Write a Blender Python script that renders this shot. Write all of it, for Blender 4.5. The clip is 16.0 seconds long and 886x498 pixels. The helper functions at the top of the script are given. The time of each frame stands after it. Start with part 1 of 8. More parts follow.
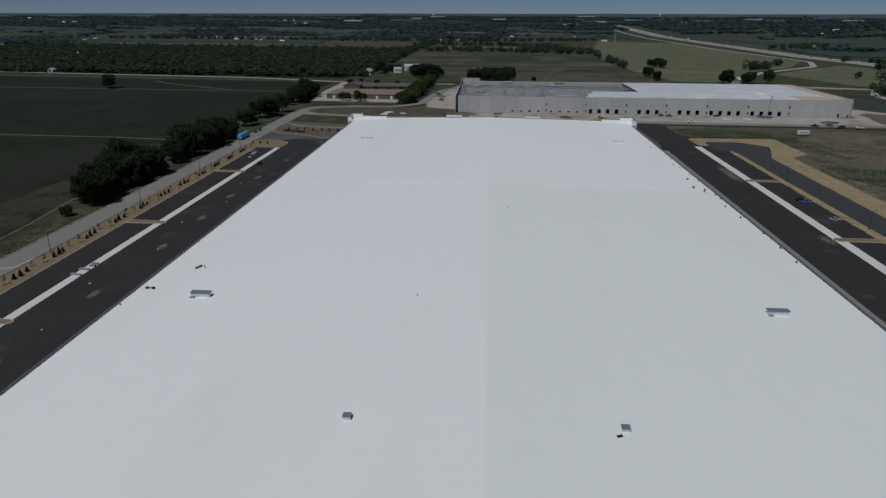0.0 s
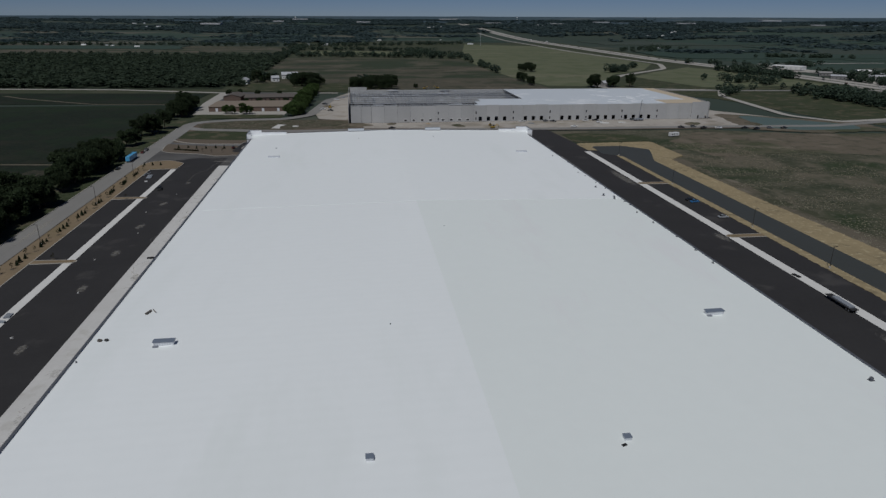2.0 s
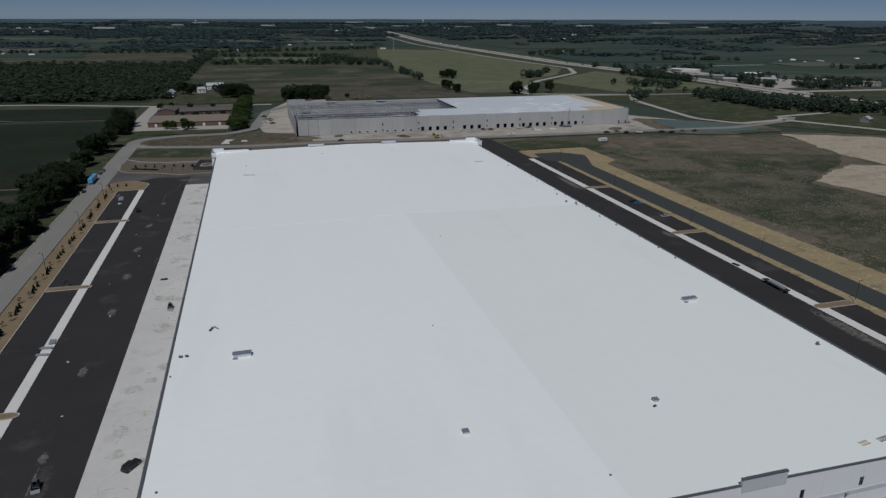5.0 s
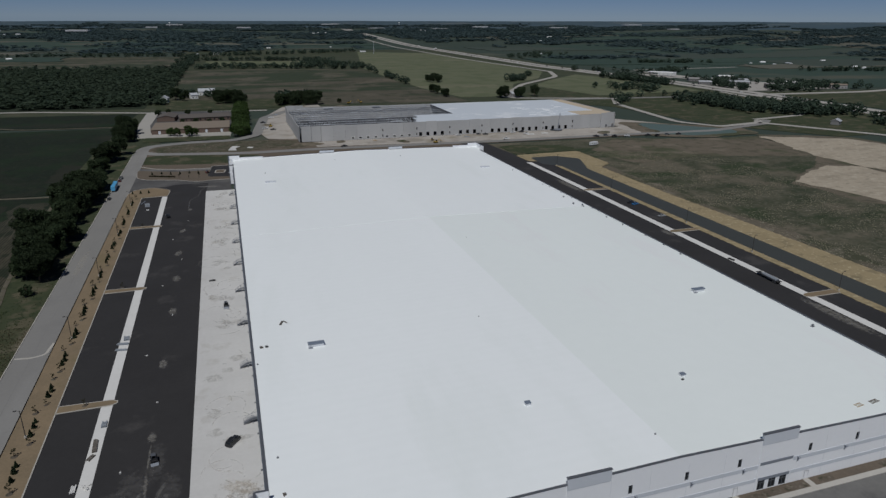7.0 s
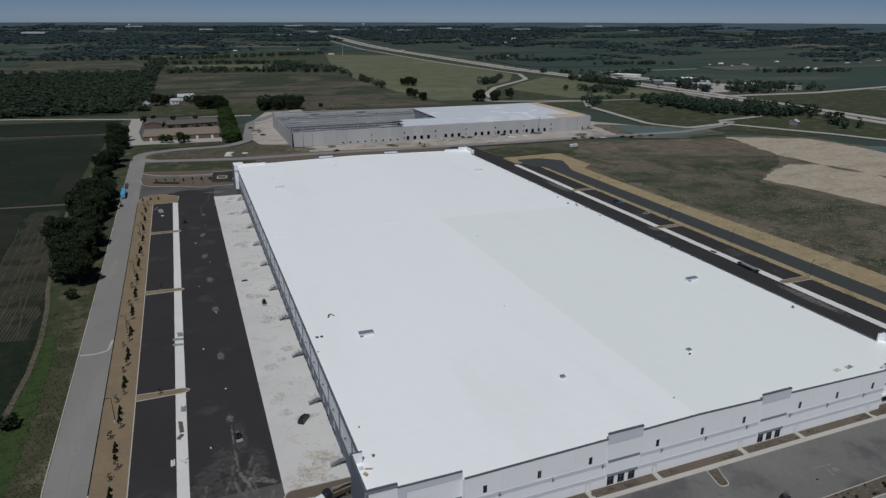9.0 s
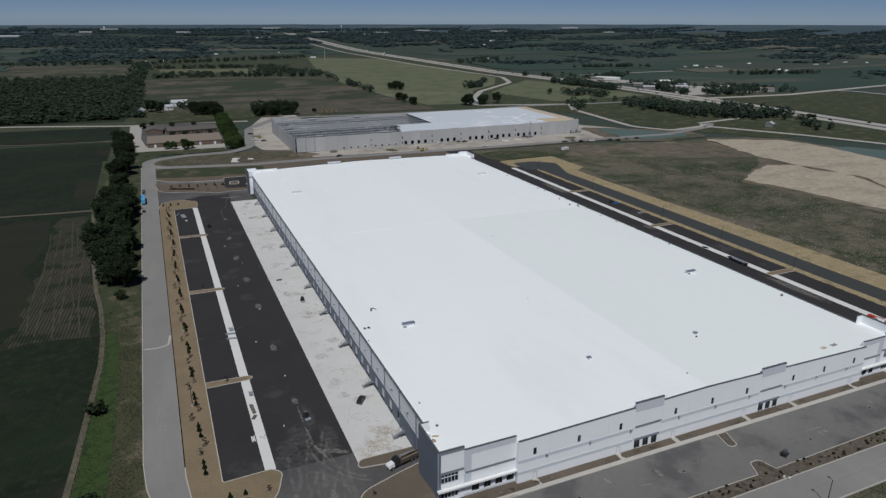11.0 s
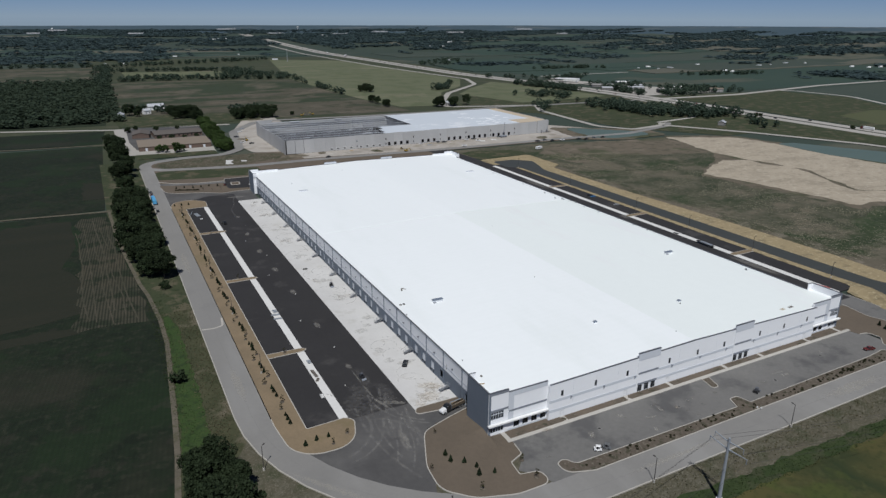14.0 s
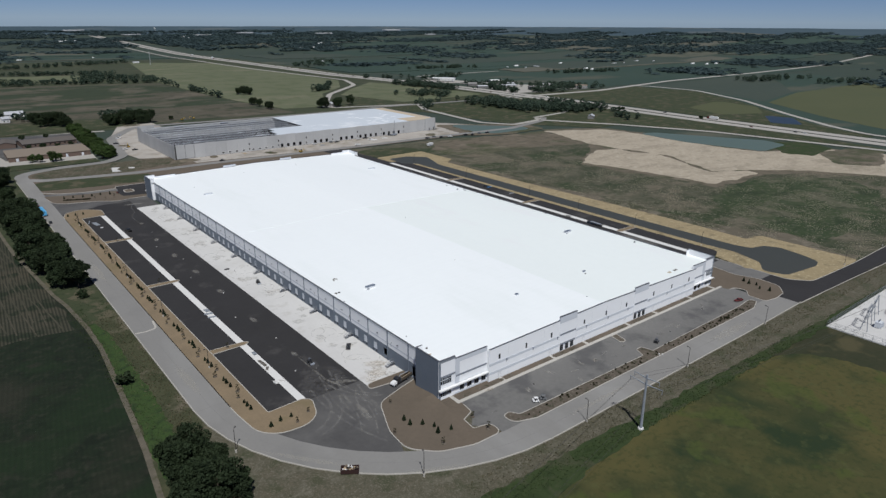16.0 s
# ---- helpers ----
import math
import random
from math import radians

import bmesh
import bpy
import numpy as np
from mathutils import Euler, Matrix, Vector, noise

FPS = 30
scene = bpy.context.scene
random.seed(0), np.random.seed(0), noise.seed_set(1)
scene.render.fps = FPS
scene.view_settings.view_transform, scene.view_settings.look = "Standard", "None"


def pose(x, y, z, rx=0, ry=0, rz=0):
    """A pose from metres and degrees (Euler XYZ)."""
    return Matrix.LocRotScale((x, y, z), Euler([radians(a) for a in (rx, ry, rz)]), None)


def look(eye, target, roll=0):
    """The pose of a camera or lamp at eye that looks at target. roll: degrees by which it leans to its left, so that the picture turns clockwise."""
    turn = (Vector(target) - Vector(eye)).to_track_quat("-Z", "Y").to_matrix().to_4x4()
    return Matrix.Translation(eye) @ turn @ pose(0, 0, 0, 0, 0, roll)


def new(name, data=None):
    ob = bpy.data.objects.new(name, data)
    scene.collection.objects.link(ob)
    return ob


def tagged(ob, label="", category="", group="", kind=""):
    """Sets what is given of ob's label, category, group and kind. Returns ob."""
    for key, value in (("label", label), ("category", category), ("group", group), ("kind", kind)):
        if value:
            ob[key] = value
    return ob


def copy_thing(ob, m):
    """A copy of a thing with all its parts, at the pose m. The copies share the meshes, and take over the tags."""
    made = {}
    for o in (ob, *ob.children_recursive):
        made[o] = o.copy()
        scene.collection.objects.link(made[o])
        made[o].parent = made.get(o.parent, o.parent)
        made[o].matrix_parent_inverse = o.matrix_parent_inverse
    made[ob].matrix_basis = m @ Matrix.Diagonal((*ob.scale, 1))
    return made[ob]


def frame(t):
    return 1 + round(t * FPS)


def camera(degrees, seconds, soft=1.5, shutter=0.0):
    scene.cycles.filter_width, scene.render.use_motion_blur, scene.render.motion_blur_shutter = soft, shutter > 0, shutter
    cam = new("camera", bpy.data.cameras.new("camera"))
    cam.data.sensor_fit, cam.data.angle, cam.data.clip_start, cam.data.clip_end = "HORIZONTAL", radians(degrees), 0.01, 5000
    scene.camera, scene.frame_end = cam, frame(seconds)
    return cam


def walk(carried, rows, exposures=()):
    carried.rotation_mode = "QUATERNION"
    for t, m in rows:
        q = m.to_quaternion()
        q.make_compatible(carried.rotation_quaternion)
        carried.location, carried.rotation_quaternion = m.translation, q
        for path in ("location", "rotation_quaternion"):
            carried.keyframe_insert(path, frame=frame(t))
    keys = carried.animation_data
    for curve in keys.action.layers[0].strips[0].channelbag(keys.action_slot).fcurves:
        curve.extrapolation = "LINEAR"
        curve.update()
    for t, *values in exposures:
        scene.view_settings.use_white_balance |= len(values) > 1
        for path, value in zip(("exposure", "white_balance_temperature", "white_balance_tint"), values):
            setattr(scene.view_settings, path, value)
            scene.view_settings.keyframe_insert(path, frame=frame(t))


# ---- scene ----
cam = camera(68.2, 16.0, soft=1.4)
UNIT = 1.18          # metres to one unit of the plan below
PATH = [
    (0, (89.855, -64.801, 79.302), (89.727, -62.924, 78.623), 0.3),
    (0.5, (84.067, -63.825, 81.148), (84.076, -61.942, 80.472), 0.3),
    (1, (78.343, -63.661, 83.094), (78.411, -61.779, 82.419), 0.4),
    (1.5, (72.723, -64.722, 84.974), (72.824, -62.842, 84.300), 0.3),
    (2, (66.994, -66.436, 86.870), (67.245, -64.570, 86.197), 0.4),
    (2.5, (60.598, -68.213, 88.920), (60.941, -66.361, 88.249), 0.5),
    (3, (54.759, -70.639, 90.721), (55.100, -68.786, 90.050), 0.3),
    (3.5, (48.565, -73.964, 92.754), (48.934, -72.116, 92.084), 0.4),
    (4, (42.539, -77.554, 94.605), (42.953, -75.715, 93.937), 0.3),
    (4.5, (36.247, -81.333, 96.849), (36.719, -79.508, 96.180), 0.3),
    (7, (1.925, -100.947, 107.022), (2.511, -99.155, 106.354), 0.3),
    (7.5, (-5.129, -104.939, 108.751), (-4.515, -103.157, 108.084), 0.3),
    (8, (-12.468, -108.948, 110.791), (-11.834, -107.172, 110.124), 0.3),
    (8.5, (-20.381, -112.987, 113.080), (-19.718, -111.223, 112.412), 0.3),
    (9, (-27.946, -116.518, 114.796), (-27.259, -114.763, 114.129), 0.3),
    (11.5, (-64.066, -135.384, 124.849), (-63.288, -133.666, 124.184), 0.3),
    (12, (-71.527, -138.825, 126.660), (-70.717, -137.121, 125.995), 0.4),
    (12.5, (-78.051, -143.143, 128.681), (-77.228, -141.446, 128.016), 0.3),
    (13, (-85.059, -147.433, 130.553), (-84.235, -145.737, 129.885), 0.3),
    (13.5, (-91.916, -151.930, 130.641), (-91.074, -150.242, 129.975), 0.4),
    (14, (-98.785, -156.313, 130.610), (-97.915, -154.639, 129.945), 0.3),
    (14.5, (-106.059, -160.415, 131.278), (-105.147, -158.764, 130.612), 0.3),
    (15, (-113.504, -162.695, 131.212), (-112.484, -161.108, 130.549), 0.3),
    (15.5, (-121.239, -163.437, 131.337), (-120.094, -161.937, 130.675), 0.4),
    (16, (-129.315, -163.273, 131.654), (-128.136, -161.798, 130.993), 0.4),
]
walk(cam, [(t, look(eye, target, roll)) for t, eye, target, roll in PATH],
     exposures=[(0, -0.49, 6200, 8), (4.5, -0.42, 6200, 8), (7, -0.30, 6200, 8), (9, -0.19, 6200, 8), (12.5, 0.11, 6200, 8), (14.5, 0.28, 6200, 8), (16, 0.33, 6200, 8)])

# ---- world and sun ----
SUN_ELEV, SUN_AZ = radians(58), radians(207)      # azimuth from north (+y), clockwise
world = bpy.data.worlds.new("sky")
scene.world = world
world.use_nodes = True
wn = world.node_tree.nodes
sky = wn.new("ShaderNodeTexSky")
sky.sky_type, sky.sun_disc = "NISHITA", False
sky.sun_elevation, sky.sun_rotation = SUN_ELEV, SUN_AZ
sky.air_density, sky.dust_density, sky.ozone_density, sky.altitude = 0.6, 0.0, 4.0, 1500
wn["Background"].inputs["Strength"].default_value = 0.05
tint = wn.new("ShaderNodeMix")
tint.data_type, tint.blend_type = "RGBA", "MULTIPLY"
tint.inputs[0].default_value, tint.inputs[7].default_value = 1.0, (0.60, 0.615, 0.74, 1)
world.node_tree.links.new(sky.outputs[0], tint.inputs[6])
world.node_tree.links.new(tint.outputs[2], wn["Background"].inputs["Color"])
sun = new("sun", bpy.data.lights.new("sun", "SUN"))
sun.data.energy, sun.data.angle, sun.data.color = 3.3, radians(0.6), (1.0, 0.97, 0.93)
sun_from = Vector((math.sin(SUN_AZ) * math.cos(SUN_ELEV), math.cos(SUN_AZ) * math.cos(SUN_ELEV), math.sin(SUN_ELEV)))
sun.matrix_world = look(sun_from * 300, (0, 0, 0))

# ---- materials ----


def ramp_mix(nt, fac, a, b):
    m = nt.nodes.new("ShaderNodeMix")
    m.data_type = "RGBA"
    nt.links.new(fac, m.inputs[0])
    for slot, v in ((6, a), (7, b)):
        if isinstance(v, tuple):
            m.inputs[slot].default_value = (*v, 1)
        else:
            nt.links.new(v, m.inputs[slot])
    return m.outputs[2]


def span(nt, value, lo, hi, a=0.0, b=1.0):
    m = nt.nodes.new("ShaderNodeMapRange")
    m.inputs[1].default_value, m.inputs[2].default_value = lo, hi
    m.inputs[3].default_value, m.inputs[4].default_value = a, b
    nt.links.new(value, m.inputs[0])
    return m.outputs[0]


def noise_of(nt, vec, scale, detail=4.0, rough=0.55, stretch=None, turn=0.0):
    if stretch or turn:
        mp = nt.nodes.new("ShaderNodeMapping")
        mp.inputs[3].default_value = stretch or (1, 1, 1)
        mp.inputs[2].default_value = (0, 0, radians(turn))
        nt.links.new(vec, mp.inputs[0])
        vec = mp.outputs[0]
    n = nt.nodes.new("ShaderNodeTexNoise")
    n.inputs["Scale"].default_value, n.inputs["Detail"].default_value, n.inputs["Roughness"].default_value = scale, detail, rough
    nt.links.new(vec, n.inputs["Vector"])
    return n.outputs[0]


def surface(name, base, other=None, big=0.05, fine=1.5, amount=0.5, third=None, rough=0.85, metal=0.0, bump=0.0, bump_scale=None,
            rows=None, stretch=None, turn=0.0, world_space=True, vary=0.0, spec=0.3, third_at=(0.55, 0.7), third_big=None, specks=()):
    """A procedural surface: base and other mixed by noise at two scales, patches of a third colour, crop rows, relief."""
    m = bpy.data.materials.new(name)
    m.use_nodes = True
    nt = m.node_tree
    b = nt.nodes["Principled BSDF"]
    if world_space:
        place = nt.nodes.new("ShaderNodeVectorMath")
        place.operation = "SCALE"
        place.inputs["Scale"].default_value = 1 / UNIT
        nt.links.new(nt.nodes.new("ShaderNodeNewGeometry").outputs["Position"], place.inputs[0])
        vec = place.outputs[0]
    else:
        vec = nt.nodes.new("ShaderNodeTexCoord").outputs["Object"]
    other = other or tuple(c * 0.75 for c in base)
    n1 = noise_of(nt, vec, big, 5, 0.6, stretch, turn)
    n2 = noise_of(nt, vec, fine, 7, 0.7)
    add = nt.nodes.new("ShaderNodeMath")
    add.operation = "ADD"
    nt.links.new(span(nt, n1, 0.3, 0.7, 0, 0.55), add.inputs[0])
    nt.links.new(span(nt, n2, 0.3, 0.7, 0, 0.45), add.inputs[1])
    fac = span(nt, add.outputs[0], 0, 1, 0.5 - amount / 2, 0.5 + amount / 2)
    col = ramp_mix(nt, fac, base, other)
    if third:
        n3 = noise_of(nt, vec, third_big or big * 0.6, 6, 0.62, stretch, turn)
        col = ramp_mix(nt, span(nt, n3, *(0.5 + (v - 0.5) * 0.6 for v in third_at)), col, third)
    for colour, scale, lo, hi, most in specks:
        n4 = noise_of(nt, vec, scale, 3, 0.6)
        col = ramp_mix(nt, span(nt, n4, 0.5 + (lo - 0.5) * 0.75, 0.5 + (hi - 0.5) * 0.75, 0, most), col, colour)
    if rows:
        pitch, angle, depth = rows
        mp = nt.nodes.new("ShaderNodeMapping")
        mp.inputs[2].default_value = (0, 0, radians(angle))
        nt.links.new(vec, mp.inputs[0])
        w = nt.nodes.new("ShaderNodeTexWave")
        w.inputs["Scale"].default_value, w.inputs["Distortion"].default_value = 0.314 / pitch, 0.6
        w.inputs["Detail"].default_value = 2
        nt.links.new(mp.outputs[0], w.inputs[0])
        dark = nt.nodes.new("ShaderNodeMix")
        dark.data_type, dark.blend_type = "RGBA", "MULTIPLY"
        nt.links.new(span(nt, w.outputs["Fac"], 0, 1, 0, depth), dark.inputs[0])
        nt.links.new(col, dark.inputs[6])
        dark.inputs[7].default_value = (0.35, 0.4, 0.35, 1)
        col = dark.outputs[2]
    if vary:
        info = nt.nodes.new("ShaderNodeObjectInfo")
        hs = nt.nodes.new("ShaderNodeHueSaturation")
        nt.links.new(span(nt, info.outputs["Random"], 0, 1, 1 - vary, 1 + vary), hs.inputs["Value"])
        nt.links.new(col, hs.inputs["Color"])
        col = hs.outputs[0]
    nt.links.new(col, b.inputs["Base Color"])
    b.inputs["Roughness"].default_value, b.inputs["Metallic"].default_value = rough, metal
    b.inputs["Specular IOR Level"].default_value = spec
    if bump:
        bp = nt.nodes.new("ShaderNodeBump")
        bp.inputs["Strength"].default_value, bp.inputs["Distance"].default_value = min(1, bump), 0.2
        nb = noise_of(nt, vec, bump_scale or fine, 3, 0.6)
        nt.links.new(nb, bp.inputs["Height"])
        nt.links.new(bp.outputs[0], b.inputs["Normal"])
    return m


def leafy(name, base, other, big=0.15):
    m = surface(name, base, other, big=big, fine=1.2, amount=1.0, rough=0.75, vary=0.25, spec=0.15)
    nt = m.node_tree
    b = nt.nodes["Principled BSDF"]
    thin = nt.nodes.new("ShaderNodeBsdfTranslucent")
    nt.links.new(b.inputs["Base Color"].links[0].from_socket, thin.inputs[0])
    both = nt.nodes.new("ShaderNodeMixShader")
    both.inputs[0].default_value = 0.45
    nt.links.new(b.outputs[0], both.inputs[1])
    nt.links.new(thin.outputs[0], both.inputs[2])
    nt.links.new(both.outputs[0], nt.nodes["Material Output"].inputs[0])
    return m


def glass(name, tint):
    m = bpy.data.materials.new(name)
    m.use_nodes = True
    b = m.node_tree.nodes["Principled BSDF"]
    b.inputs["Base Color"].default_value = (*tint, 1)
    b.inputs["Roughness"].default_value = 0.04
    b.inputs["Transmission Weight"].default_value = 0.35
    b.inputs["IOR"].default_value = 1.45
    return m


# Farmland greens lean to blue: some distance haze is put into the colour.
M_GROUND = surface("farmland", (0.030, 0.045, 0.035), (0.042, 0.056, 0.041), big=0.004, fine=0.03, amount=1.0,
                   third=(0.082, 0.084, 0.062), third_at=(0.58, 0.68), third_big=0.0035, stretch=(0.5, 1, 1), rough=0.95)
M_CROP = surface("green_crop", (0.0058, 0.0116, 0.0044), (0.0100, 0.0168, 0.0070), big=0.012, fine=0.5, amount=1.3, rows=(1.4, 8, 0.2), stretch=(0.25, 1, 1), turn=-4, specks=[((0.024, 0.026, 0.016), 0.35, 0.5, 0.72, 0.6), ((0.004, 0.008, 0.003), 0.22, 0.5, 0.66, 0.7), ((0.024, 0.023, 0.015), 0.02, 0.55, 0.72, 0.65), ((0.009, 0.021, 0.006), 0.03, 0.50, 0.62, 0.6), ((0.030, 0.028, 0.020), 0.11, 0.62, 0.74, 0.4)],
                 third=(0.0125, 0.0265, 0.0085), third_at=(0.52, 0.68), rough=0.95)
# Far crop: bluer than the near crop, with haze painted into it.
M_CROP_FAR = surface("hazy_green_crop", (0.026, 0.047, 0.036), (0.038, 0.059, 0.044), big=0.006, fine=0.05, amount=1.0, stretch=(0.4, 1, 1),
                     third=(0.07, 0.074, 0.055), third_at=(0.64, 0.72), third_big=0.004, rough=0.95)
M_CROP_THIN = surface("thin_crop_rows", (0.060, 0.054, 0.038), (0.032, 0.034, 0.021), big=0.03, fine=0.4, amount=1.2, rows=(1.15, 4, 1.0),
                      third=(0.06, 0.052, 0.036), rough=0.95, specks=[((0.014, 0.022, 0.01), 0.08, 0.52, 0.62, 0.8)])
M_HEADLAND = surface("thin_brown_headland", (0.020, 0.020, 0.012), (0.013, 0.016, 0.009), big=0.05, fine=0.5, amount=1.4, stretch=(0.2, 1, 1), rough=0.95)
M_OLIVE = surface("olive_field", (0.036, 0.042, 0.013), (0.054, 0.052, 0.018), big=0.02, fine=0.35, amount=1.0,
                  third=(0.016, 0.028, 0.010), third_at=(0.47, 0.58), third_big=0.016, rough=0.95, specks=[((0.076, 0.066, 0.022), 0.013, 0.48, 0.60, 0.8), ((0.05, 0.066, 0.014), 0.06, 0.57, 0.66, 0.6), ((0.022, 0.032, 0.009), 0.5, 0.5, 0.72, 0.5), ((0.07, 0.074, 0.026), 0.22, 0.56, 0.72, 0.4)])
# Colours of the far fields, cooled to carry the haze of distance.
M_FALLOW = surface("hazy_fallow_field", (0.050, 0.062, 0.048), (0.038, 0.052, 0.041), big=0.006, fine=0.05, amount=1.3, stretch=(0.3, 1, 1), rough=0.95)
M_STUBBLE = surface("hazy_stubble_field", (0.10, 0.098, 0.076), (0.078, 0.08, 0.062), big=0.006, fine=0.05, amount=1.3, stretch=(0.3, 1, 1), rough=0.95)
M_OLIVE_FAR = surface("hazy_olive_field", (0.076, 0.081, 0.039), (0.062, 0.071, 0.034), big=0.01, fine=0.1, amount=1.1, stretch=(0.4, 1, 1), rough=0.95)
M_CROPTRACK = surface("bare_wheel_track", (0.064, 0.056, 0.04), (0.034, 0.035, 0.022), big=0.06, fine=0.6, amount=1.5, rough=0.95, bump=0.2)
M_TRACKDIRT = surface("pale_track_dirt", (0.125, 0.108, 0.082), (0.07, 0.064, 0.046), big=0.2, fine=1.0, amount=1.4, rough=0.95, bump=0.4, specks=[((0.06, 0.06, 0.03), 0.35, 0.55, 0.65, 0.7)])
M_PASTURE = surface("pale_pasture", (0.118, 0.124, 0.074), (0.094, 0.106, 0.06), big=0.006, fine=0.08, amount=1.0, stretch=(1, 4, 1),
                    third=(0.145, 0.14, 0.092), rough=0.95, specks=[((0.075, 0.09, 0.045), 0.03, 0.5, 0.62, 0.65)])
M_PLOUGH = surface("ploughed_field", (0.096, 0.082, 0.061), (0.048, 0.051, 0.031), big=0.012, fine=0.06, amount=1.7, stretch=(0.22, 1.2, 1), turn=-8,
                   third=(0.034, 0.045, 0.024), third_at=(0.46, 0.56), third_big=0.012, rows=(9, 85, 0.15), rough=0.95, specks=[((0.125, 0.106, 0.08), 0.014, 0.54, 0.66, 0.6), ((0.026, 0.034, 0.018), 0.05, 0.56, 0.66, 0.6)])
M_SCRUB = surface("scrub_grass", (0.043, 0.048, 0.027), (0.095, 0.087, 0.061), big=0.05, fine=0.5, amount=1.7, stretch=(0.35, 1, 1), turn=-35,
                  third=(0.030, 0.042, 0.018), third_at=(0.48, 0.6), third_big=0.015, rough=0.95, bump=0.8, bump_scale=0.5, specks=[((0.115, 0.10, 0.072), 0.02, 0.50, 0.62, 0.9), ((0.022, 0.032, 0.014), 0.05, 0.50, 0.66, 0.7), ((0.024, 0.032, 0.015), 0.3, 0.54, 0.70, 0.5), ((0.14, 0.128, 0.10), 0.4, 0.56, 0.72, 0.5)])
M_SCRUB_GREEN = surface("green_scrub", (0.024, 0.040, 0.015), (0.040, 0.052, 0.023), big=0.05, fine=0.5, amount=1.5, stretch=(0.35, 1, 1), turn=-35, rough=0.95, bump=0.8, bump_scale=0.5, specks=[((0.11, 0.10, 0.07), 0.035, 0.52, 0.66, 0.6), ((0.14, 0.13, 0.10), 0.42, 0.55, 0.70, 0.5), ((0.016, 0.026, 0.011), 0.06, 0.52, 0.66, 0.6)])
M_WEEDY = surface("weedy_verge", (0.062, 0.062, 0.033), (0.030, 0.037, 0.016), big=0.09, fine=1.0, amount=1.6, third=(0.11, 0.096, 0.066),
                  third_at=(0.56, 0.74), third_big=0.07, rough=0.95, bump=0.4)
M_FAINTJOINT = surface("road_joint_filler", (0.165, 0.16, 0.153), (0.20, 0.195, 0.188), big=0.1, fine=1.0, amount=1.4, rough=0.9)
M_DRYGRASS = surface("dry_verge", (0.092, 0.081, 0.056), (0.052, 0.051, 0.032), big=0.22, fine=1.6, amount=1.6, third=(0.13, 0.117, 0.088),
                     third_at=(0.5, 0.9), third_big=0.22, rough=0.95, bump=0.3, bump_scale=2.5, specks=[((0.036, 0.043, 0.019), 0.12, 0.50, 0.68, 0.7), ((0.20, 0.18, 0.145), 2.6, 0.52, 0.70, 0.5), ((0.03, 0.034, 0.017), 1.3, 0.54, 0.72, 0.5)])
M_LAWN = surface("green_grass", (0.022, 0.038, 0.010), (0.034, 0.048, 0.016), big=0.08, fine=0.8, amount=1.2, third=(0.045, 0.05, 0.025),
                 third_at=(0.5, 0.65), third_big=0.1, rough=0.95, bump=0.6, bump_scale=0.8, specks=[((0.013, 0.023, 0.007), 0.3, 0.5, 0.72, 0.45)])
M_BRIGHTGRASS = surface("lush_green_grass", (0.027, 0.054, 0.011), (0.037, 0.060, 0.017), big=0.1, fine=0.9, amount=1.2, rough=0.95, bump=0.6, specks=[((0.014, 0.028, 0.009), 0.35, 0.5, 0.66, 0.8), ((0.05, 0.068, 0.02), 0.7, 0.54, 0.7, 0.6), ((0.012, 0.022, 0.008), 1.8, 0.54, 0.7, 0.6)])
M_DARKGRASS = surface("dark_grass", (0.030, 0.042, 0.017), (0.048, 0.052, 0.027), big=0.04, fine=0.7, amount=1.1, rough=0.95, bump=0.5, specks=[((0.10, 0.085, 0.055), 0.08, 0.54, 0.66, 0.7), ((0.02, 0.03, 0.012), 0.3, 0.55, 0.64, 0.6)])
M_MIDGRASS = surface("dull_rough_grass", (0.032, 0.043, 0.022), (0.05, 0.055, 0.031), big=0.02, fine=0.3, amount=1.2, rough=0.95, specks=[((0.075, 0.07, 0.046), 0.03, 0.55, 0.68, 0.6)])
M_BASIN = surface("weedy_brown_basin", (0.095, 0.08, 0.056), (0.055, 0.052, 0.032), big=0.06, fine=0.6, amount=1.4, rough=0.95, bump=0.5, specks=[((0.03, 0.04, 0.018), 0.1, 0.53, 0.63, 0.7), ((0.2, 0.18, 0.14), 0.4, 0.58, 0.68, 0.6)])
M_SOIL = surface("dark_brown_soil", (0.125, 0.10, 0.076), (0.09, 0.073, 0.056), big=0.15, fine=1.2, amount=1.2, rough=0.95, bump=0.4)
M_DARKGRASS_BROWN = surface("brown_rough_grass", (0.038, 0.036, 0.018), (0.022, 0.028, 0.012), big=0.04, fine=0.6, amount=1.4, rough=0.95, bump=0.5, specks=[((0.075, 0.065, 0.032), 0.06, 0.56, 0.7, 0.7)])
M_DIRT = surface("brown_topsoil", (0.128, 0.102, 0.077), (0.096, 0.078, 0.059), big=0.09, fine=0.8, amount=1.1, rough=0.95, bump=0.4)
M_MULCH = surface("dark_mulch", (0.075, 0.061, 0.047), (0.105, 0.087, 0.068), big=0.2, fine=2.0, amount=1.2, rough=0.95, bump=0.5, specks=[((0.04, 0.04, 0.024), 0.5, 0.54, 0.66, 0.8), ((0.17, 0.15, 0.12), 1.2, 0.58, 0.68, 0.6)])
M_STRAW = surface("straw_matting", (0.225, 0.168, 0.106), (0.155, 0.12, 0.077), big=0.12, fine=1.4, amount=1.2, third=(0.165, 0.13, 0.076),
                  third_at=(0.6, 0.75), rough=0.95, bump=0.5)
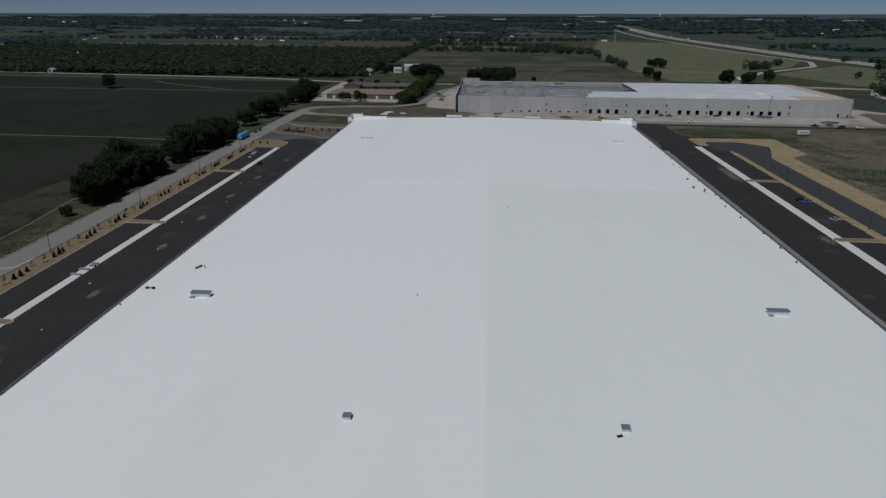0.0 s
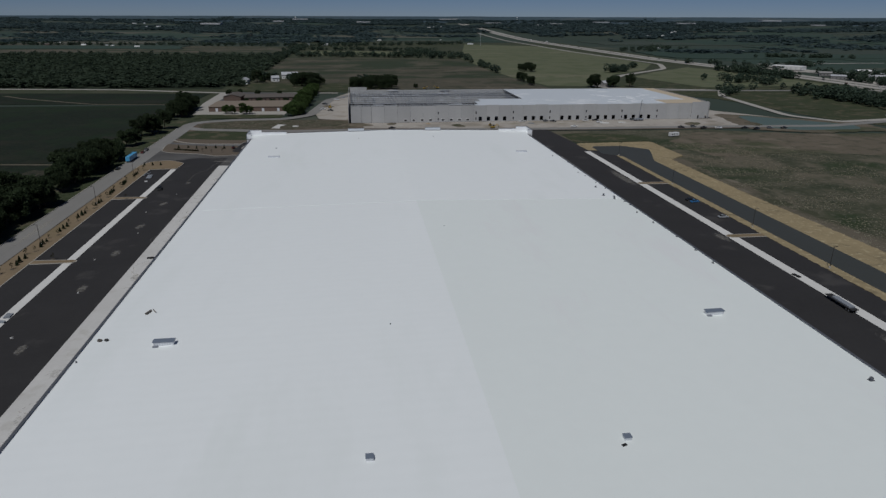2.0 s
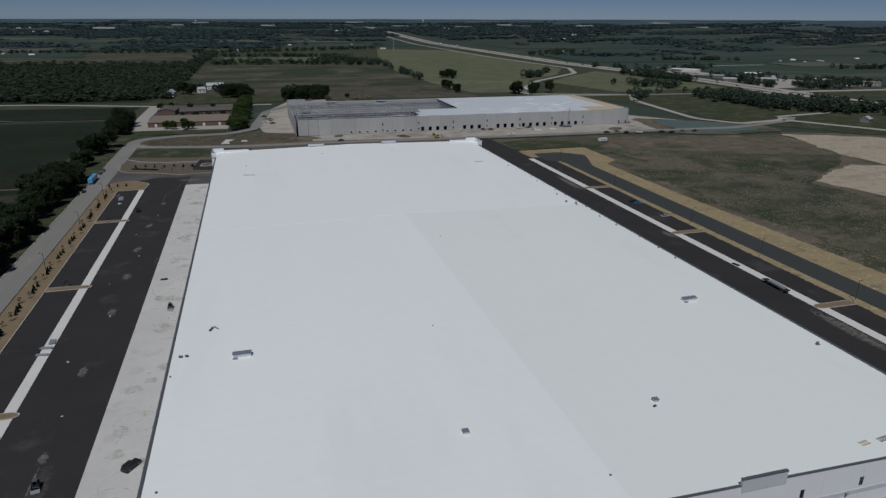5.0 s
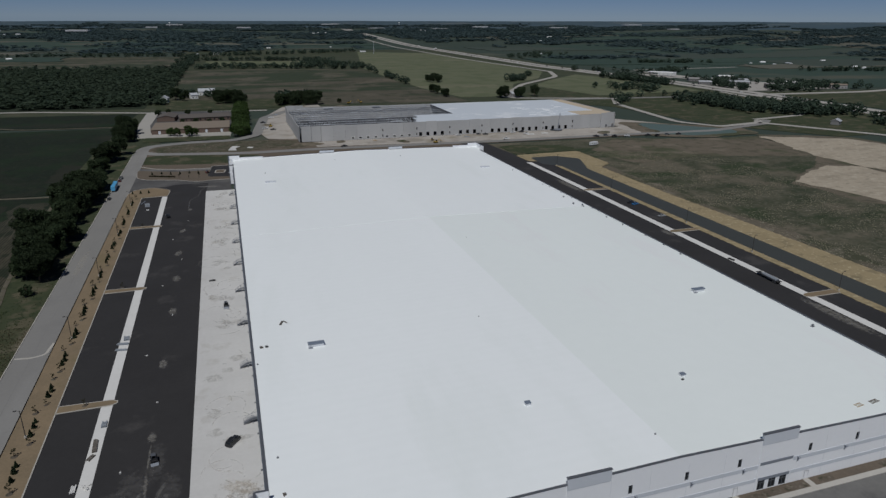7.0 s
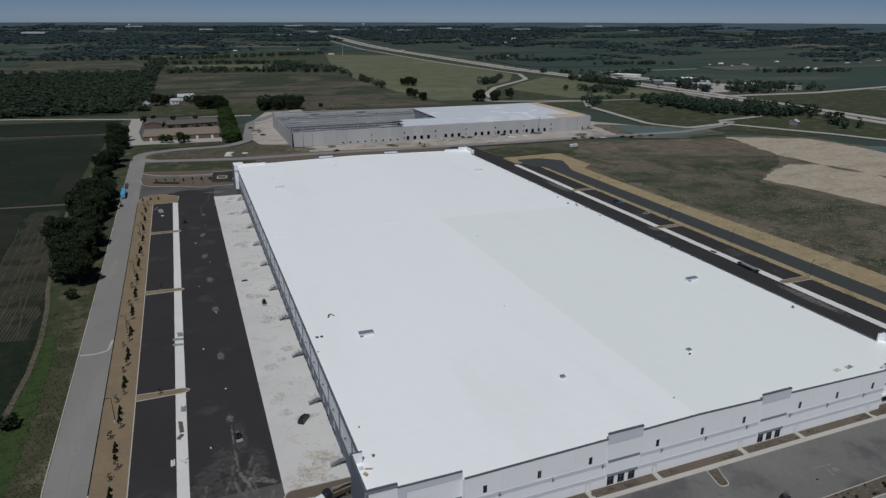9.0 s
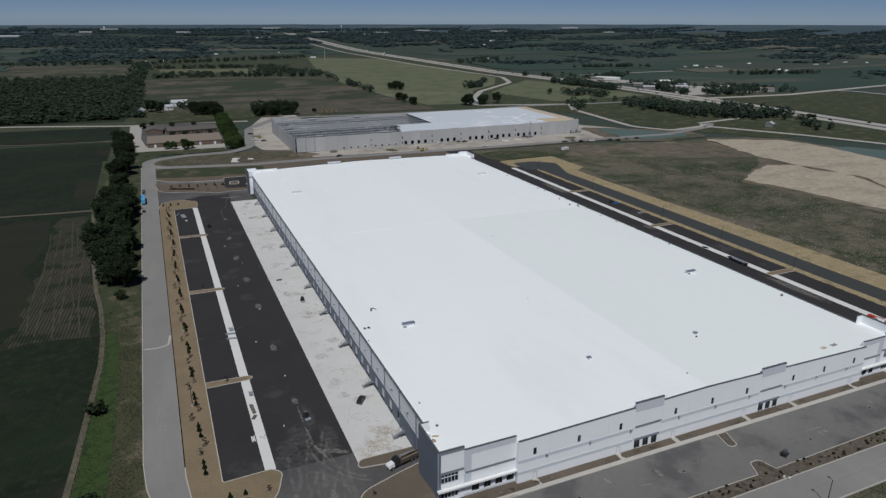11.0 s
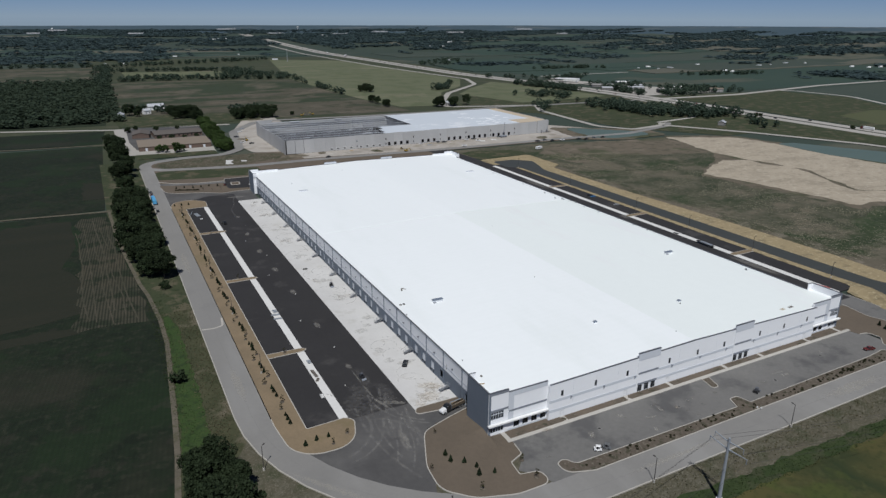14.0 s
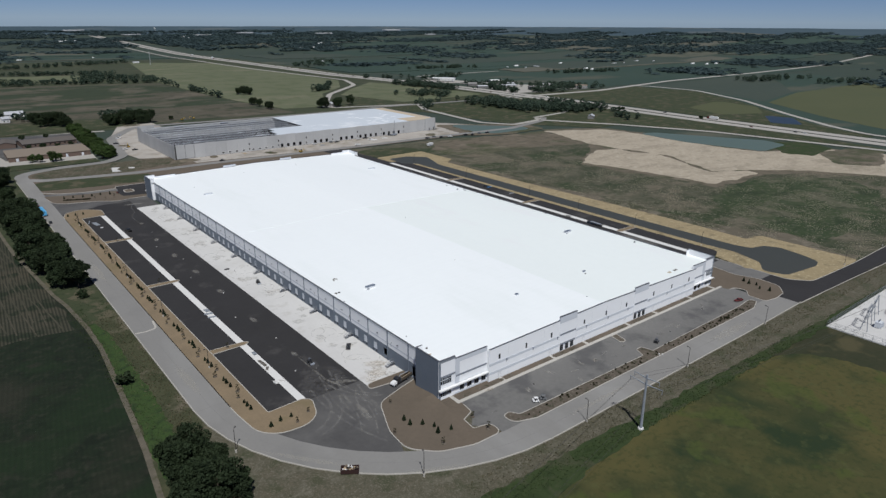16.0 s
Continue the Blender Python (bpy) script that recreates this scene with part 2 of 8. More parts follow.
M_SANDBANK = surface("tan_blanket", (0.30, 0.24, 0.14), (0.225, 0.18, 0.105), big=0.06, fine=0.8, amount=1.3, rough=0.95, bump=0.4, specks=[((0.17, 0.14, 0.085), 0.15, 0.58, 0.7, 0.7), ((0.42, 0.36, 0.23), 0.5, 0.6, 0.7, 0.6)])
M_BARE = surface("pale_bare_earth", (0.37, 0.32, 0.25), (0.29, 0.25, 0.19), big=0.03, fine=0.4, amount=1.2, stretch=(1, 2.2, 1), turn=25,
                 third=(0.27, 0.232, 0.178), third_at=(0.54, 0.72), third_big=0.03, rough=0.95, bump=0.4, specks=[((0.26, 0.222, 0.17), 0.03, 0.53, 0.75, 0.6), ((0.19, 0.165, 0.125), 0.2, 0.58, 0.72, 0.5), ((0.43, 0.385, 0.31), 0.25, 0.55, 0.70, 0.5)])
M_BARE_BROWN = surface("brown_bare_earth", (0.135, 0.112, 0.084), (0.09, 0.078, 0.055), big=0.03, fine=0.4, amount=1.2, third=(0.06, 0.065, 0.035),
                       rough=0.95, bump=0.4, specks=[((0.19, 0.16, 0.125), 0.05, 0.56, 0.74, 0.5), ((0.05, 0.05, 0.03), 0.12, 0.54, 0.68, 0.6)])
M_BARE_EDGE = surface("trodden_bare_ground", (0.125, 0.105, 0.08), (0.085, 0.076, 0.052), big=0.05, fine=0.5, amount=1.5, stretch=(1, 0.4, 1), third=(0.05, 0.052, 0.03), third_at=(0.5, 0.62), third_big=0.06, rough=0.95, bump=0.4, specks=[((0.19, 0.165, 0.13), 0.09, 0.55, 0.7, 0.6)])
M_GRAVEL = surface("limestone_gravel", (0.37, 0.34, 0.305), (0.30, 0.275, 0.245), big=0.03, fine=0.5, amount=1.2, specks=[((0.21, 0.188, 0.162), 0.045, 0.52, 0.68, 0.65), ((0.43, 0.405, 0.37), 0.12, 0.56, 0.7, 0.5)], third=(0.24, 0.21, 0.165),
                   third_at=(0.58, 0.72), rough=0.95, bump=0.3)
M_ASPHALT = surface("fresh_asphalt", (0.024, 0.0228, 0.0232), (0.033, 0.0315, 0.032), big=0.05, fine=0.6, amount=1.2, third=(0.05, 0.047, 0.046),
                    third_at=(0.64, 0.8), third_big=0.06, rough=0.85, bump=0.1, bump_scale=6)
M_ASPHALT_GREY = surface("dusty_asphalt", (0.158, 0.153, 0.146), (0.113, 0.110, 0.106), big=0.05, fine=0.7, amount=1.2, third=(0.085, 0.083, 0.083),
                         third_at=(0.56, 0.72), third_big=0.05, rough=0.9, bump=0.1, bump_scale=6)
M_ROAD = surface("grey_road_concrete", (0.218, 0.211, 0.20), (0.182, 0.176, 0.167), big=0.05, fine=0.8, amount=1.0, stretch=(1, 0.3, 1), third=(0.232, 0.226, 0.216),
                 third_at=(0.55, 0.8), rough=0.9, specks=[((0.15, 0.146, 0.14), 0.05, 0.54, 0.8, 0.4)])
M_HIGHWAY = surface("pale_highway_concrete", (0.36, 0.34, 0.31), (0.30, 0.285, 0.26), big=0.02, fine=0.3, amount=1.0, rough=0.9)
M_CONC = surface("apron_concrete", (0.54, 0.53, 0.515), (0.46, 0.45, 0.435), big=0.06, fine=0.9, amount=1.2, third=(0.43, 0.415, 0.39),
                 third_at=(0.6, 0.80), third_big=0.14, rough=0.9)
M_CONC_WHITE = surface("white_concrete", (0.62, 0.61, 0.59), (0.54, 0.53, 0.51), big=0.1, fine=1.0, amount=1.1, rough=0.9)
M_WALK = surface("tan_walkway_concrete", (0.42, 0.40, 0.365), (0.35, 0.33, 0.30), big=0.2, fine=1.2, amount=1.2, rough=0.9)
M_KERB = surface("kerb_concrete", (0.43, 0.405, 0.365), (0.34, 0.32, 0.285), big=0.3, fine=2.0, amount=1.2, rough=0.9)
M_WATER = surface("dark_pond_water", (0.050, 0.053, 0.048), (0.058, 0.060, 0.054), big=0.02, fine=0.2, amount=1.0, rough=0.45, spec=0.12, bump=0.05, bump_scale=1.0)
M_WATER_BLUE = surface("dark_blue_water", (0.028, 0.042, 0.062), (0.035, 0.05, 0.07), big=0.02, fine=0.2, amount=1.0, rough=0.4, spec=0.3)
M_WATER_TEAL = surface("silty_teal_water", (0.088, 0.122, 0.108), (0.10, 0.132, 0.115), big=0.02, fine=0.2, amount=1.0, rough=0.45, spec=0.18)

M_ROOF = surface("white_roof_membrane", (0.80, 0.823, 0.825), (0.76, 0.784, 0.786), big=0.02, fine=0.25, amount=0.9, stretch=(1, 0.25, 1), rough=0.55, rows=(3.1, 90, 0.011),
                 third=(0.74, 0.768, 0.762), third_at=(0.6, 0.9), third_big=0.05)
# Colour of the south-east roof quarter, slightly darker than the other three.
M_ROOF_DARKER = surface("darker_roof_membrane", (0.762, 0.796, 0.78), (0.724, 0.758, 0.742), big=0.02, fine=0.25, amount=0.9, stretch=(1, 0.25, 1),
                     rough=0.55, third=(0.735, 0.75, 0.745), third_at=(0.62, 0.8), third_big=0.06)
M_WALL_WHITE = surface("white_painted_panel", (0.80, 0.81, 0.825), (0.75, 0.76, 0.78), big=0.15, fine=1.2, amount=0.8, rough=0.7)
M_BAND = surface("pale_grey_paint", (0.57, 0.595, 0.635), (0.52, 0.545, 0.585), big=0.15, fine=1.2, amount=0.8, rough=0.7)
M_BAR = surface("mid_grey_paint", (0.22, 0.24, 0.27), (0.19, 0.205, 0.235), big=0.2, fine=1.2, amount=0.8, rough=0.7)
M_SLATE = surface("slate_grey_paint", (0.15, 0.175, 0.21), (0.125, 0.15, 0.185), big=0.12, fine=1.0, amount=0.9, rough=0.7)
M_COPING = surface("dark_coping", (0.10, 0.105, 0.12), (0.08, 0.085, 0.095), rough=0.5)
M_DOOR = surface("dock_door_white", (0.62, 0.64, 0.67), (0.55, 0.57, 0.6), big=0.4, fine=2, amount=0.8, rough=0.6)
# Besides rubber and dark goods, this backs doorways as the shade inside.
M_DARK = surface("dark_rubber_and_openings", (0.02, 0.02, 0.022), (0.03, 0.03, 0.03), fine=2, rough=0.8)
M_GLASS = glass("tinted_glass", (0.03, 0.036, 0.042))
M_STEEL = surface("galvanised_steel", (0.36, 0.37, 0.39), (0.28, 0.29, 0.31), big=0.4, fine=3, amount=0.9, rough=0.5, metal=0.7)
M_STEEL_GREY = surface("grey_primed_steel", (0.27, 0.29, 0.32), (0.21, 0.23, 0.255), big=0.4, fine=3, amount=0.9, rough=0.65)
M_JOIST_DARK = surface("grey_joist_steel", (0.25, 0.27, 0.30), (0.19, 0.205, 0.235), big=0.4, fine=3, amount=0.9, rough=0.6)
M_JOIST = surface("pale_joist_steel", (0.50, 0.52, 0.55), (0.42, 0.435, 0.46), big=0.4, fine=3, amount=0.9, rough=0.6)
# Subgrade darkened: the shade below the joists is put into its colour.
M_SUBGRADE = surface("shaded_subgrade", (0.026, 0.025, 0.025), (0.018, 0.018, 0.018), big=0.08, fine=0.6, amount=1.2, rough=0.95)
M_ROOF_SECOND = surface("fresh_grey_roof_membrane", (0.54, 0.575, 0.615), (0.50, 0.535, 0.575), big=0.02, fine=0.3, amount=1.0, third=(0.64, 0.66, 0.685), third_at=(0.62, 0.72), third_big=0.03, rough=0.6)
M_TILT = surface("raw_tilt_up_concrete", (0.44, 0.44, 0.44), (0.37, 0.37, 0.37), big=0.06, fine=0.6, amount=1.2, vary=0.06, rough=0.9,
                 stretch=(1, 1, 0.25))
M_INSUL = surface("tan_insulation_board", (0.48, 0.40, 0.30), (0.42, 0.35, 0.26), big=0.2, fine=1, rough=0.9)
M_BRICK = surface("brown_brick", (0.15, 0.105, 0.085), (0.115, 0.085, 0.07), big=0.3, fine=3, rough=0.9)
M_ROOF_BROWN = surface("brown_shingle_roof", (0.12, 0.105, 0.095), (0.09, 0.08, 0.072), big=0.2, fine=2, rough=0.9)
M_ROOF_TAN = surface("tan_flat_roof", (0.22, 0.18, 0.14), (0.18, 0.15, 0.12), big=0.1, fine=1, rough=0.9)
M_WHITE = surface("white_siding", (0.72, 0.72, 0.71), (0.65, 0.65, 0.64), big=0.3, fine=2, rough=0.7)
M_GREYROOF = surface("grey_metal_roof", (0.42, 0.43, 0.45), (0.35, 0.36, 0.38), big=0.2, fine=2, rough=0.6)
M_BARK = surface("grey_bark", (0.09, 0.07, 0.05), (0.06, 0.048, 0.035), fine=3, rough=0.95, world_space=False)
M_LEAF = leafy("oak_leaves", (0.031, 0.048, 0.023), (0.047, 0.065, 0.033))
# Far foliage is made paler and bluer: haze put into the leaf colour.
M_LEAF_FAR = leafy("hazy_far_leaves", (0.056, 0.084, 0.060), (0.076, 0.106, 0.074), big=0.01)
M_LEAF_DISTANT = leafy("hazy_distant_leaves", (0.064, 0.098, 0.102), (0.082, 0.118, 0.120), big=0.004)
# Woodland floor with the shade of the trees put into its colour.
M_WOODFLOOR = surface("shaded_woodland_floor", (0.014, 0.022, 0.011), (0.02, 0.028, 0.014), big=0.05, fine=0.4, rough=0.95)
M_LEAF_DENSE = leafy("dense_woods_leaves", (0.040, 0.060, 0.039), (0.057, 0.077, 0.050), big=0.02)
M_LEAF_LIGHT = leafy("young_tree_leaves", (0.052, 0.088, 0.026), (0.072, 0.108, 0.036))
M_CONIFER = leafy("spruce_needles", (0.022, 0.036, 0.02), (0.034, 0.048, 0.024))
M_WEED_DRY = leafy("dry_weed_stalks", (0.20, 0.18, 0.115), (0.11, 0.105, 0.055))
M_STRAW_PALE = leafy("bleached_grass", (0.30, 0.28, 0.21), (0.18, 0.17, 0.12))
M_WEED_OLIVE = leafy("dull_shrub_leaves", (0.045, 0.05, 0.025), (0.07, 0.066, 0.038))
M_WEED_GREEN = leafy("green_weeds", (0.029, 0.047, 0.015), (0.045, 0.061, 0.022))
M_SHOP = surface("dull_grey_siding", (0.30, 0.29, 0.28), (0.24, 0.235, 0.23), big=0.3, fine=2, rough=0.8, vary=0.35)
M_LUMBER = surface("bare_lumber", (0.42, 0.33, 0.22), (0.33, 0.25, 0.16), fine=3, rough=0.9)
M_TYRE = surface("black_tyre", (0.018, 0.018, 0.019), (0.026, 0.026, 0.026), fine=5, rough=0.9)
M_POLE = surface("bronze_pole_paint", (0.05, 0.047, 0.045), (0.04, 0.038, 0.036), fine=3, rough=0.6)


def paint(name, c, rough=0.35, metal=0.0):
    return surface(name, c, tuple(v * 0.9 for v in c), big=0.8, fine=4, amount=0.6, rough=rough, metal=metal, world_space=False, spec=0.5)


P_WHITE, P_BLACK = paint("white_car_paint", (0.7, 0.7, 0.7)), paint("black_car_paint", (0.02, 0.02, 0.022))
P_GREY, P_BLUE = paint("grey_car_paint", (0.12, 0.125, 0.13)), paint("blue_paint", (0.04, 0.16, 0.36))
P_RED, P_YELLOW = paint("red_paint", (0.11, 0.02, 0.018)), paint("yellow_machine_paint", (0.34, 0.23, 0.04))
P_ORANGE, P_BRIGHTBLUE = paint("orange_machine_paint", (0.6, 0.12, 0.03)), paint("bright_blue_paint", (0.10, 0.36, 0.62))
P_LIFT = paint("bright_red_paint", (0.5, 0.05, 0.03))
P_SILVER = paint("silver_car_paint", (0.32, 0.33, 0.34))
P_DKRED = paint("dark_red_steel", (0.036, 0.016, 0.014), 0.6)
# Skyline backdrop: the blue of distance haze is put into its colour.
M_SKYLINE = surface("hazy_far_country", (0.050, 0.074, 0.092), (0.064, 0.090, 0.108), big=0.0025, fine=0.012, amount=1.3, third=(0.088, 0.105, 0.114),
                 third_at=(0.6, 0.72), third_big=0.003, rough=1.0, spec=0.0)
M_ASPHALT_MID = surface("worn_dark_asphalt", (0.088, 0.085, 0.083), (0.060, 0.058, 0.058), big=0.07, fine=0.6, amount=1.3, third=(0.118, 0.114, 0.11),
                        third_at=(0.45, 0.95), third_big=0.05, rough=0.9, bump=0.1, bump_scale=6)


def stain(name, colour, strength=0.7):
    """A thin dusty film, thinning out towards its edge and broken by noise."""
    m = bpy.data.materials.new(name)
    m.use_nodes = True
    nt = m.node_tree
    b = nt.nodes["Principled BSDF"]
    b.inputs["Base Color"].default_value, b.inputs["Roughness"].default_value = (*colour, 1), 0.95
    tc = nt.nodes.new("ShaderNodeTexCoord")
    mp = nt.nodes.new("ShaderNodeMapping")
    mp.inputs[1].default_value, mp.inputs[3].default_value = (-1, -1, 0), (2, 2, 0)
    nt.links.new(tc.outputs["Generated"], mp.inputs[0])
    ball = nt.nodes.new("ShaderNodeTexGradient")
    ball.gradient_type = "SPHERICAL"
    nt.links.new(mp.outputs[0], ball.inputs[0])
    n = noise_of(nt, nt.nodes.new("ShaderNodeNewGeometry").outputs["Position"], 0.7, 6, 0.7)
    mul = nt.nodes.new("ShaderNodeMath")
    mul.operation = "ADD"
    nt.links.new(span(nt, ball.outputs["Fac"], 0.0, 0.5), mul.inputs[0])
    nt.links.new(span(nt, n, 0.25, 0.75, -1.1, 0.9), mul.inputs[1])
    edge = nt.nodes.new("ShaderNodeMath")
    edge.operation = "MULTIPLY"
    nt.links.new(span(nt, mul.outputs[0], 0.3, 1.2, 0, strength), edge.inputs[0])
    nt.links.new(span(nt, ball.outputs["Fac"], 0.0, 0.15), edge.inputs[1])
    nt.links.new(edge.outputs[0], b.inputs["Alpha"])
    return m


M_DUST = stain("dust_film", (0.24, 0.228, 0.205), 0.5)
M_GREYFILM = stain("worn_asphalt_film", (0.075, 0.072, 0.071), 0.55)
M_SCUFF = stain("tyre_scuff_film", (0.14, 0.132, 0.122), 0.35)
M_MUD = stain("dried_mud_film", (0.25, 0.205, 0.15), 0.5)

# ---- mesh helpers ----


def link(name, bm, material, parent=None, label=""):
    me = bpy.data.meshes.new(name)
    bm.normal_update()
    bm.to_mesh(me)
    bm.free()
    me.materials.append(material)
    ob = new(name, me)
    if parent:
        ob.parent = parent
    if label:
        ob["label"] = label
    return ob


def part(name, bm, material, parent, label=""):
    return link(name, bm, material, parent, label)


def piece(name, mesh, parent, m):
    """An object of its own on shared mesh data."""
    ob = new(name, mesh)
    ob.parent = parent
    ob.matrix_basis = m
    return ob


def thing(name, label, category, group="", kind="", at=None):
    ob = tagged(new(name), label, category, group, kind)
    ob.empty_display_size = 0.5
    if at is not None:
        ob.matrix_basis = at
    return ob


def box(bm, x0, y0, z0, x1, y1, z1):
    v = [bm.verts.new(p) for p in ((x0, y0, z0), (x1, y0, z0), (x1, y1, z0), (x0, y1, z0), (x0, y0, z1), (x1, y0, z1), (x1, y1, z1), (x0, y1, z1))]
    for f in ((3, 2, 1, 0), (4, 5, 6, 7), (0, 1, 5, 4), (1, 2, 6, 5), (2, 3, 7, 6), (3, 0, 4, 7)):
        bm.faces.new([v[i] for i in f])
    return v


def boxes(*rows):
    bm = bmesh.new()
    for r in rows:
        box(bm, *r)
    return bm


def rod(bm, a, b, r0, r1=None, n=8):
    a, b = Vector(a), Vector(b)
    r1 = r0 if r1 is None else r1
    d = b - a
    m = Matrix.Translation((a + b) / 2) @ d.to_track_quat("Z", "Y").to_matrix().to_4x4()
    return bmesh.ops.create_cone(bm, cap_ends=True, segments=n, radius1=r0, radius2=r1, depth=d.length, matrix=m)["verts"]


def rods(rows, n=8):
    bm = bmesh.new()
    for r in rows:
        rod(bm, *r, n=n)
    return bm


def tube(points, r, n=5):
    """One connected tube along the points."""
    bm = bmesh.new()
    rings = []
    for i, p in enumerate(points):
        d = (points[min(i + 1, len(points) - 1)] - points[max(i - 1, 0)]).normalized()
        u = d.cross(Vector((0, 0, 1))).normalized()
        w = u.cross(d)
        rings.append([bm.verts.new(p + (u * math.cos(k * math.tau / n) + w * math.sin(k * math.tau / n)) * r) for k in range(n)])
    for a, b in zip(rings, rings[1:]):
        for k in range(n):
            bm.faces.new((a[k], a[(k + 1) % n], b[(k + 1) % n], b[k]))
    return bm


def fillet(corners, closed=True, step=12):
    """A polyline from corners (x, y[, radius]) with each corner rounded."""
    out, n = [], len(corners)
    for i, c in enumerate(corners):
        p = Vector(c[:2])
        r = c[2] if len(c) > 2 else 0
        if r <= 0 or (not closed and i in (0, n - 1)):
            out.append(p)
            continue
        a, b = (Vector(corners[i - 1][:2]) - p), (Vector(corners[(i + 1) % n][:2]) - p)
        la, lb = a.length, b.length
        a, b = a.normalized(), b.normalized()
        half = a.angle(b) / 2
        if half > radians(89.5) or half < radians(0.5):
            out.append(p)
            continue
        cut = min(r / math.tan(half), 0.499 * la, 0.499 * lb)
        rr = cut * math.tan(half)
        mid = p + (a + b).normalized() * (rr / math.sin(half))
        s, e = p + a * cut - mid, p + b * cut - mid
        turn = s.angle_signed(e)
        k = max(2, int(abs(turn) / radians(step)) + 1)
        for j in range(k + 1):
            ang = -turn * j / k
            out.append(mid + Vector((s.x * math.cos(ang) - s.y * math.sin(ang), s.x * math.sin(ang) + s.y * math.cos(ang))))
    return out


def rim(x, y):
    """The height of the far skyline, set to fit the camera's view of the horizon; a little higher in the east."""
    az = math.degrees(math.atan2(x - 50, y))
    return 69 + 0.25 * (max(-50.0, min(85.0, az)) - 17)


def rise(x, y):
    """The land's height: level, then raised gently far out so that the skyline fits the camera's view."""
    r = math.hypot(x - 50, y)
    return rim(x, y) * min(1.0, max(0.0, (r - 1950) / 2000)) ** 1.2


in_site_units = []        # what stands in site units already, placed to fit the camera's view, and takes no part in the turning of plan into site


def fixed(ob):
    in_site_units.append(ob)
    return ob


def slab(name, corners, z, material, label="", category="", thick=0.12, parent=None, kind="structure", far=False, ragged=0.0):
    """A level sheet with thickness, its outline given by corners and radii, frayed by the given width."""
    pts = fillet(corners)
    if ragged:
        frayed = []
        for a, b in zip(pts, pts[1:] + pts[:1]):
            n = max(1, int((b - a).length / (2.0 * ragged)))
            side = Vector((-(b - a).y, (b - a).x)).normalized()
            for i in range(n):
                p = a.lerp(b, i / n)
                q = Vector((p.x / (6 * ragged), p.y / (6 * ragged), 0))
                frayed.append(p + side * ragged * (1.6 * noise.noise(q) + 0.9 * noise.noise(q * 3.7)))
        pts = frayed
    bm = bmesh.new()
    f = bm.faces.new([bm.verts.new((p.x, p.y, z)) for p in pts])
    f.normal_update()
    if f.normal.z < 0:
        f.normal_flip()
    if thick:
        r = bmesh.ops.extrude_face_region(bm, geom=[f])
        low = [g for g in r["geom"] if isinstance(g, bmesh.types.BMVert)]
        bmesh.ops.translate(bm, verts=low, vec=(0, 0, -thick))
        bm.normal_update()
        bmesh.ops.recalc_face_normals(bm, faces=bm.faces)
    bmesh.ops.triangulate(bm, faces=[g for g in bm.faces if len(g.verts) > 4])
    if far:
        for v in bm.verts:
            v.co.z += rise(v.co.x, v.co.y)
    ob = link(name, bm, material, parent)
    if parent is None:
        tagged(ob, label, category, kind=kind)
    return ob


def ribbon(name, corners, width, z, material, label="", category="", thick=0.1, closed=False, parent=None, kind="structure", far=False, step=8):
    """A strip of the given width along a rounded polyline."""
    pts = fillet(corners, closed, step)
    if far:
        dense = [pts[0]]
        for a, b in zip(pts, pts[1:]):
            k = max(1, int((b - a).length / 150))
            dense += [a.lerp(b, (i + 1) / k) for i in range(k)]
        pts = dense
    n = len(pts)
    bm = bmesh.new()
    rows = []
    for i, p in enumerate(pts):
        a = pts[i - 1] if (i or closed) else p
        b = pts[(i + 1) % n] if (i < n - 1 or closed) else p
        d1, d2 = (p - a), (b - p)
        d = ((d1.normalized() if d1.length > 1e-6 else d2.normalized()) + (d2.normalized() if d2.length > 1e-6 else d1.normalized()))
        d = d.normalized() if d.length > 1e-6 else Vector((1, 0))
        s = Vector((-d.y, d.x)) * width / 2
        h = z + (rise(p.x, p.y) if far else 0)
        rows.append([bm.verts.new(q) for q in ((p.x + s.x, p.y + s.y, h - thick), (p.x + s.x, p.y + s.y, h), (p.x - s.x, p.y - s.y, h), (p.x - s.x, p.y - s.y, h - thick))])
    for i in range(n if closed else n - 1):
        r, q = rows[i], rows[(i + 1) % n]
        for k in range(3):
            bm.faces.new((r[k], r[k + 1], q[k + 1], q[k]))
    if not closed:
        bm.faces.new(rows[0])
        bm.faces.new(rows[-1][::-1])
    bmesh.ops.recalc_face_normals(bm, faces=bm.faces)
    ob = link(name, bm, material, parent)
    if parent is None:
        tagged(ob, label, category, kind=kind)
    return ob


def kerb(corners, closed=True, z=0.15, label="pale concrete kerb round a planted island", width=0.26):
    return ribbon("kerb", corners, width, z, M_KERB, label, "kerb", thick=0.3, closed=closed)


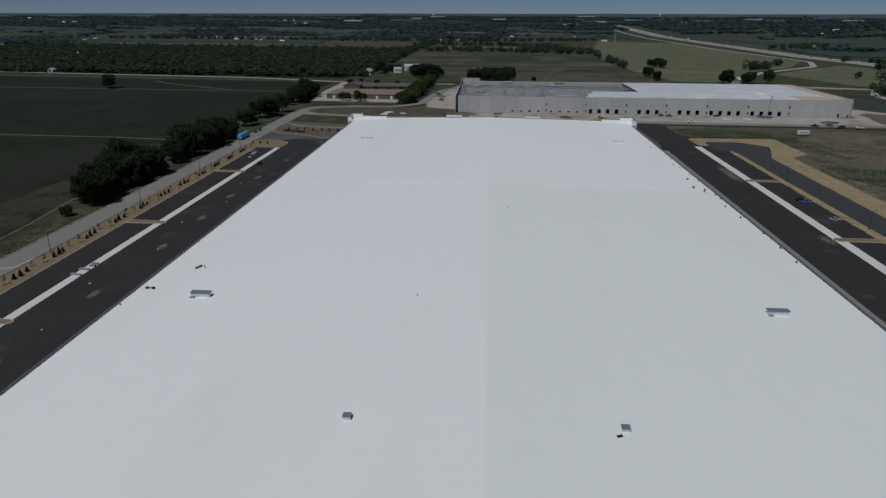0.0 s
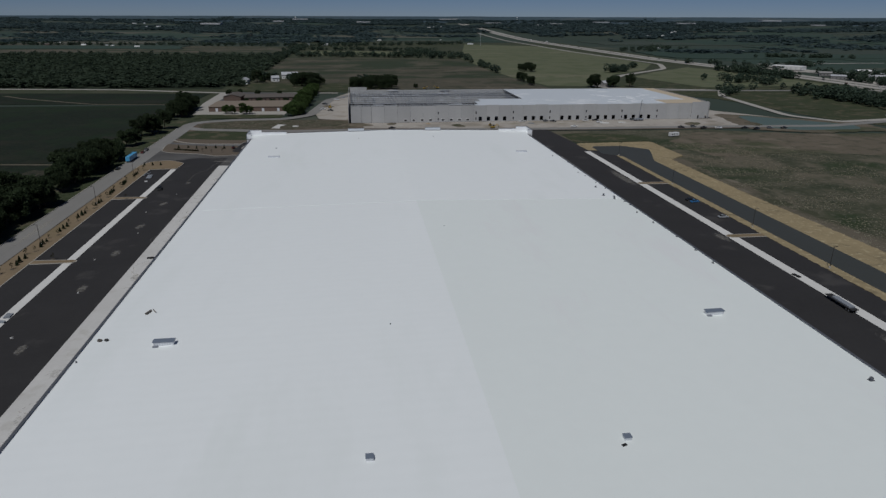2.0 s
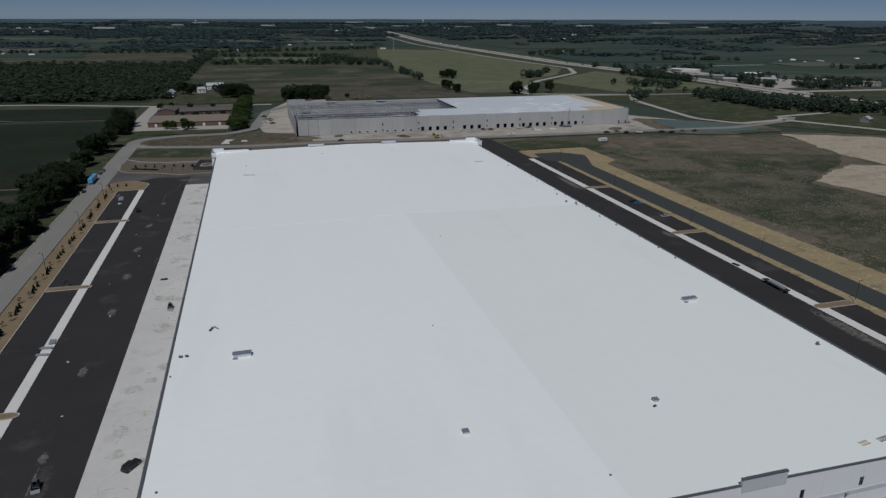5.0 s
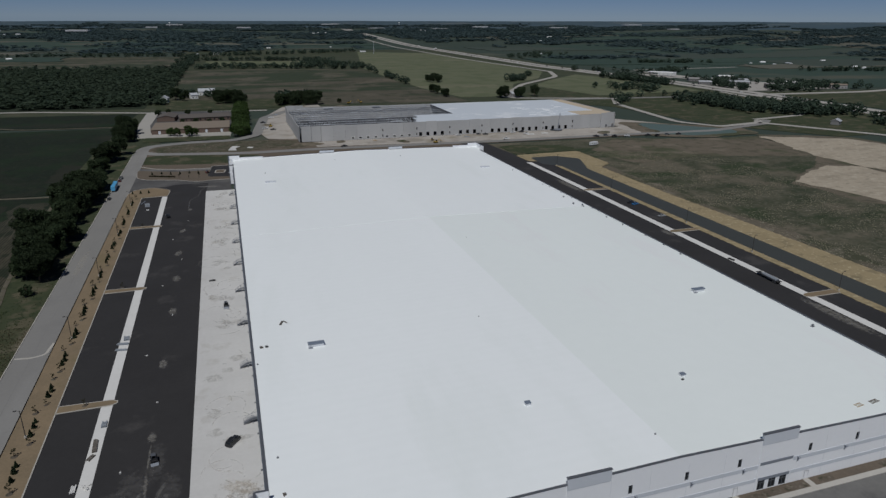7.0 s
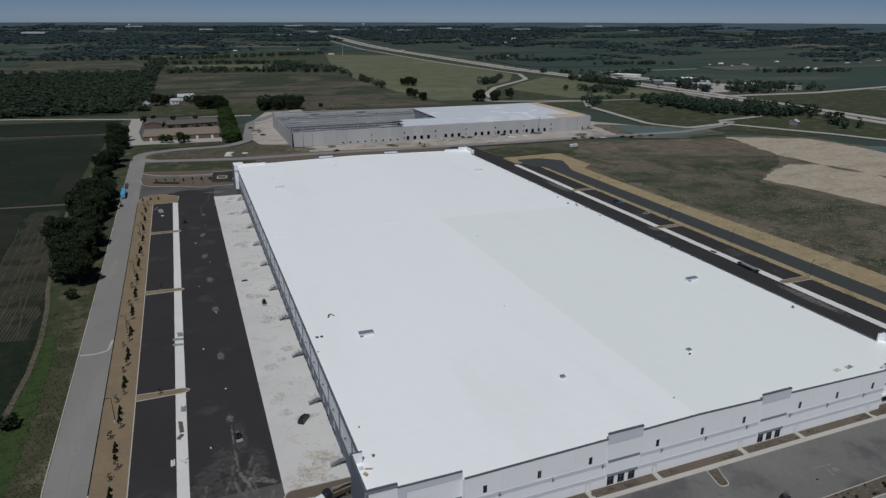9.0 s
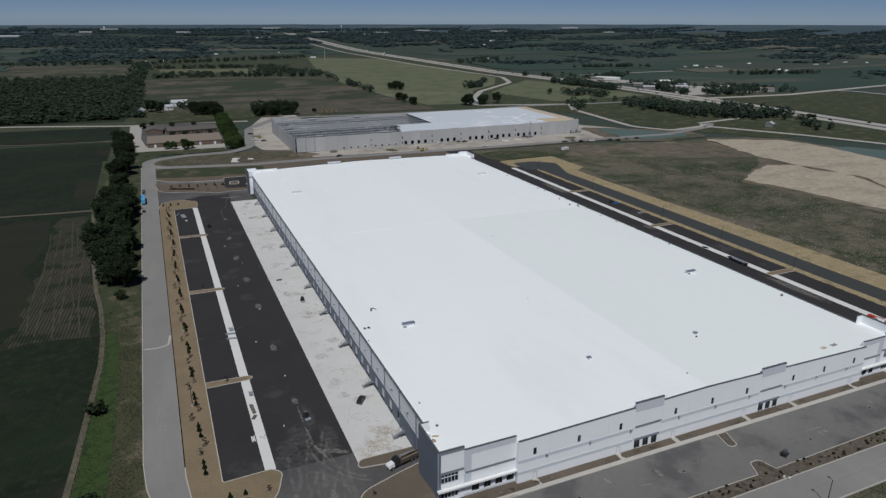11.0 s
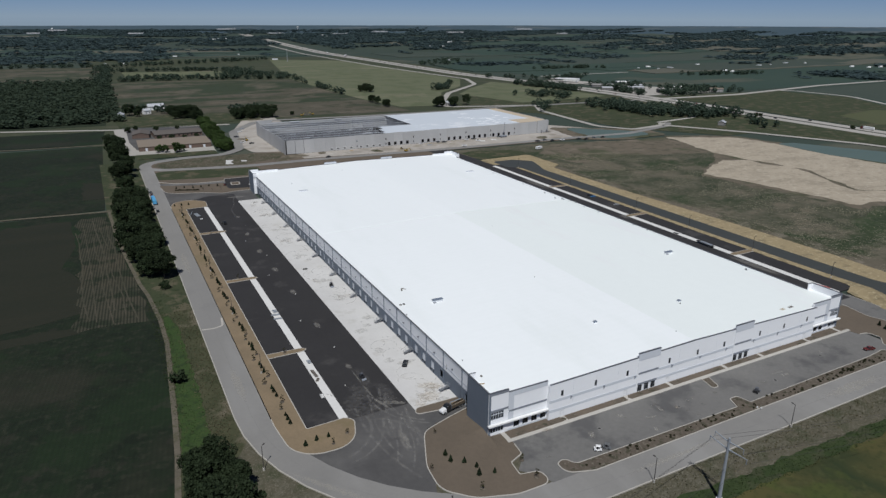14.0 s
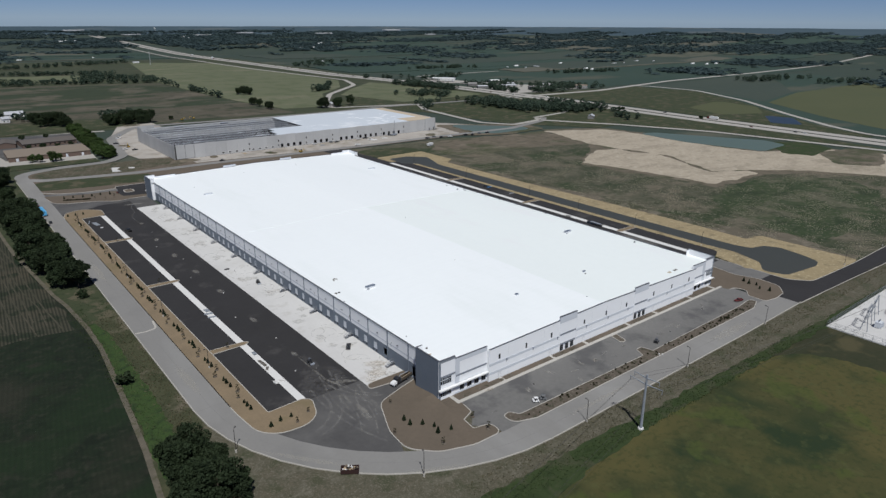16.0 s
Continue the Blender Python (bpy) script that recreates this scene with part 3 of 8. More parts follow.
def holed(axis, at, lo, hi, z0, z1, thick, holes):
    """A wall in the plane x = at or y = at, from lo to hi, with real openings (lo, hi, z0, z1); it gains thickness on the positive side."""
    us = sorted({lo, hi, *[h[0] for h in holes], *[h[1] for h in holes]})
    zs = sorted({z0, z1, *[h[2] for h in holes], *[h[3] for h in holes]})
    bm = bmesh.new()
    grid = {}

    def vert(u, z):
        if (u, z) not in grid:
            grid[u, z] = bm.verts.new((at, u, z) if axis == "x" else (u, at, z))
        return grid[u, z]
    faces = []
    for u, u2 in zip(us, us[1:]):
        for z, z2 in zip(zs, zs[1:]):
            if any(h[0] <= u and u2 <= h[1] and h[2] <= z and z2 <= h[3] for h in holes):
                continue
            faces.append(bm.faces.new((vert(u, z), vert(u2, z), vert(u2, z2), vert(u, z2))))
    r = bmesh.ops.extrude_face_region(bm, geom=faces)
    bmesh.ops.translate(bm, verts=[g for g in r["geom"] if isinstance(g, bmesh.types.BMVert)], vec=(thick, 0, 0) if axis == "x" else (0, thick, 0))
    bmesh.ops.recalc_face_normals(bm, faces=bm.faces)
    return bm


def raw(name, verts, faces, material, parent=None):
    """A mesh from numpy arrays of vertices and equal-sized faces."""
    me = bpy.data.meshes.new(name)
    k = faces.shape[1]
    me.vertices.add(len(verts))
    me.vertices.foreach_set("co", np.asarray(verts, np.float32).ravel())
    me.loops.add(faces.size)
    me.loops.foreach_set("vertex_index", faces.astype(np.int32).ravel())
    me.polygons.add(len(faces))
    me.polygons.foreach_set("loop_start", np.arange(0, faces.size, k, dtype=np.int32))
    me.update(calc_edges=True)
    me.materials.append(material)
    ob = new(name, me)
    if parent:
        ob.parent = parent
    return ob


def leaf_quads(rng, centres, size, up=0.3):
    """One small randomly turned leaf clump at each centre: vertices and quads."""
    n = len(centres)
    a = rng.normal(size=(n, 3))
    a /= np.linalg.norm(a, axis=1)[:, None]
    b = rng.normal(size=(n, 3))
    b -= a * (a * b).sum(1)[:, None]
    b /= np.linalg.norm(b, axis=1)[:, None]
    s = (size * rng.uniform(0.6, 1.4, n))[:, None]
    a, b = a * s, b * s * 0.8
    v = np.stack([centres - a - b, centres + a - b * 0.6, centres + a * 0.8 + b, centres - a * 0.7 + b], 1).reshape(-1, 3)
    return v, np.arange(4 * n).reshape(n, 4)


def crown_points(rng, height, radius, base, lobes, per):
    """Points of a lumpy, gappy crown made of many lobes."""
    pts = []
    for i in range(lobes):
        t = (i + 0.5) / lobes
        ang = i * 2.39996 + rng.uniform(-0.4, 0.4)
        zz = base + (height - base) * (0.12 + 0.78 * rng.uniform(0, 1))
        k = (zz - base) / (height - base)
        reach = radius * (0.25 + 0.75 * math.sqrt(max(0.0, 1 - (2 * k - 0.85) ** 2 / 1.6))) * rng.uniform(0.45, 0.8)
        c = np.array([math.cos(ang) * reach, math.sin(ang) * reach, zz])
        r = radius * rng.uniform(0.26, 0.42)
        d = rng.normal(size=(per, 3))
        d /= np.linalg.norm(d, axis=1)[:, None]
        d *= (r * rng.uniform(0.6, 1.05, per))[:, None]
        d[:, 2] *= 0.75
        pts.append(c + d)
    p = np.concatenate(pts)
    p[:, 2] = np.maximum(p[:, 2], base * 0.6)
    return p

# ---- the land ----
def land(name, radii, material, label, category):
    """Concentric rings of ground that follow the land's height."""
    bm = bmesh.new()
    rings = []
    for r in radii:
        ring = []
        for k in range(144):
            x, y = 50 + r * math.cos(k * math.tau / 144), r * math.sin(k * math.tau / 144)
            lump = 2.5 * noise.noise(Vector((k * 1.3, 0, 0))) if r > 3900 else 0
            ring.append(bm.verts.new((x, y, rise(x, y) - 0.6 + lump)))
        rings.append(ring)
    if radii[0] < 200:
        mid = bm.verts.new((50, 0, -0.6))
        for k in range(144):
            bm.faces.new((mid, rings[0][k], rings[0][(k + 1) % 144]))
    for k in range(144):
        for a, b in zip(rings, rings[1:]):
            bm.faces.new((a[k], b[k], b[(k + 1) % 144], a[(k + 1) % 144]))
    return tagged(link(name, bm, material), label, category, kind="structure")


land("ground", [150, 400, 800, 1200, 1600, 1900] + list(range(2000, 3201, 150)), M_GROUND, "flat green and brown farmland reaching the horizon", "ground")
land("backdrop", list(range(3200, 3801, 150)) + [3950], M_SKYLINE, "backdrop of wooded country tinted blue with haze along the skyline", "backdrop")

# fields round the site
slab("rough_grass", [(-100, 600), (640, 600), (620, 1750), (-100, 1750)], -0.42, M_MIDGRASS, "dull rough grass between the fields", "grass")
slab("rough_grass", [(-820, 600), (-62, 588), (-62, 662), (-820, 662)], -0.40, M_MIDGRASS, "dull rough grass along the country road", "grass")
slab("rough_grass", [(-92, 420), (-48, 420), (-48, 622), (-92, 622)], -0.38, M_MIDGRASS, "dull rough grass beside the tree line", "grass")
slab("field", [(-800, -900), (-82, -900), (-81, 4), (-78, 30), (-76.5, 49), (-74.7, 77), (-73.3, 99), (-73.5, 120), (-75.5, 147), (-77.7, 162), (-88, 290), (-800, 290)], -0.21, M_CROP, "dark green crop field beside the dirt track", "field")
slab("field", [(-102, 123), (-77.5, 121), (-79, 160), (-85, 231), (-88, 279), (-102, 279)], -0.17, M_CROP_THIN, "thin brown crop rows in the green field", "field", ragged=2.2)
slab("field", [(-185, 138), (-126, 132), (-104, 140), (-106, 276), (-140, 278), (-150, 220)], -0.188, M_HEADLAND, "thin patchy crop on brown soil", "field", ragged=4.0)
slab("field", [(-150, 117), (-101, 121), (-102, 128), (-150, 126)], -0.18, M_HEADLAND, "bare brown headland in the green field", "field", ragged=1.4)
slab("field", [(-100, 322), (-86, 322), (-86, 366), (-100, 372)], -0.25, M_HEADLAND, "thin brown crop beside the tree line", "field", ragged=1.4)
slab("field", [(-800, 294), (-88, 294), (-84, 512), (-800, 515)], -0.30, M_CROP, "dark green crop field behind the tree line", "field")
slab("field", [(-700, 526), (-84, 523), (-80, 596), (-700, 622)], -0.28, M_CROP, "green crop strip along the country road", "field")
slab("field", [(-58, 700), (-62, 1125), (80, 1110), (200, 1090), (236, 1090), (239, 955), (242, 860), (247, 766), (262, 650), (264, 618), (92, 620), (70, 668), (12, 690)], -0.28, M_PLOUGH, "brown and green ploughed field", "field", ragged=2.0)
slab("field", [(268, 660), (250, 766), (245, 860), (242, 955), (240, 1180), (256, 1205), (330, 1640), (500, 1560), (520, 1330), (532, 985), (470, 870, 30), (392, 790), (330, 655)], -0.26, M_PASTURE, "pale olive pasture beside the highway", "field")
slab("field", [(440, 640), (410, 765), (470, 835), (560, 920), (592, 830), (606, 660)], -0.26, M_PASTURE, "pale pasture inside the ramp", "field")
slab("field", [(-30, 1180), (-35, 1330), (150, 1310), (160, 1170)], -0.26, M_PASTURE, "pale strip of pasture between hedgerows", "field")
slab("field", [(-900, 1150), (-80, 1120), (-70, 1480), (-900, 1560)], -0.26, M_PLOUGH, "brown stubble field beyond the woods", "field")
slab("field", [(-140, -60), (-30, -50), (14, -47), (44, -45.5), (74, -46), (101, -47, 20), (118, -51, 14), (126, -60, 14), (131, -80), (150, -140), (200, -500), (-140, -500)], -0.16, M_OLIVE, "olive green field below the power line", "field", ragged=0.6)
slab("verge", [(-140, -48), (300, -46), (300, -300), (-140, -300)], -0.26, M_DARKGRASS_BROWN, "dull brown-green rough grass by the substation", "grass")
slab("field", [(226, -30), (330, -40), (560, 60), (520, 170), (470, 300), (300, 372), (170, 372), (172, 330), (205, 322), (236, 318), (226, 240)], -0.28, M_SCRUB, "rough scrub grass beyond the pond", "field")
slab("field", [(254, 283, 10), (250, 330, 8), (284, 362, 10), (412, 348), (410, 312, 10), (397, 270, 14), (312, 292, 20)], -0.24, M_BARE_BROWN, "brown graded earth", "field", ragged=2.5)
slab("field", [(320, 214, 8), (372, 244, 8), (392, 236, 8), (402, 190, 10), (374, 130, 6), (404, 116, 4), (400, 104, 6), (338, 105, 6), (334, 142, 10), (327, 180, 10)], -0.20, M_BARE, "pale bare earth of a graded building pad", "field", ragged=2.5)
slab("field", [(395, 272, 12), (408, 316, 10), (414, 350, 8), (478, 318, 10), (486, 280, 10), (480, 222, 14), (492, 150, 10), (560, 120, 20), (640, -80), (540, -80), (474, 38, 20), (436, 94, 10), (408, 113, 6), (378, 132, 6), (406, 188, 10), (398, 238, 10)], -0.22, M_BARE, "pale bare earth along the field edge", "field", ragged=2.5)
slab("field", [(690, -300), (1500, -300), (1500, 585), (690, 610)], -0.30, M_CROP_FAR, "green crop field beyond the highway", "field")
slab("field", [(733, 375, 8), (845, 396, 12), (822, 323, 12), (764, 284, 10), (703, 308, 10)], -0.24, M_OLIVE_FAR, "olive grass corner by the highway", "field")
slab("field", [(892, 341, 10), (1074, 384), (1370, 390), (1650, 300), (1250, -100), (745, 132), (795, 218)], -0.24, M_OLIVE_FAR, "yellow-green field beyond the side road", "field")
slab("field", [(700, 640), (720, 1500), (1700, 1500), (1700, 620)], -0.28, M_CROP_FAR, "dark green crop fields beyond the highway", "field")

slab("field", [(312, 208, 8), (372, 250, 8), (400, 278, 8), (420, 358, 8), (488, 324, 8), (496, 280), (490, 222), (500, 150), (566, 124), (560, 50), (474, 26, 10), (430, 84, 8), (400, 98, 8), (332, 98, 8), (326, 142), (318, 180)], -0.25, M_BARE_BROWN, "brown disturbed earth round the bare pad", "field", ragged=3.0)
slab("field", [(228, -26), (252, -24), (262, 20, 10), (246, 40), (243, 90), (240, 150), (236, 230), (232, 285), (226, 285), (226, 60)], -0.235, M_BARE_EDGE, "bare brown ground along the pond bank", "field", ragged=2.6)
slab("field", [(299, 83, 8), (362, 100, 10), (413, 84, 10), (433, 52, 10), (414, 19, 10), (319, -8, 10), (267, 2, 8), (260, 33, 10)], -0.255, M_SCRUB_GREEN, "green weedy patch in the scrub", "field", ragged=4.0)
slab("field", [(531, 114, 5), (579, 108, 5), (600, 82), (512, 53), (490, 82, 5)], -0.19, M_BARE_BROWN, "dark brown heap of topsoil", "field", ragged=2.5)
slab("grass_patch", [(554, 169, 5), (581, 151, 5), (569, 116, 5), (513, 110, 5), (501, 135, 5)], -0.18, M_LAWN, "green bank beside the teal pond", "grass", ragged=2.0)
slab("grass_patch", [(345, 602), (318, 640), (440, 770), (600, 900), (628, 640), (632, 200), (600, 60), (560, 330), (480, 330), (420, 410), (400, 540)], -0.285, M_DARKGRASS, "dull green grass round the highway ramps", "grass")
slab("grass_patch", [(668, 625), (930, 612), (948, 500), (872, 378), (770, 262), (706, 182), (680, 120), (664, 120), (670, 330), (680, 500)], -0.27, M_DARKGRASS, "dull green grass between the highway and its frontage road", "grass")
slab("grass_patch", [(962, 600), (1440, 640), (1250, 500), (1074, 392), (900, 352), (966, 500)], -0.27, M_FALLOW, "dull dark fallow ground by the side road", "grass")
slab("bank", [(328, 372, 8), (342, 448, 10), (432, 392, 10), (428, 358, 10), (366, 354, 8)], -0.06, M_BARE_BROWN, "brown earth bank round the teal pond", "bank", ragged=1.5)
slab("grass_patch", [(14, 606), (70, 620), (92, 640), (72, 668), (30, 692)], -0.04, M_DARKGRASS, "dull green grass behind the tree row", "grass", ragged=1.5)
# verges
slab("verge", [(-82, -62), (-30, -62), (-30, 30), (-81, 30)], -0.27, M_WEEDY, "dry weedy grass below the road bend", "grass")
slab("verge", [(-78, 14), (-70, 16), (-68.4, 60), (-68.6, 112), (-71, 123), (-73, 123), (-72.8, 99), (-74.2, 77), (-75.9, 49), (-77.6, 30)], -0.12, M_BRIGHTGRASS, "bright green grass beside the dirt track", "grass", ragged=0.5)
slab("verge", [(-79.5, 126), (-60, 126), (-60, 430), (-88, 430), (-87, 240), (-80, 150)], -0.22, M_DARKGRASS, "dull dark grass under the tree line", "grass")
slab("verge", [(-79.5, 0), (-60, 0), (-60, 132), (-66, 138), (-79, 134)], -0.24, M_WEEDY, "dry weedy grass verge along the road", "grass")
slab("verge", [(-82, -30), (-62, 0), (-62, 60), (-74.5, 60), (-76.8, 32), (-80, 4)], -0.18, M_WEEDY, "dry weedy grass verge along the road", "grass")
slab("verge", [(-90, -20), (-60, 30), (-20, 0), (40, -20), (300, -30), (300, -54), (214, -50.5), (150, -48.5), (84, -46), (30, -44), (-10, -42), (-50, -42)], -0.16, M_DRYGRASS, "stony dry grass verge south of the road", "grass")
slab("verge", [(-90, -46), (-60, -40), (-30, -39), (11, -40.5), (41, -42), (92, -43.5), (150, -46), (214, -48), (320, -52), (320, -58), (220, -53), (150, -50.5), (123, -49), (84, -48), (46, -47), (14, -49), (-20, -53), (-90, -60)], -0.12, M_LAWN, "dark green grass ditch along the road", "grass", ragged=0.8)
ribbon("track", [(-81.5, 4), (-78.5, 30, 20), (-77, 49, 30), (-75.2, 77, 30), (-73.8, 99, 30), (-74, 120, 30), (-76, 147, 30), (-78.2, 162, 30), (-84, 231, 40), (-86, 292)], 1.55, -0.08, M_TRACKDIRT, "pale dirt farm track between field and trees", "track")
ribbon("track", [(-800, 296), (-300, 293), (-136, 293, 30), (-84, 289)], 2.5, -0.14, M_TRACKDIRT, "pale grass track across the fields", "track")
ribbon("track", [(-260, 580), (-235, 560, 30), (-160, 520, 30), (-82, 517)], 3.0, -0.14, M_TRACKDIRT, "pale grass track across the fields", "track")
ribbon("road", [(-1500, 690), (-500, 650), (-176, 628), (-72, 600), (40, 596)], 6.0, -0.12, M_HIGHWAY, "pale narrow country road", "road")

# winding wheel tracks through the thin crop
track_rng = random.Random(31)
for k in range(6):
    x, y0, y1 = -81 - 3.4 * k + track_rng.uniform(-0.7, 0.7), 124 + track_rng.uniform(0, 14), 284 - track_rng.uniform(0, 60)
    steps = [y0 + (y1 - y0) * q / 6 for q in range(7)]
    ribbon("track", [(x - 0.05 * (y - 124) * (1 - k / 14) + track_rng.uniform(-0.9, 0.9), y, 14) for y in steps], track_rng.uniform(0.35, 0.7), -0.155 + 0.003 * k, M_CROPTRACK, "faint wheel track through the thin crop", "track", thick=0.02)

# site ground under the pavements
slab("site_ground", [(-55, 300), (-55, 425), (30, 430), (66, 425), (340, 425), (420, 400), (420, 376), (172, 376), (172, 300)], -0.16, M_DIRT, "bare brown soil round the buildings", "ground")
slab("grass_patch", [(-52.5, 359, 3), (-52.5, 384, 7), (-46, 386.4), (-14, 380.8), (20, 374), (20, 350), (-21, 353)], -0.10, M_DARKGRASS, "dull green grass by the north drive", "grass")
slab("grass_patch", [(190, 358.6, 4), (201.8, 363, 6), (237, 354, 6), (243.5, 341.8, 5), (238, 333, 3), (192, 330.5, 4)], -0.10, M_DARKGRASS, "dull green grass by the north drive", "grass")
slab("grass_patch", [(-52, 408, 4), (-42, 424, 8), (-2, 430.5, 8), (26, 428), (54, 421, 4), (43, 400, 4), (9, 388), (-16, 391), (-46, 396, 5)], -0.10, M_BASIN, "rough brown basin between the roads", "grass")
slab("grass_patch", [(420, 545), (600, 470), (640, 330), (560, 330), (500, 410), (490, 440), (435, 470)], -0.14, M_DARKGRASS, "green grass bank beside the ramp", "grass")
slab("grass_patch", [(555, 250), (640, 240), (640, 330), (500, 410), (520, 340)], -0.16, M_DARKGRASS, "rough grass between road and highway", "grass")
slab("gravel_yard", [(62, 392), (62, 424), (30, 432, 6), (24, 470, 8), (33, 545, 10), (60, 625, 10), (95, 625), (95, 560), (335, 560), (345, 470), (400, 400, 8), (402, 384, 6), (200, 384)], -0.08, M_GRAVEL, "pale gravel construction yard", "yard")

# roads
WEST_ROAD = [(-57.0, 396), (-57.0, -29.0, 70), (120, -29.0), (166.5, -28.5)]
ribbon("road", WEST_ROAD, 9.2, 0.0, M_ROAD, "grey concrete road bending round the warehouse", "road", thick=0.3)
ribbon("road_joint", WEST_ROAD, 0.12, 0.008, M_FAINTJOINT, "faint joint along the middle of the road", "road joint", thick=0.01)
for k in range(13):
    slab("road_joint", [(-61.5, 40 + 27 * k), (-52.5, 40 + 27 * k), (-52.5, 40.12 + 27 * k), (-61.5, 40.12 + 27 * k)], 0.0055, M_FAINTJOINT, "faint joint across the concrete road", "road joint", thick=0.01)
ribbon("road", [(166.5, -28.5), (210, -30.3), (250, -32.2, 60), (330, -32), (700, 10)], 10, -0.005, M_ASPHALT, "fresh black asphalt road", "road", thick=0.3)
ribbon("road", [(-57.0, 396), (-57.0, 420, 24), (-28, 431, 30), (6, 434, 20), (22, 452, 24), (34, 545, 40), (72, 607, 30), (180, 600), (310, 600), (380, 610), (440, 606), (640, 600)], 8.4, 0.005, M_ROAD, "pale concrete road round the second building", "road")
ribbon("road", [(-58, 400), (-46, 391, 12), (-15, 385.5, 60), (14, 381.5, 60), (66, 384, 60), (207, 381), (300, 383), (398, 381), (470, 402), (490, 420)], 8.0, 0.01, M_ROAD, "grey road between the two warehouses", "road")
ribbon("kerb", [(-52.4, 279), (-52.4, 36)], 0.26, 0.15, M_KERB, "pale concrete kerb along the road", "kerb", thick=0.4)
ribbon("kerb", [(-61.7, 396), (-61.7, -33.7, 74.7), (120, -33.7), (168, -33.1)], 0.26, 0.15, M_KERB, "pale concrete kerb along the road", "kerb", thick=0.4)
ribbon("kerb", [(166.5, -33.4), (209, -35.1), (250, -37.1, 60), (330, -37)], 0.26, 0.15, M_KERB, "pale concrete kerb along the black road", "kerb", thick=0.4)
ribbon("kerb", [(189.6, 18), (189.7, -17, 8), (197, -25.4, 6), (211, -26.2), (240, -27.3, 60), (330, -27)], 0.26, 0.15, M_KERB, "pale concrete kerb along the black road", "kerb", thick=0.4)

# truck court west
slab("asphalt_court", [(-45.0, 26), (-45.0, 276), (-36, 294, 4), (-30, 300, 8), (-12, 300), (-13.1, 276), (-13.1, 26)], 0.0, M_ASPHALT, "fresh black asphalt truck court", "pavement", thick=0.3)
slab("asphalt_court", [(-45.2, 26), (-13.1, 26), (-13.1, 22), (2.4, 18.6), (2.4, 14), (-14, 12), (-24, -14), (-12, -22), (-14, -24.6), (-26, -19), (-40, -7.5), (-49.5, 7), (-53.2, 22)], -0.01, M_ASPHALT_MID, "worn grey asphalt court entrance", "pavement", thick=0.3)
slab("concrete_apron", [(-13.1, 20), (-13.1, 281), (2.6, 281), (2.6, 20)], 0.012, M_CONC, "pale stained concrete loading apron", "pavement", thick=0.3)
slab("concrete_strip", [(-34.7, 27.2), (-34.7, 274.6), (-32.1, 274.6), (-32.1, 27.2)], 0.014, M_CONC_WHITE, "white concrete landing strip in the trailer stalls", "pavement", thick=0.3)
ISLAND = [(-52.4, 32, 30), (-50.9, 14.6, 10), (-34.5, 14.0, 9), (-30.8, 25.5, 3.5), (-33.4, 27.4, 1), (-44.6, 26.8, 0.6), (-44.6, 274.4, 0.6), (-32.2, 275.4, 2), (-31.4, 288, 5),
          (-41, 296, 6), (-50, 292, 6), (-52.4, 283, 6)]
slab("planting_bed", ISLAND, 0.13, M_STRAW, "straw-covered planting bed beside the trailer stalls", "planting bed", thick=0.3)
kerb(ISLAND)
for y in (73.2, 147.6, 221.5):
    finger = [(-44.6, y - 1.5), (-32.6, y - 1.2, 1.1), (-30.3, y, 1.3), (-32.6, y + 1.3, 1.1), (-44.6, y + 1.7)]
    slab("planting_bed", finger, 0.14, M_STRAW, "straw-covered island between trailer stalls", "planting bed", thick=0.3)
    kerb(finger, closed=False)
bed = [(-14, 19.6, 2), (-12.5, 22.6, 2), (2.4, 22.6), (2.4, 18.6), (-4, 18.4, 3)]
slab("planting_bed", bed, 0.13, M_DIRT, "bare soil island beside the loading apron", "planting bed", thick=0.3)
kerb(bed, label="pale concrete kerb round a soil island")
CORNER_BED = [(2.4, 16.4), (-5, 14.4, 6), (-15.5, 11, 6), (-21.5, -3, 12), (-22.5, -12.5, 7), (-16, -19.2, 10), (-6, -22.6, 12), (4, -22.6, 2.5), (3.8, -17.6, 2), (-1.6, -16.6, 0.5), (-1, -11.5, 1), (3.6, -9.6, 1),
              (4.2, -5.2), (4.2, -2.7), (2.4, -2.7)]
slab("planting_bed", CORNER_BED, 0.12, M_DIRT, "bare brown soil bed at the warehouse corner", "planting bed", thick=0.3)
kerb(CORNER_BED[:13], closed=False)

# car park south
slab("car_park", [(4.2, -3.2), (156, -3.2), (159.5, -8), (160, -22.2), (4.2, -22.9), (3, -19), (-1, -15), (4, -10)], 0.006, M_ASPHALT_GREY, "dusty grey asphalt car park", "pavement", thick=0.3)
slab("road_shoulder", [(-9, -25), (-3, -22.8), (4, -22.6), (160, -21.8), (165, -25)], -0.006, M_ROAD, "grey concrete shoulder under the planted strip", "road", thick=0.3)
STRIP = [(9.5, -17.2, 1.5), (12.5, -16.6, 1.5), (14, -19.6, 2), (74.5, -20.2), (76.4, -16, 1), (79.4, -16, 1), (80.6, -20.2), (143, -19.2, 2), (152.5, -18.2, 3), (154, -21, 3), (146, -23.8, 4), (17, -24, 5), (9.5, -21.5, 4)]
slab("planting_bed", STRIP, 0.13, M_MULCH, "dark mulched bed between car park and road", "planting bed", thick=0.3)
kerb(STRIP, label="pale concrete kerb round a mulched bed")
isl = [(76.6, -9.4, 1.1), (79.2, -9.4, 1.1), (80.8, -3.9), (77.8, -3.9)]
slab("planting_bed", isl, 0.13, M_MULCH, "small mulched island in the car park", "planting bed", thick=0.3)
kerb(isl)
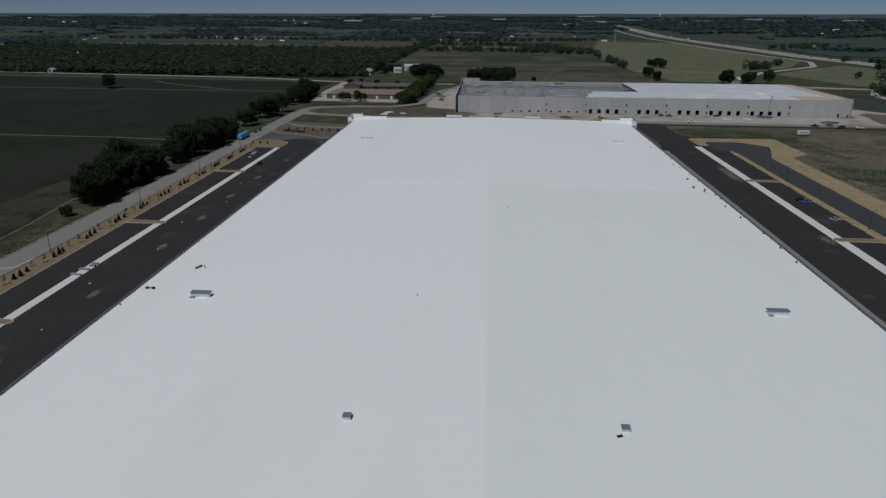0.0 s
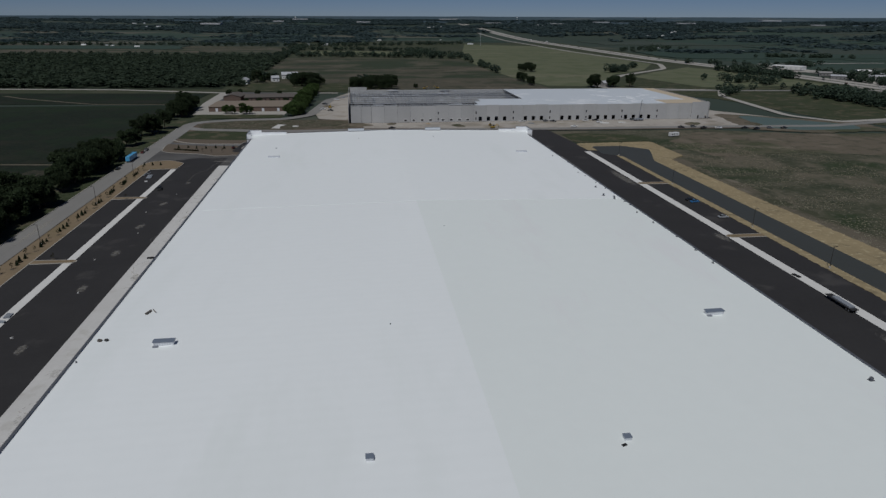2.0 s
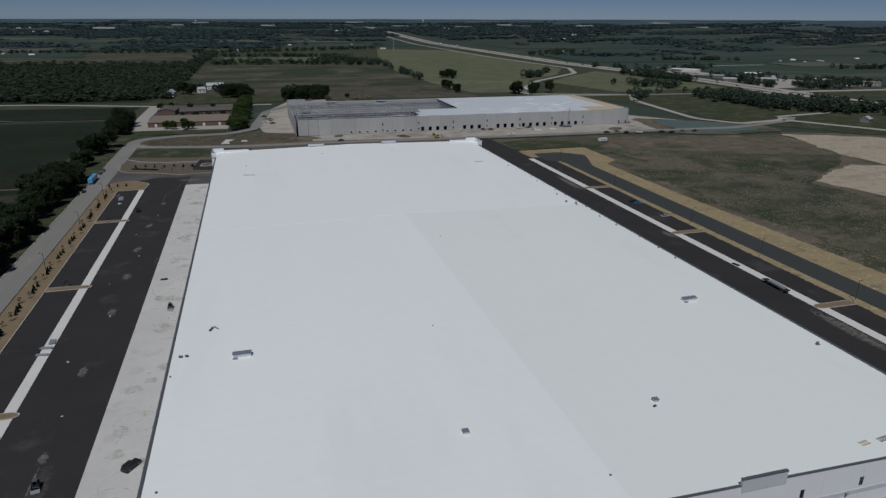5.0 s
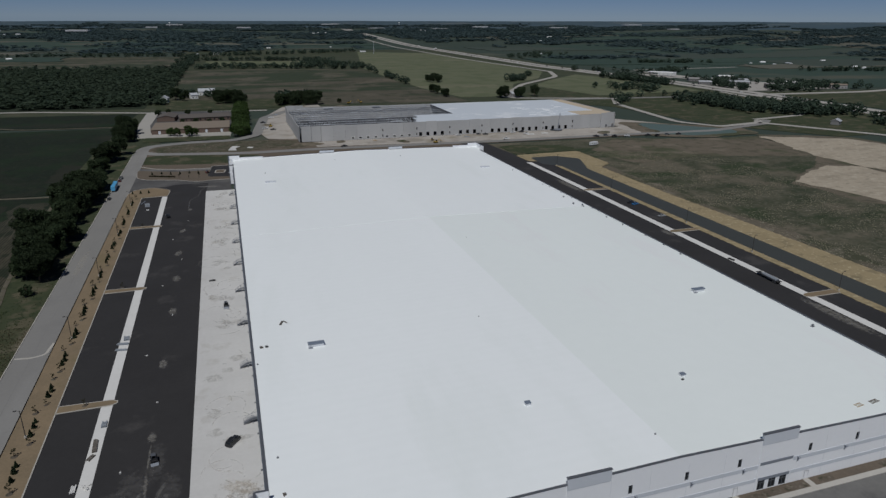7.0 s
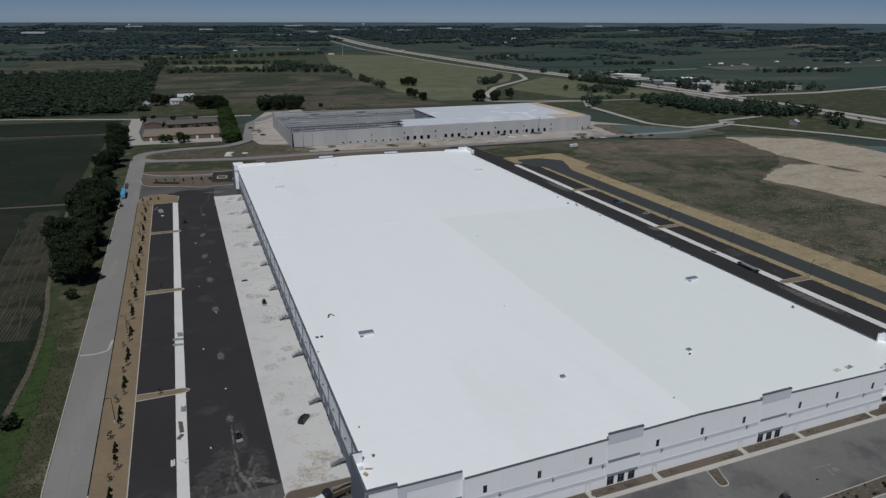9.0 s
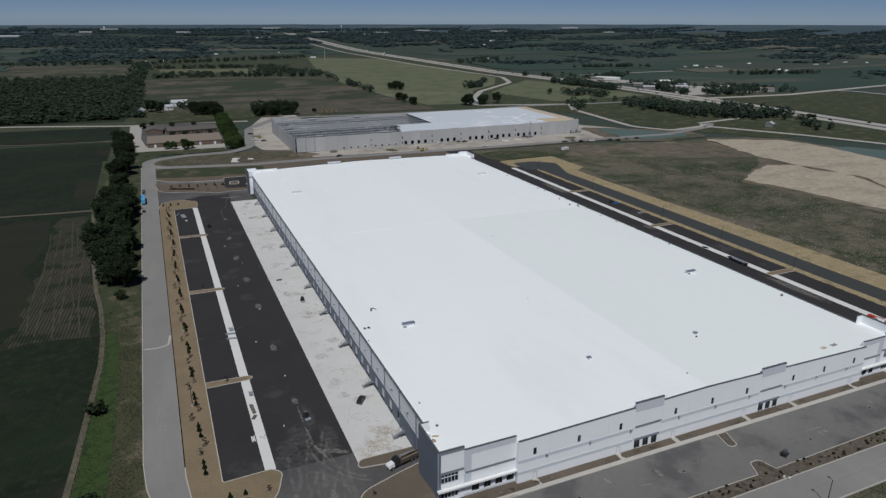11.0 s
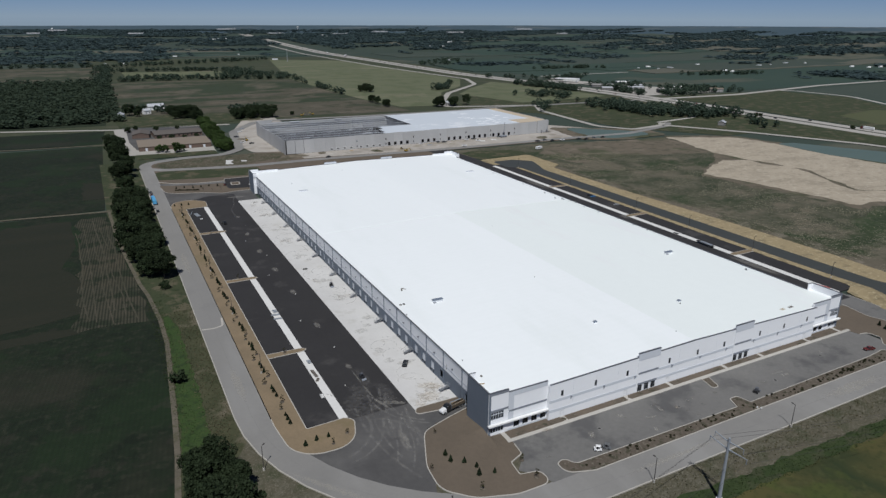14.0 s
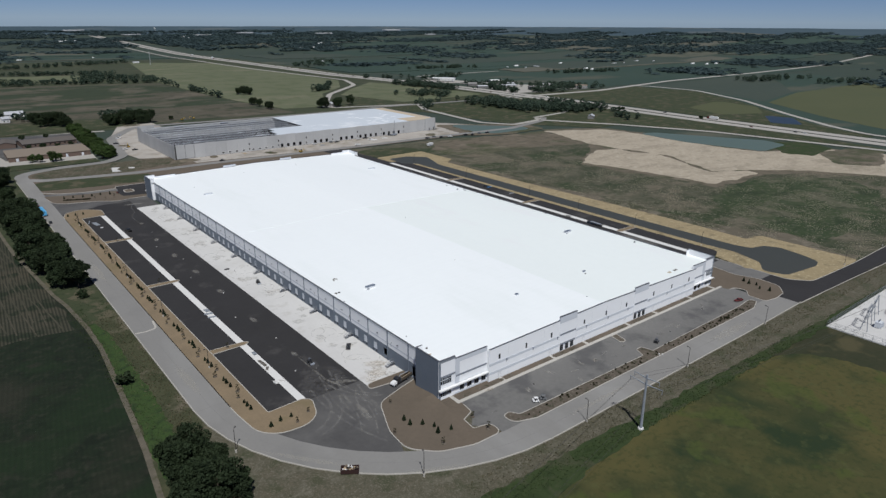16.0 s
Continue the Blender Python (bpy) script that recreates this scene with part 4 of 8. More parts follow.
EAST_BED = [(155.4, 13), (155.4, 0.4), (156, -4.2), (157, -7), (160.8, -7.7, 2), (161.6, -12.2, 2), (156.8, -15.8, 1.5), (156.7, -23.3, 2), (164, -24.6, 4), (171.8, -23.8, 4), (178.7, -18.5, 5), (179.6, -9, 5), (175.7, 1.1, 6), (177.6, 13, 3)]
slab("planting_bed", EAST_BED, 0.12, M_DIRT, "bare brown soil bed at the far corner", "planting bed", thick=0.3)
kerb(EAST_BED[3:], closed=False)

slab("asphalt_court", [(174, 22), (189.4, 22), (189.4, -9.5), (177, -9.5), (175, 1)], -0.012, M_ASPHALT_GREY, "worn grey asphalt lane beside the soil bed", "pavement", thick=0.3)
slab("asphalt_court", [(166.5, -25), (172, -23), (178, -18), (179.4, -9.2), (189.4, -9.4), (190.5, -18, 6), (198, -25.6), (212, -28)], -0.014, M_ASPHALT, "fresh black asphalt mouth of the lane", "pavement", thick=0.3)
# truck court east
slab("concrete_apron", [(153.2, 20), (153.2, 290), (169.5, 290), (169.5, 20)], 0.012, M_ROAD, "grey concrete loading apron", "pavement", thick=0.3)
slab("asphalt_court", [(169.5, 16, 3), (188, 16), (188, 22), (200.8, 22), (200.8, 300), (190, 322, 8), (186, 378), (168, 378), (169.5, 300)], 0.0, M_ASPHALT, "fresh black asphalt truck court", "pavement", thick=0.3)
slab("concrete_strip", [(186.6, 22), (186.6, 303), (190.2, 303), (190.2, 22)], 0.014, M_CONC_WHITE, "white concrete landing strip in the trailer stalls", "pavement", thick=0.3)
for y in (76, 151, 228):
    finger = [(201, y - 1.6), (188.2, y - 1.6, 1.4), (185.6, y, 1.5), (188.2, y + 1.6, 1.4), (201, y + 1.6)]
    slab("planting_bed", finger, 0.14, M_STRAW, "straw-covered island between trailer stalls", "planting bed", thick=0.3)
    kerb(finger, closed=False)
slab("pond_bank", [(200.9, 304, 2), (200.9, 24, 2), (192, 20, 3), (190, 8, 3), (190, -17, 7), (197, -25, 6), (211, -25.9), (245.6, -27, 4), (245, -8), (244.4, 24.4, 4), (231.8, 24.3, 3), (233, 50), (232.4, 100, 12), (230.4, 150, 20), (228, 200), (227.4, 278, 3), (238.6, 287, 3), (238.6, 330, 4), (189, 327, 4), (190, 306, 3)],
     0.06, M_SANDBANK, "tan erosion blanket banks round the pond", "bank", thick=0.4, ragged=0.35)
slab("pond", [(195, 296, 3), (203.8, 288, 4), (203.8, 250), (204.6, 160), (205, 60, 30), (205.4, 33, 8), (206.6, 18, 6), (201.9, 2.2, 5), (191.8, -4.6, 3), (195, -14.6, 4), (219, -17.6, 6), (226.6, -15.3, 4), (230, -5.5), (232.2, 6.6, 3), (228.3, 13.5, 3), (219.4, 15.6, 3), (217, 24, 5), (216.6, 60), (216.4, 276, 6), (222, 291, 4), (227, 306, 4), (214.5, 317.4, 5), (195.4, 317.2, 4)],
     0.07, M_WATER, "long still dark detention pond", "pond", thick=0.1)
slab("pond", [(344, 376, 6), (356, 438, 8), (418, 384, 10), (412, 366, 10), (366, 364, 8)], -0.02, M_WATER_TEAL, "teal detention pond by the road junction", "pond", thick=0.1)
slab("pond", [(486, 278, 6), (505, 272, 8), (556, 176, 8), (548, 152, 8), (496, 148, 8), (480, 222, 20)], -0.1, M_WATER_TEAL, "long teal pond beside the bare earth", "pond", thick=0.1)
slab("pond", [(743, 272, 6), (750, 238, 6), (700, 203, 6), (684, 234, 8)], -0.15, M_WATER_BLUE, "small dark roadside pond", "pond", thick=0.1)

# north lot
DRIVE = [(-53, 334), (-51.5, 320, 8), (-45, 315, 8), (-29, 311, 12), (-18, 304, 8), (-10, 306.5, 3), (0, 306.5)]
slab("asphalt_court", [(-55, 286)] + [(-55, 336)] + DRIVE + [(0, 281), (-13, 281), (-13, 290), (-36, 296)], -0.012, M_ASPHALT_MID, "worn grey asphalt drive to the north lot", "pavement", thick=0.3)
slab("planting_bed", DRIVE + [(0, 313), (-12, 315, 2), (-14, 331, 2), (-33, 333.5), (-53, 341)], 0.12, M_DIRT, "bare brown soil bed with young trees", "planting bed", thick=0.3)
kerb(DRIVE, closed=False, z=0.17, label="pale kerb curving along the north drive")
ribbon("road", [(-55, 345.5), (-44, 340.5, 20), (-30, 336.5, 20), (-8, 335.5)], 5.0, -0.005, M_ASPHALT_GREY, "narrow grey drive into the north lot", "road")
ribbon("kerb", [(-53, 353, 1), (-44, 344, 20), (-30, 339.6, 20), (-11, 339), (-10, 344.5, 1.5), (150, 344.5)], 0.4, 0.14, M_KERB, "pale kerb along the lot drive", "kerb", thick=0.3)
slab("car_park", [(-13, 316, 1), (0, 314), (150, 314), (150, 344.2), (-10, 344.2)], 0.0, M_ASPHALT, "fresh asphalt car park behind the warehouse", "pavement", thick=0.3)
for x, y in ((-5.5, 328), (10, 328)):
    isl = [(x - 3.2, y - 4, 1.5), (x + 2.4, y - 4, 1.5), (x + 3.2, y + 4, 1.5), (x - 2.4, y + 4, 1.5)]
    slab("planting_bed", isl, 0.13, M_DIRT, "small soil island in the north car park", "planting bed", thick=0.3)
    kerb(isl, z=0.17, width=0.6)
slab("gravel_yard", [(0, 394), (6, 392.5), (5, 401), (9, 408, 1), (3, 410, 1)], -0.06, M_CONC, "pale stone outfall in the brown basin", "yard")
slab("gravel_yard", [(13, 400, 1), (17, 399, 1), (18, 403, 1), (14, 405, 1)], -0.06, M_CONC, "pale stone outfall in the brown basin", "yard")

# highway and side roads
def highway(name, offset, width):
    ribbon(name, [(645 + offset, -600), (640 + offset, 280), (648 + offset, 560), (634 + offset, 820, 300), (590 + offset, 1100, 300), (575 + offset, 1600), (560 + offset, 2150), (540 + offset, 3100)],
           width, 0.15, M_HIGHWAY, "pale concrete highway carriageway", "road", thick=0.4, far=True)
highway("highway", -11, 16)
highway("highway", 11, 16)
ribbon("road", [(455, 606), (398, 618), (330, 634), (318, 650, 10), (400, 780, 60), (510, 890, 80), (546, 985, 40), (510, 1330), (498, 1720), (486, 2600)], 8, 0.0, M_HIGHWAY, "pale concrete frontage road curving to the highway", "road", far=True)
ribbon("road", [(440, 606), (415, 560, 20), (398, 430, 30), (420, 398, 10), (470, 408, 10), (480, 420)], 7, 0.02, M_HIGHWAY, "pale loop road past the teal pond", "road")
ribbon("road", [(640, 600), (808, 596, 200), (1079, 640, 300), (1446, 652), (1712, 671), (2400, 735)], 10, 0.3, M_HIGHWAY, "pale side road crossing the highway", "road", thick=0.6, far=True)
ribbon("road", [(930, 618), (951, 598, 18), (958, 504, 80), (883, 375, 100), (780, 259, 100), (716, 179, 80), (688, 129, 60), (672, -200)], 8, 0.02, M_HIGHWAY, "pale frontage road east of the highway", "road")
ribbon("road", [(470, 408), (520, 330, 60), (562, 240, 60), (600, 60), (615, -300)], 8, 0.02, M_HIGHWAY, "pale frontage road west of the highway", "road")
ribbon("road", [(480, 425), (560, 440, 40), (610, 560, 60), (618, 640)], 6, 0.02, M_HIGHWAY, "narrow pale service lane", "road")
ribbon("road", [(700, 625), (715, 720), (690, 860), (720, 990), (960, 1010)], 8, 0.0, M_HIGHWAY, "pale service road by the filling station", "road")

# ---- the white warehouse ----
WX0, WX1 = -0.6, 154.4                              # outer faces of the corner towers
DX0, DX1 = 1.55, 152.25                             # recessed dock walls
YS, YN = -1.6, 313.4                                # long middle of the south and north fronts
DY0, DY1 = 11.6, 299.8                              # ends of the dock walls
RIDGE, EAVE, RIDGE_X = 12.5, 11.1, 76.9
MAIN0, MAIN1 = 19.2, 138.5                          # the long middle of the fronts
STAIRS = [26.8 + 27.4 * k for k in range(10)]
warehouse = fixed(thing("warehouse", "long white concrete warehouse with slate corners and white roof", "warehouse"))


def roof_z(x):
    """The roof's height: two gentle slopes from a ridge along the middle."""
    return RIDGE - (RIDGE - EAVE) * abs(x - RIDGE_X) / (RIDGE_X - DX0)


def pitched(x0, x1, y0, y1, low, high):
    """A slab that follows the roof's slope, from low to high above it."""
    bm = bmesh.new()
    v = [bm.verts.new((x, y, roof_z(x) + h)) for h in (low, high) for x, y in ((x0, y0), (x1, y0), (x1, y1), (x0, y1))]
    for f in ((3, 2, 1, 0), (4, 5, 6, 7), (0, 1, 5, 4), (1, 2, 6, 5), (2, 3, 7, 6), (3, 0, 4, 7)):
        bm.faces.new([v[i] for i in f])
    return bm


part("floor_slab", boxes((DX0 + 0.4, 1, 0.0, DX1 - 0.4, YN - 2, 0.15)), M_CONC, warehouse)
SEAM, WING0, WING1 = 164.6, YS + 1.35, YN - 1.35
for a, b, y0, y1, mat, text in ((DX0 + 0.2, RIDGE_X, WING0, SEAM, M_ROOF, ""), (RIDGE_X, DX1 - 0.2, WING0, SEAM, M_ROOF_DARKER, "slightly darker roof membrane"),
                                (DX0 + 0.2, RIDGE_X, SEAM, WING1, M_ROOF, ""), (RIDGE_X, DX1 - 0.2, SEAM, WING1, M_ROOF, "")):
    part("roof_deck", pitched(a, b, y0 + 0.1, y1 - 0.1, -0.6, -0.03), M_STEEL_GREY, warehouse)
    part("roof_membrane", pitched(a, b, y0, y1, -0.025, 0.0), mat, warehouse, text)
    part("roof_seam", pitched(a, b, SEAM - 0.35, SEAM + 0.35, 0.0, 0.05) if y0 < 100 else pitched(a, b, 236.0, 236.25, 0.0, 0.02), M_ROOF, warehouse)
for y0, y1 in ((YS + 0.3, WING0), (WING1, YN - 0.3)):
    part("roof_membrane", pitched(MAIN0 + 0.2, RIDGE_X, y0, y1, -0.4, 0.0), M_ROOF, warehouse)
    part("roof_membrane", pitched(RIDGE_X, MAIN1 - 0.2, y0, y1, -0.4, 0.0), M_ROOF_DARKER if y0 < 0 else M_ROOF, warehouse)


def dock_wall(at, face, thick):
    """One long dock wall: four raised doors between stairs, slate below, white and grey above."""
    doors, slits = [], []
    for s in STAIRS:
        for d in (5.6, 11.9, 18.4, 24.7):
            if s + d < DY1 - 2:
                doors.append((s + d - 1.15, s + d + 1.15, 1.2, 4.0))
        slits.append((s + 1.7, s + 2.3, 6.0, 7.9))
    walk_in = (14.6, 16.8, 0.1, 4.2)
    wall = part("dock_wall", holed("x", at, DY0, DY1, 0.0, 5.3, thick, doors + [walk_in]), M_SLATE, warehouse, "slate grey lower dock wall")
    upper = part("dock_wall", holed("x", at, DY0, DY1, 5.3, EAVE + 0.15, thick, slits), M_WALL_WHITE, warehouse, "white upper dock wall")
    out = -1 if face < 0 else 1
    edge = at if out < 0 else at + thick

    def proud(d):
        return min(edge, edge + out * d), max(edge, edge + out * d)
    a, b = proud(0.05)
    part("band", boxes((a, DY0, 10.55, b, DY1, EAVE + 0.1)), M_BAND, upper, "pale grey painted band under the eaves")
    part("band", boxes((a, DY0, 6.55, b, DY1, 7.0)), M_BAND, upper, "pale grey painted band")
    part("coping", boxes((at - 0.08, DY0, EAVE + 0.15, at + thick + 0.08, DY1, EAVE + 0.27)), M_COPING, upper, "dark metal coping")
    a, b = proud(0.22)
    pipe = None
    for k in range(24):
        m = pose(0, 18.5 + 12.28 * k, 0)
        if pipe is None:
            ob = part("downpipe", boxes((a, -0.13, 0, b, 0.13, EAVE + 0.1), (a, -0.28, EAVE - 0.5, b, 0.28, EAVE + 0.1)), M_SLATE, warehouse, "slate grey downpipe with a rain head")
            pipe = ob.data
            ob.matrix_basis = m
        elif 18.5 + 12.28 * k < DY1:
            piece("downpipe", pipe, warehouse, m)
    inner = at + thick * 0.5
    mesh = bump = None
    for lo, hi, z0, z1 in doors:
        c = (lo + hi) / 2
        if abs(c - (STAIRS[0] + 5.6)) < 0.1:
            # An added dark sheet stands for the unlit interior behind the open door.
            part("dock_door", boxes((inner + 2.0, lo, z0, inner + 2.05, hi, z1)), M_DARK, wall, "open doorway backed by a dark sheet for its shaded inside")
            continue
        if mesh is None:
            bm = bmesh.new()
            for k in range(5):
                box(bm, inner - 0.04, -1.16, z0 + k * 0.56 + 0.01, inner + 0.04, 1.16, z0 + k * 0.56 + 0.54)
            ob = part("dock_door", bm, M_DOOR, wall, "pale grey sectional dock door")
            a, b = proud(0.28)
            bump = part("dock_bumper", boxes((a, -1.2, 0.75, b, -0.75, 1.2), (a, 0.75, 0.75, b, 1.2, 1.2), (edge - 0.02, -0.75, 1.02, edge + 0.02, 0.75, 1.2)), M_DARK, wall)
            mesh = ob.data
            ob.matrix_basis = bump.matrix_basis = pose(0, c, 0)
        else:
            piece("dock_door", mesh, wall, pose(0, c, 0))
            piece("dock_bumper", bump.data, wall, pose(0, c, 0))
    # Dark sheet added in the doorway in place of its shade.
    part("side_door", boxes((inner + 0.6, walk_in[0], 0.1, inner + 0.65, walk_in[1], 3.9)), M_DARK, wall, "recessed side doorway backed by a dark sheet for its shade")
    for lo, hi, z0, z1 in slits:
        part("window", boxes((inner - 0.02, lo, z0, inner + 0.02, hi, z1)), M_GLASS, upper, "narrow dark window")
    a, b = proud(0.55)
    lamp = None
    for k in range(23):
        m = pose(0, 18.5 + 12.28 * (k + 0.5), 0)
        if lamp is None:
            ob = part("wall_light", boxes((a, -0.2, 8.2, b, 0.2, 8.34), (edge - 0.05, -0.06, 7.6, edge + 0.05, 0.06, 8.2)), M_COPING, upper)
            lamp = ob.data
            ob.matrix_basis = m
        elif 18.5 + 12.28 * (k + 0.5) < DY1:
            piece("wall_light", lamp, upper, m)


dock_wall(DX0, -1, 0.35)
dock_wall(DX1 - 0.35, 1, 0.35)

RAISED = ((52.6, 61.5), (95.7, 104.5))              # raised parapet panels over the entries
SLITS = (23.7, 36.1, 48.5, 66.0, 78.5, 90.9, 108.6, 121.2, 133.9)
LIGHTS = (26.9, 39.3, 51.6, 67.2, 79.7, 92.0, 105.7, 118.2, 131.0)
SIDE_DOORS = (24.0, 48.4, 66.0, 91.0, 109.0, 134.0)


def ridge_cap(x0, x1, y0, y1, low, high):
    """The two sloping halves of a strip across the building, as one mesh."""
    bm = bmesh.new()
    xs = [x0, RIDGE_X, x1] if x0 < RIDGE_X < x1 else [x0, x1]
    rows = [[bm.verts.new((x, y, z)) for y, z in ((y0, low if low > 5 else roof_z(x) + low), (y1, low if low > 5 else roof_z(x) + low), (y1, roof_z(x) + high), (y0, roof_z(x) + high))] for x in xs]
    for p, q in zip(rows, rows[1:]):
        for k in range(4):
            bm.faces.new((p[k], p[(k + 1) % 4], q[(k + 1) % 4], q[k]))
    bm.faces.new(rows[0][::-1])
    bm.faces.new(rows[-1])
    bmesh.ops.recalc_face_normals(bm, faces=bm.faces)
    return bm


def facade(y, face):
    """One short front: a long middle that stands forward, recessed wings with a canopy, and corner towers."""
    out = -1 if face < 0 else 1

    def front(d0, d1):
        a, b = y + out * d0, y + out * d1
        return min(a, b), max(a, b)

    slits = [(x - 0.45, x + 0.45, 7.1, 9.0) for x in SLITS]
    entries = []
    for e, _ in RAISED:
        entries += [(e + 0.7 + k * 2.75, e + 2.5 + k * 2.75, 0.15, 2.6) for k in range(3)]
    t0 = y if out < 0 else y - 0.35
    wall = part("front_wall", holed("y", t0, MAIN0, MAIN1, 0.0, 11.2, 0.35, slits + entries), M_WALL_WHITE, warehouse, "white painted concrete front wall")
    g = front(-0.35, 0)
    part("parapet", ridge_cap(MAIN0, MAIN1, g[0], g[1], 11.2, 0.3), M_WALL_WHITE, wall, "white parapet that follows the roof's slope")
    spans = [(MAIN0, RAISED[0][0]), (RAISED[0][1], RAISED[1][0]), (RAISED[1][1], MAIN1)]
    f, c = front(0, 0.05), front(-0.42, 0.08)
    for a, b in spans:
        part("coping", ridge_cap(a, b, c[0], c[1], 0.3, 0.41), M_COPING, wall, "dark metal coping")
    part("band", boxes((MAIN0, f[0], 5.65, RAISED[0][0], f[1], 6.55), (RAISED[0][1], f[0], 5.65, RAISED[1][0], f[1], 6.55), (RAISED[1][1], f[0], 5.65, MAIN1, f[1], 6.55)), M_BAND, wall, "pale grey painted band")
    part("band", boxes(*((a, f[0], 2.45, b, f[1], 3.3) for a, b in spans)), M_BAND, wall, "pale grey painted band")
    joint = None
    for k in range(1, 14):
        x = MAIN0 + k * 8.5
        g = front(0, 0.012)
        if joint is None:
            ob = part("panel_joint", boxes((-0.015, g[0], 0.1, 0.015, g[1], 11.1)), M_BAND, wall)
            joint = ob.data
            ob.matrix_basis = pose(x, 0, 0)
        else:
            piece("panel_joint", joint, wall, pose(x, 0, 0))
    for x0, x1, z0, z1 in slits + entries:
        g = front(-0.2, -0.16)
        w = part("window", boxes((x0, g[0], z0, x1, g[1], z1)), M_GLASS, wall, "dark tinted window")
        fr = front(-0.16, -0.06)
        rows = [(x0, fr[0], z0, x0 + 0.08, fr[1], z1), (x1 - 0.08, fr[0], z0, x1, fr[1], z1), (x0, fr[0], z1 - 0.08, x1, fr[1], z1), (x0, fr[0], z0, x1, fr[1], z0 + 0.08)]
        if x1 - x0 > 1:
            rows += [(x0 + 0.08, fr[0], 1.75, x1 - 0.08, fr[1], 1.83), ((x0 + x1) / 2 - 0.04, fr[0], z0, (x0 + x1) / 2 + 0.04, fr[1], z1)]
        part("window_frame", boxes(*rows), M_COPING, w)
    for e, e1 in RAISED:
        s0, s1 = front(-0.35, 0.16)
        panel = part("raised_parapet", boxes((e, s0, 11.25, e1, s1, 13.75)), M_BAND, wall, "raised pale grey parapet panel")
        part("coping", boxes((e - 0.1, s0 - 0.06, 13.75, e1 + 0.1, s1 + 0.06, 13.88)), M_COPING, panel)
        g = front(0, 0.1)
        part("pier_panel", boxes((e, g[0], 3.3, e1, g[1], 11.25)), M_WALL_WHITE, wall)
        g = front(0.1, 0.18)
        part("bar", boxes((e + 0.4, g[0], 6.4, e1 - 0.2, g[1], 7.05)), M_BAR, wall, "mid grey painted bar")
        part("entry_surround", boxes((e + 0.5, g[0], 2.62, e1 - 0.4, g[1], 3.3)), M_BAR, wall, "mid grey band over the entry")
    for x in LIGHTS:
        g = front(0, 0.6)
        b0 = front(0, 0.09)
        part("wall_light", boxes((x - 0.22, g[0], 6.35, x + 0.22, g[1], 6.46), (x - 0.06, b0[0], 5.2, x + 0.06, b0[1], 6.35)), M_BAR, wall)
    for x in SIDE_DOORS:
        g, h = front(0, 0.04), front(0.04, 0.1)
        leaf = part("side_door", boxes((x - 0.45, g[0], 0.15, x + 0.45, g[1], 2.1)), M_WALL_WHITE, wall, "white flush steel side door")
        part("door_frame", boxes((x - 0.55, g[0], 0.15, x - 0.45, h[1], 2.2), (x + 0.45, g[0], 0.15, x + 0.55, h[1], 2.2), (x - 0.45, g[0], 2.1, x + 0.45, h[1], 2.2)), M_BAND, leaf)

    # wings and towers: the western wing is the longer one
    for side in (0, 1):

        def X(a, b):
            return (a, b) if side == 0 else (WX0 + WX1 - b, WX0 + WX1 - a)
        a, b = X(5.75, MAIN0 if side == 0 else WX0 + WX1 - MAIN1)
        n = 4 if side == 0 else 3
        wins = [X(7.85 + k * 3.05, 9.75 + k * 3.05) + (0.8, 2.75) for k in range(n)]
        back = 1.15                                   # how far the wing stands behind the middle
        t1 = y + back if out < 0 else y - back - 0.35
        wing = part("wing_wall", holed("y", t1, a, b, 0.0, 12.65, 0.35, wins), M_WALL_WHITE, warehouse, "white painted corner wing wall")
        g = front(-back - 0.42, -back + 0.08)
        part("coping", boxes((a, g[0], 12.65, b, g[1], 12.78)), M_COPING, wing, "dark metal coping")
        g = front(-back, -back + 0.07)
        edge = X(5.8, 7.6)
        inner = (edge[1], b - 0.15) if side == 0 else (a + 0.15, edge[0])
        part("bar", boxes((X(6.1, 7)[0] if side == 0 else a + 0.1, g[0], 6.25, b - 0.1 if side == 0 else X(6.1, 7)[1], g[1], 6.85)), M_BAR, wing, "mid grey painted bar")
        part("band", boxes((edge[0], g[0], 4.0, edge[1], g[1], 6.25), (edge[0], g[0], 6.85, edge[1], g[1], 12.6)), M_BAND, wing, "pale grey painted edge strip")
        part("band", boxes((inner[0], g[0], 11.25, inner[1], g[1], 12.6)), M_BAND, wing, "pale grey painted top band")
        part("band", boxes((a, g[0], 2.85, b, g[1], 3.4)), M_BAND, wing)
        part("sill_band", boxes((a, g[0], 0.1, b, g[1], 0.7)), M_BAND, wing)
        for x0, x1, z0, z1 in wins:
            q = front(-back - 0.2, -back - 0.16)
            w = part("window", boxes((x0, q[0], z0, x1, q[1], z1)), M_GLASS, wing, "dark tinted window")
            fr = front(-back - 0.16, -back - 0.04)
            xm = (x0 + x1) / 2
            part("window_frame", boxes((x0, fr[0], z0, x0 + 0.08, fr[1], z1), (x1 - 0.08, fr[0], z0, x1, fr[1], z1), (xm - 0.04, fr[0], z0, xm + 0.04, fr[1], z1), (x0, fr[0], z1 - 0.08, x1, fr[1], z1), (x0, fr[0], z0, x1, fr[1], z0 + 0.08)), M_COPING, w)
        # the tower
        a, b = X(WX0, 5.75)
        gl = X(0.0, 4.35)
        set_in = 1.05
        t2 = y + set_in if out < 0 else y - set_in - 0.35
        tower = part("tower_wall", holed("y", t2, a, b, 0.0, 13.75, 0.35, [gl + (0.9, 3.3), gl + (5.1, 7.6)]), M_WALL_WHITE, warehouse, "white corner tower wall")
        g = front(-set_in, -set_in + 0.08)
        strip = X(WX0, 0.0)
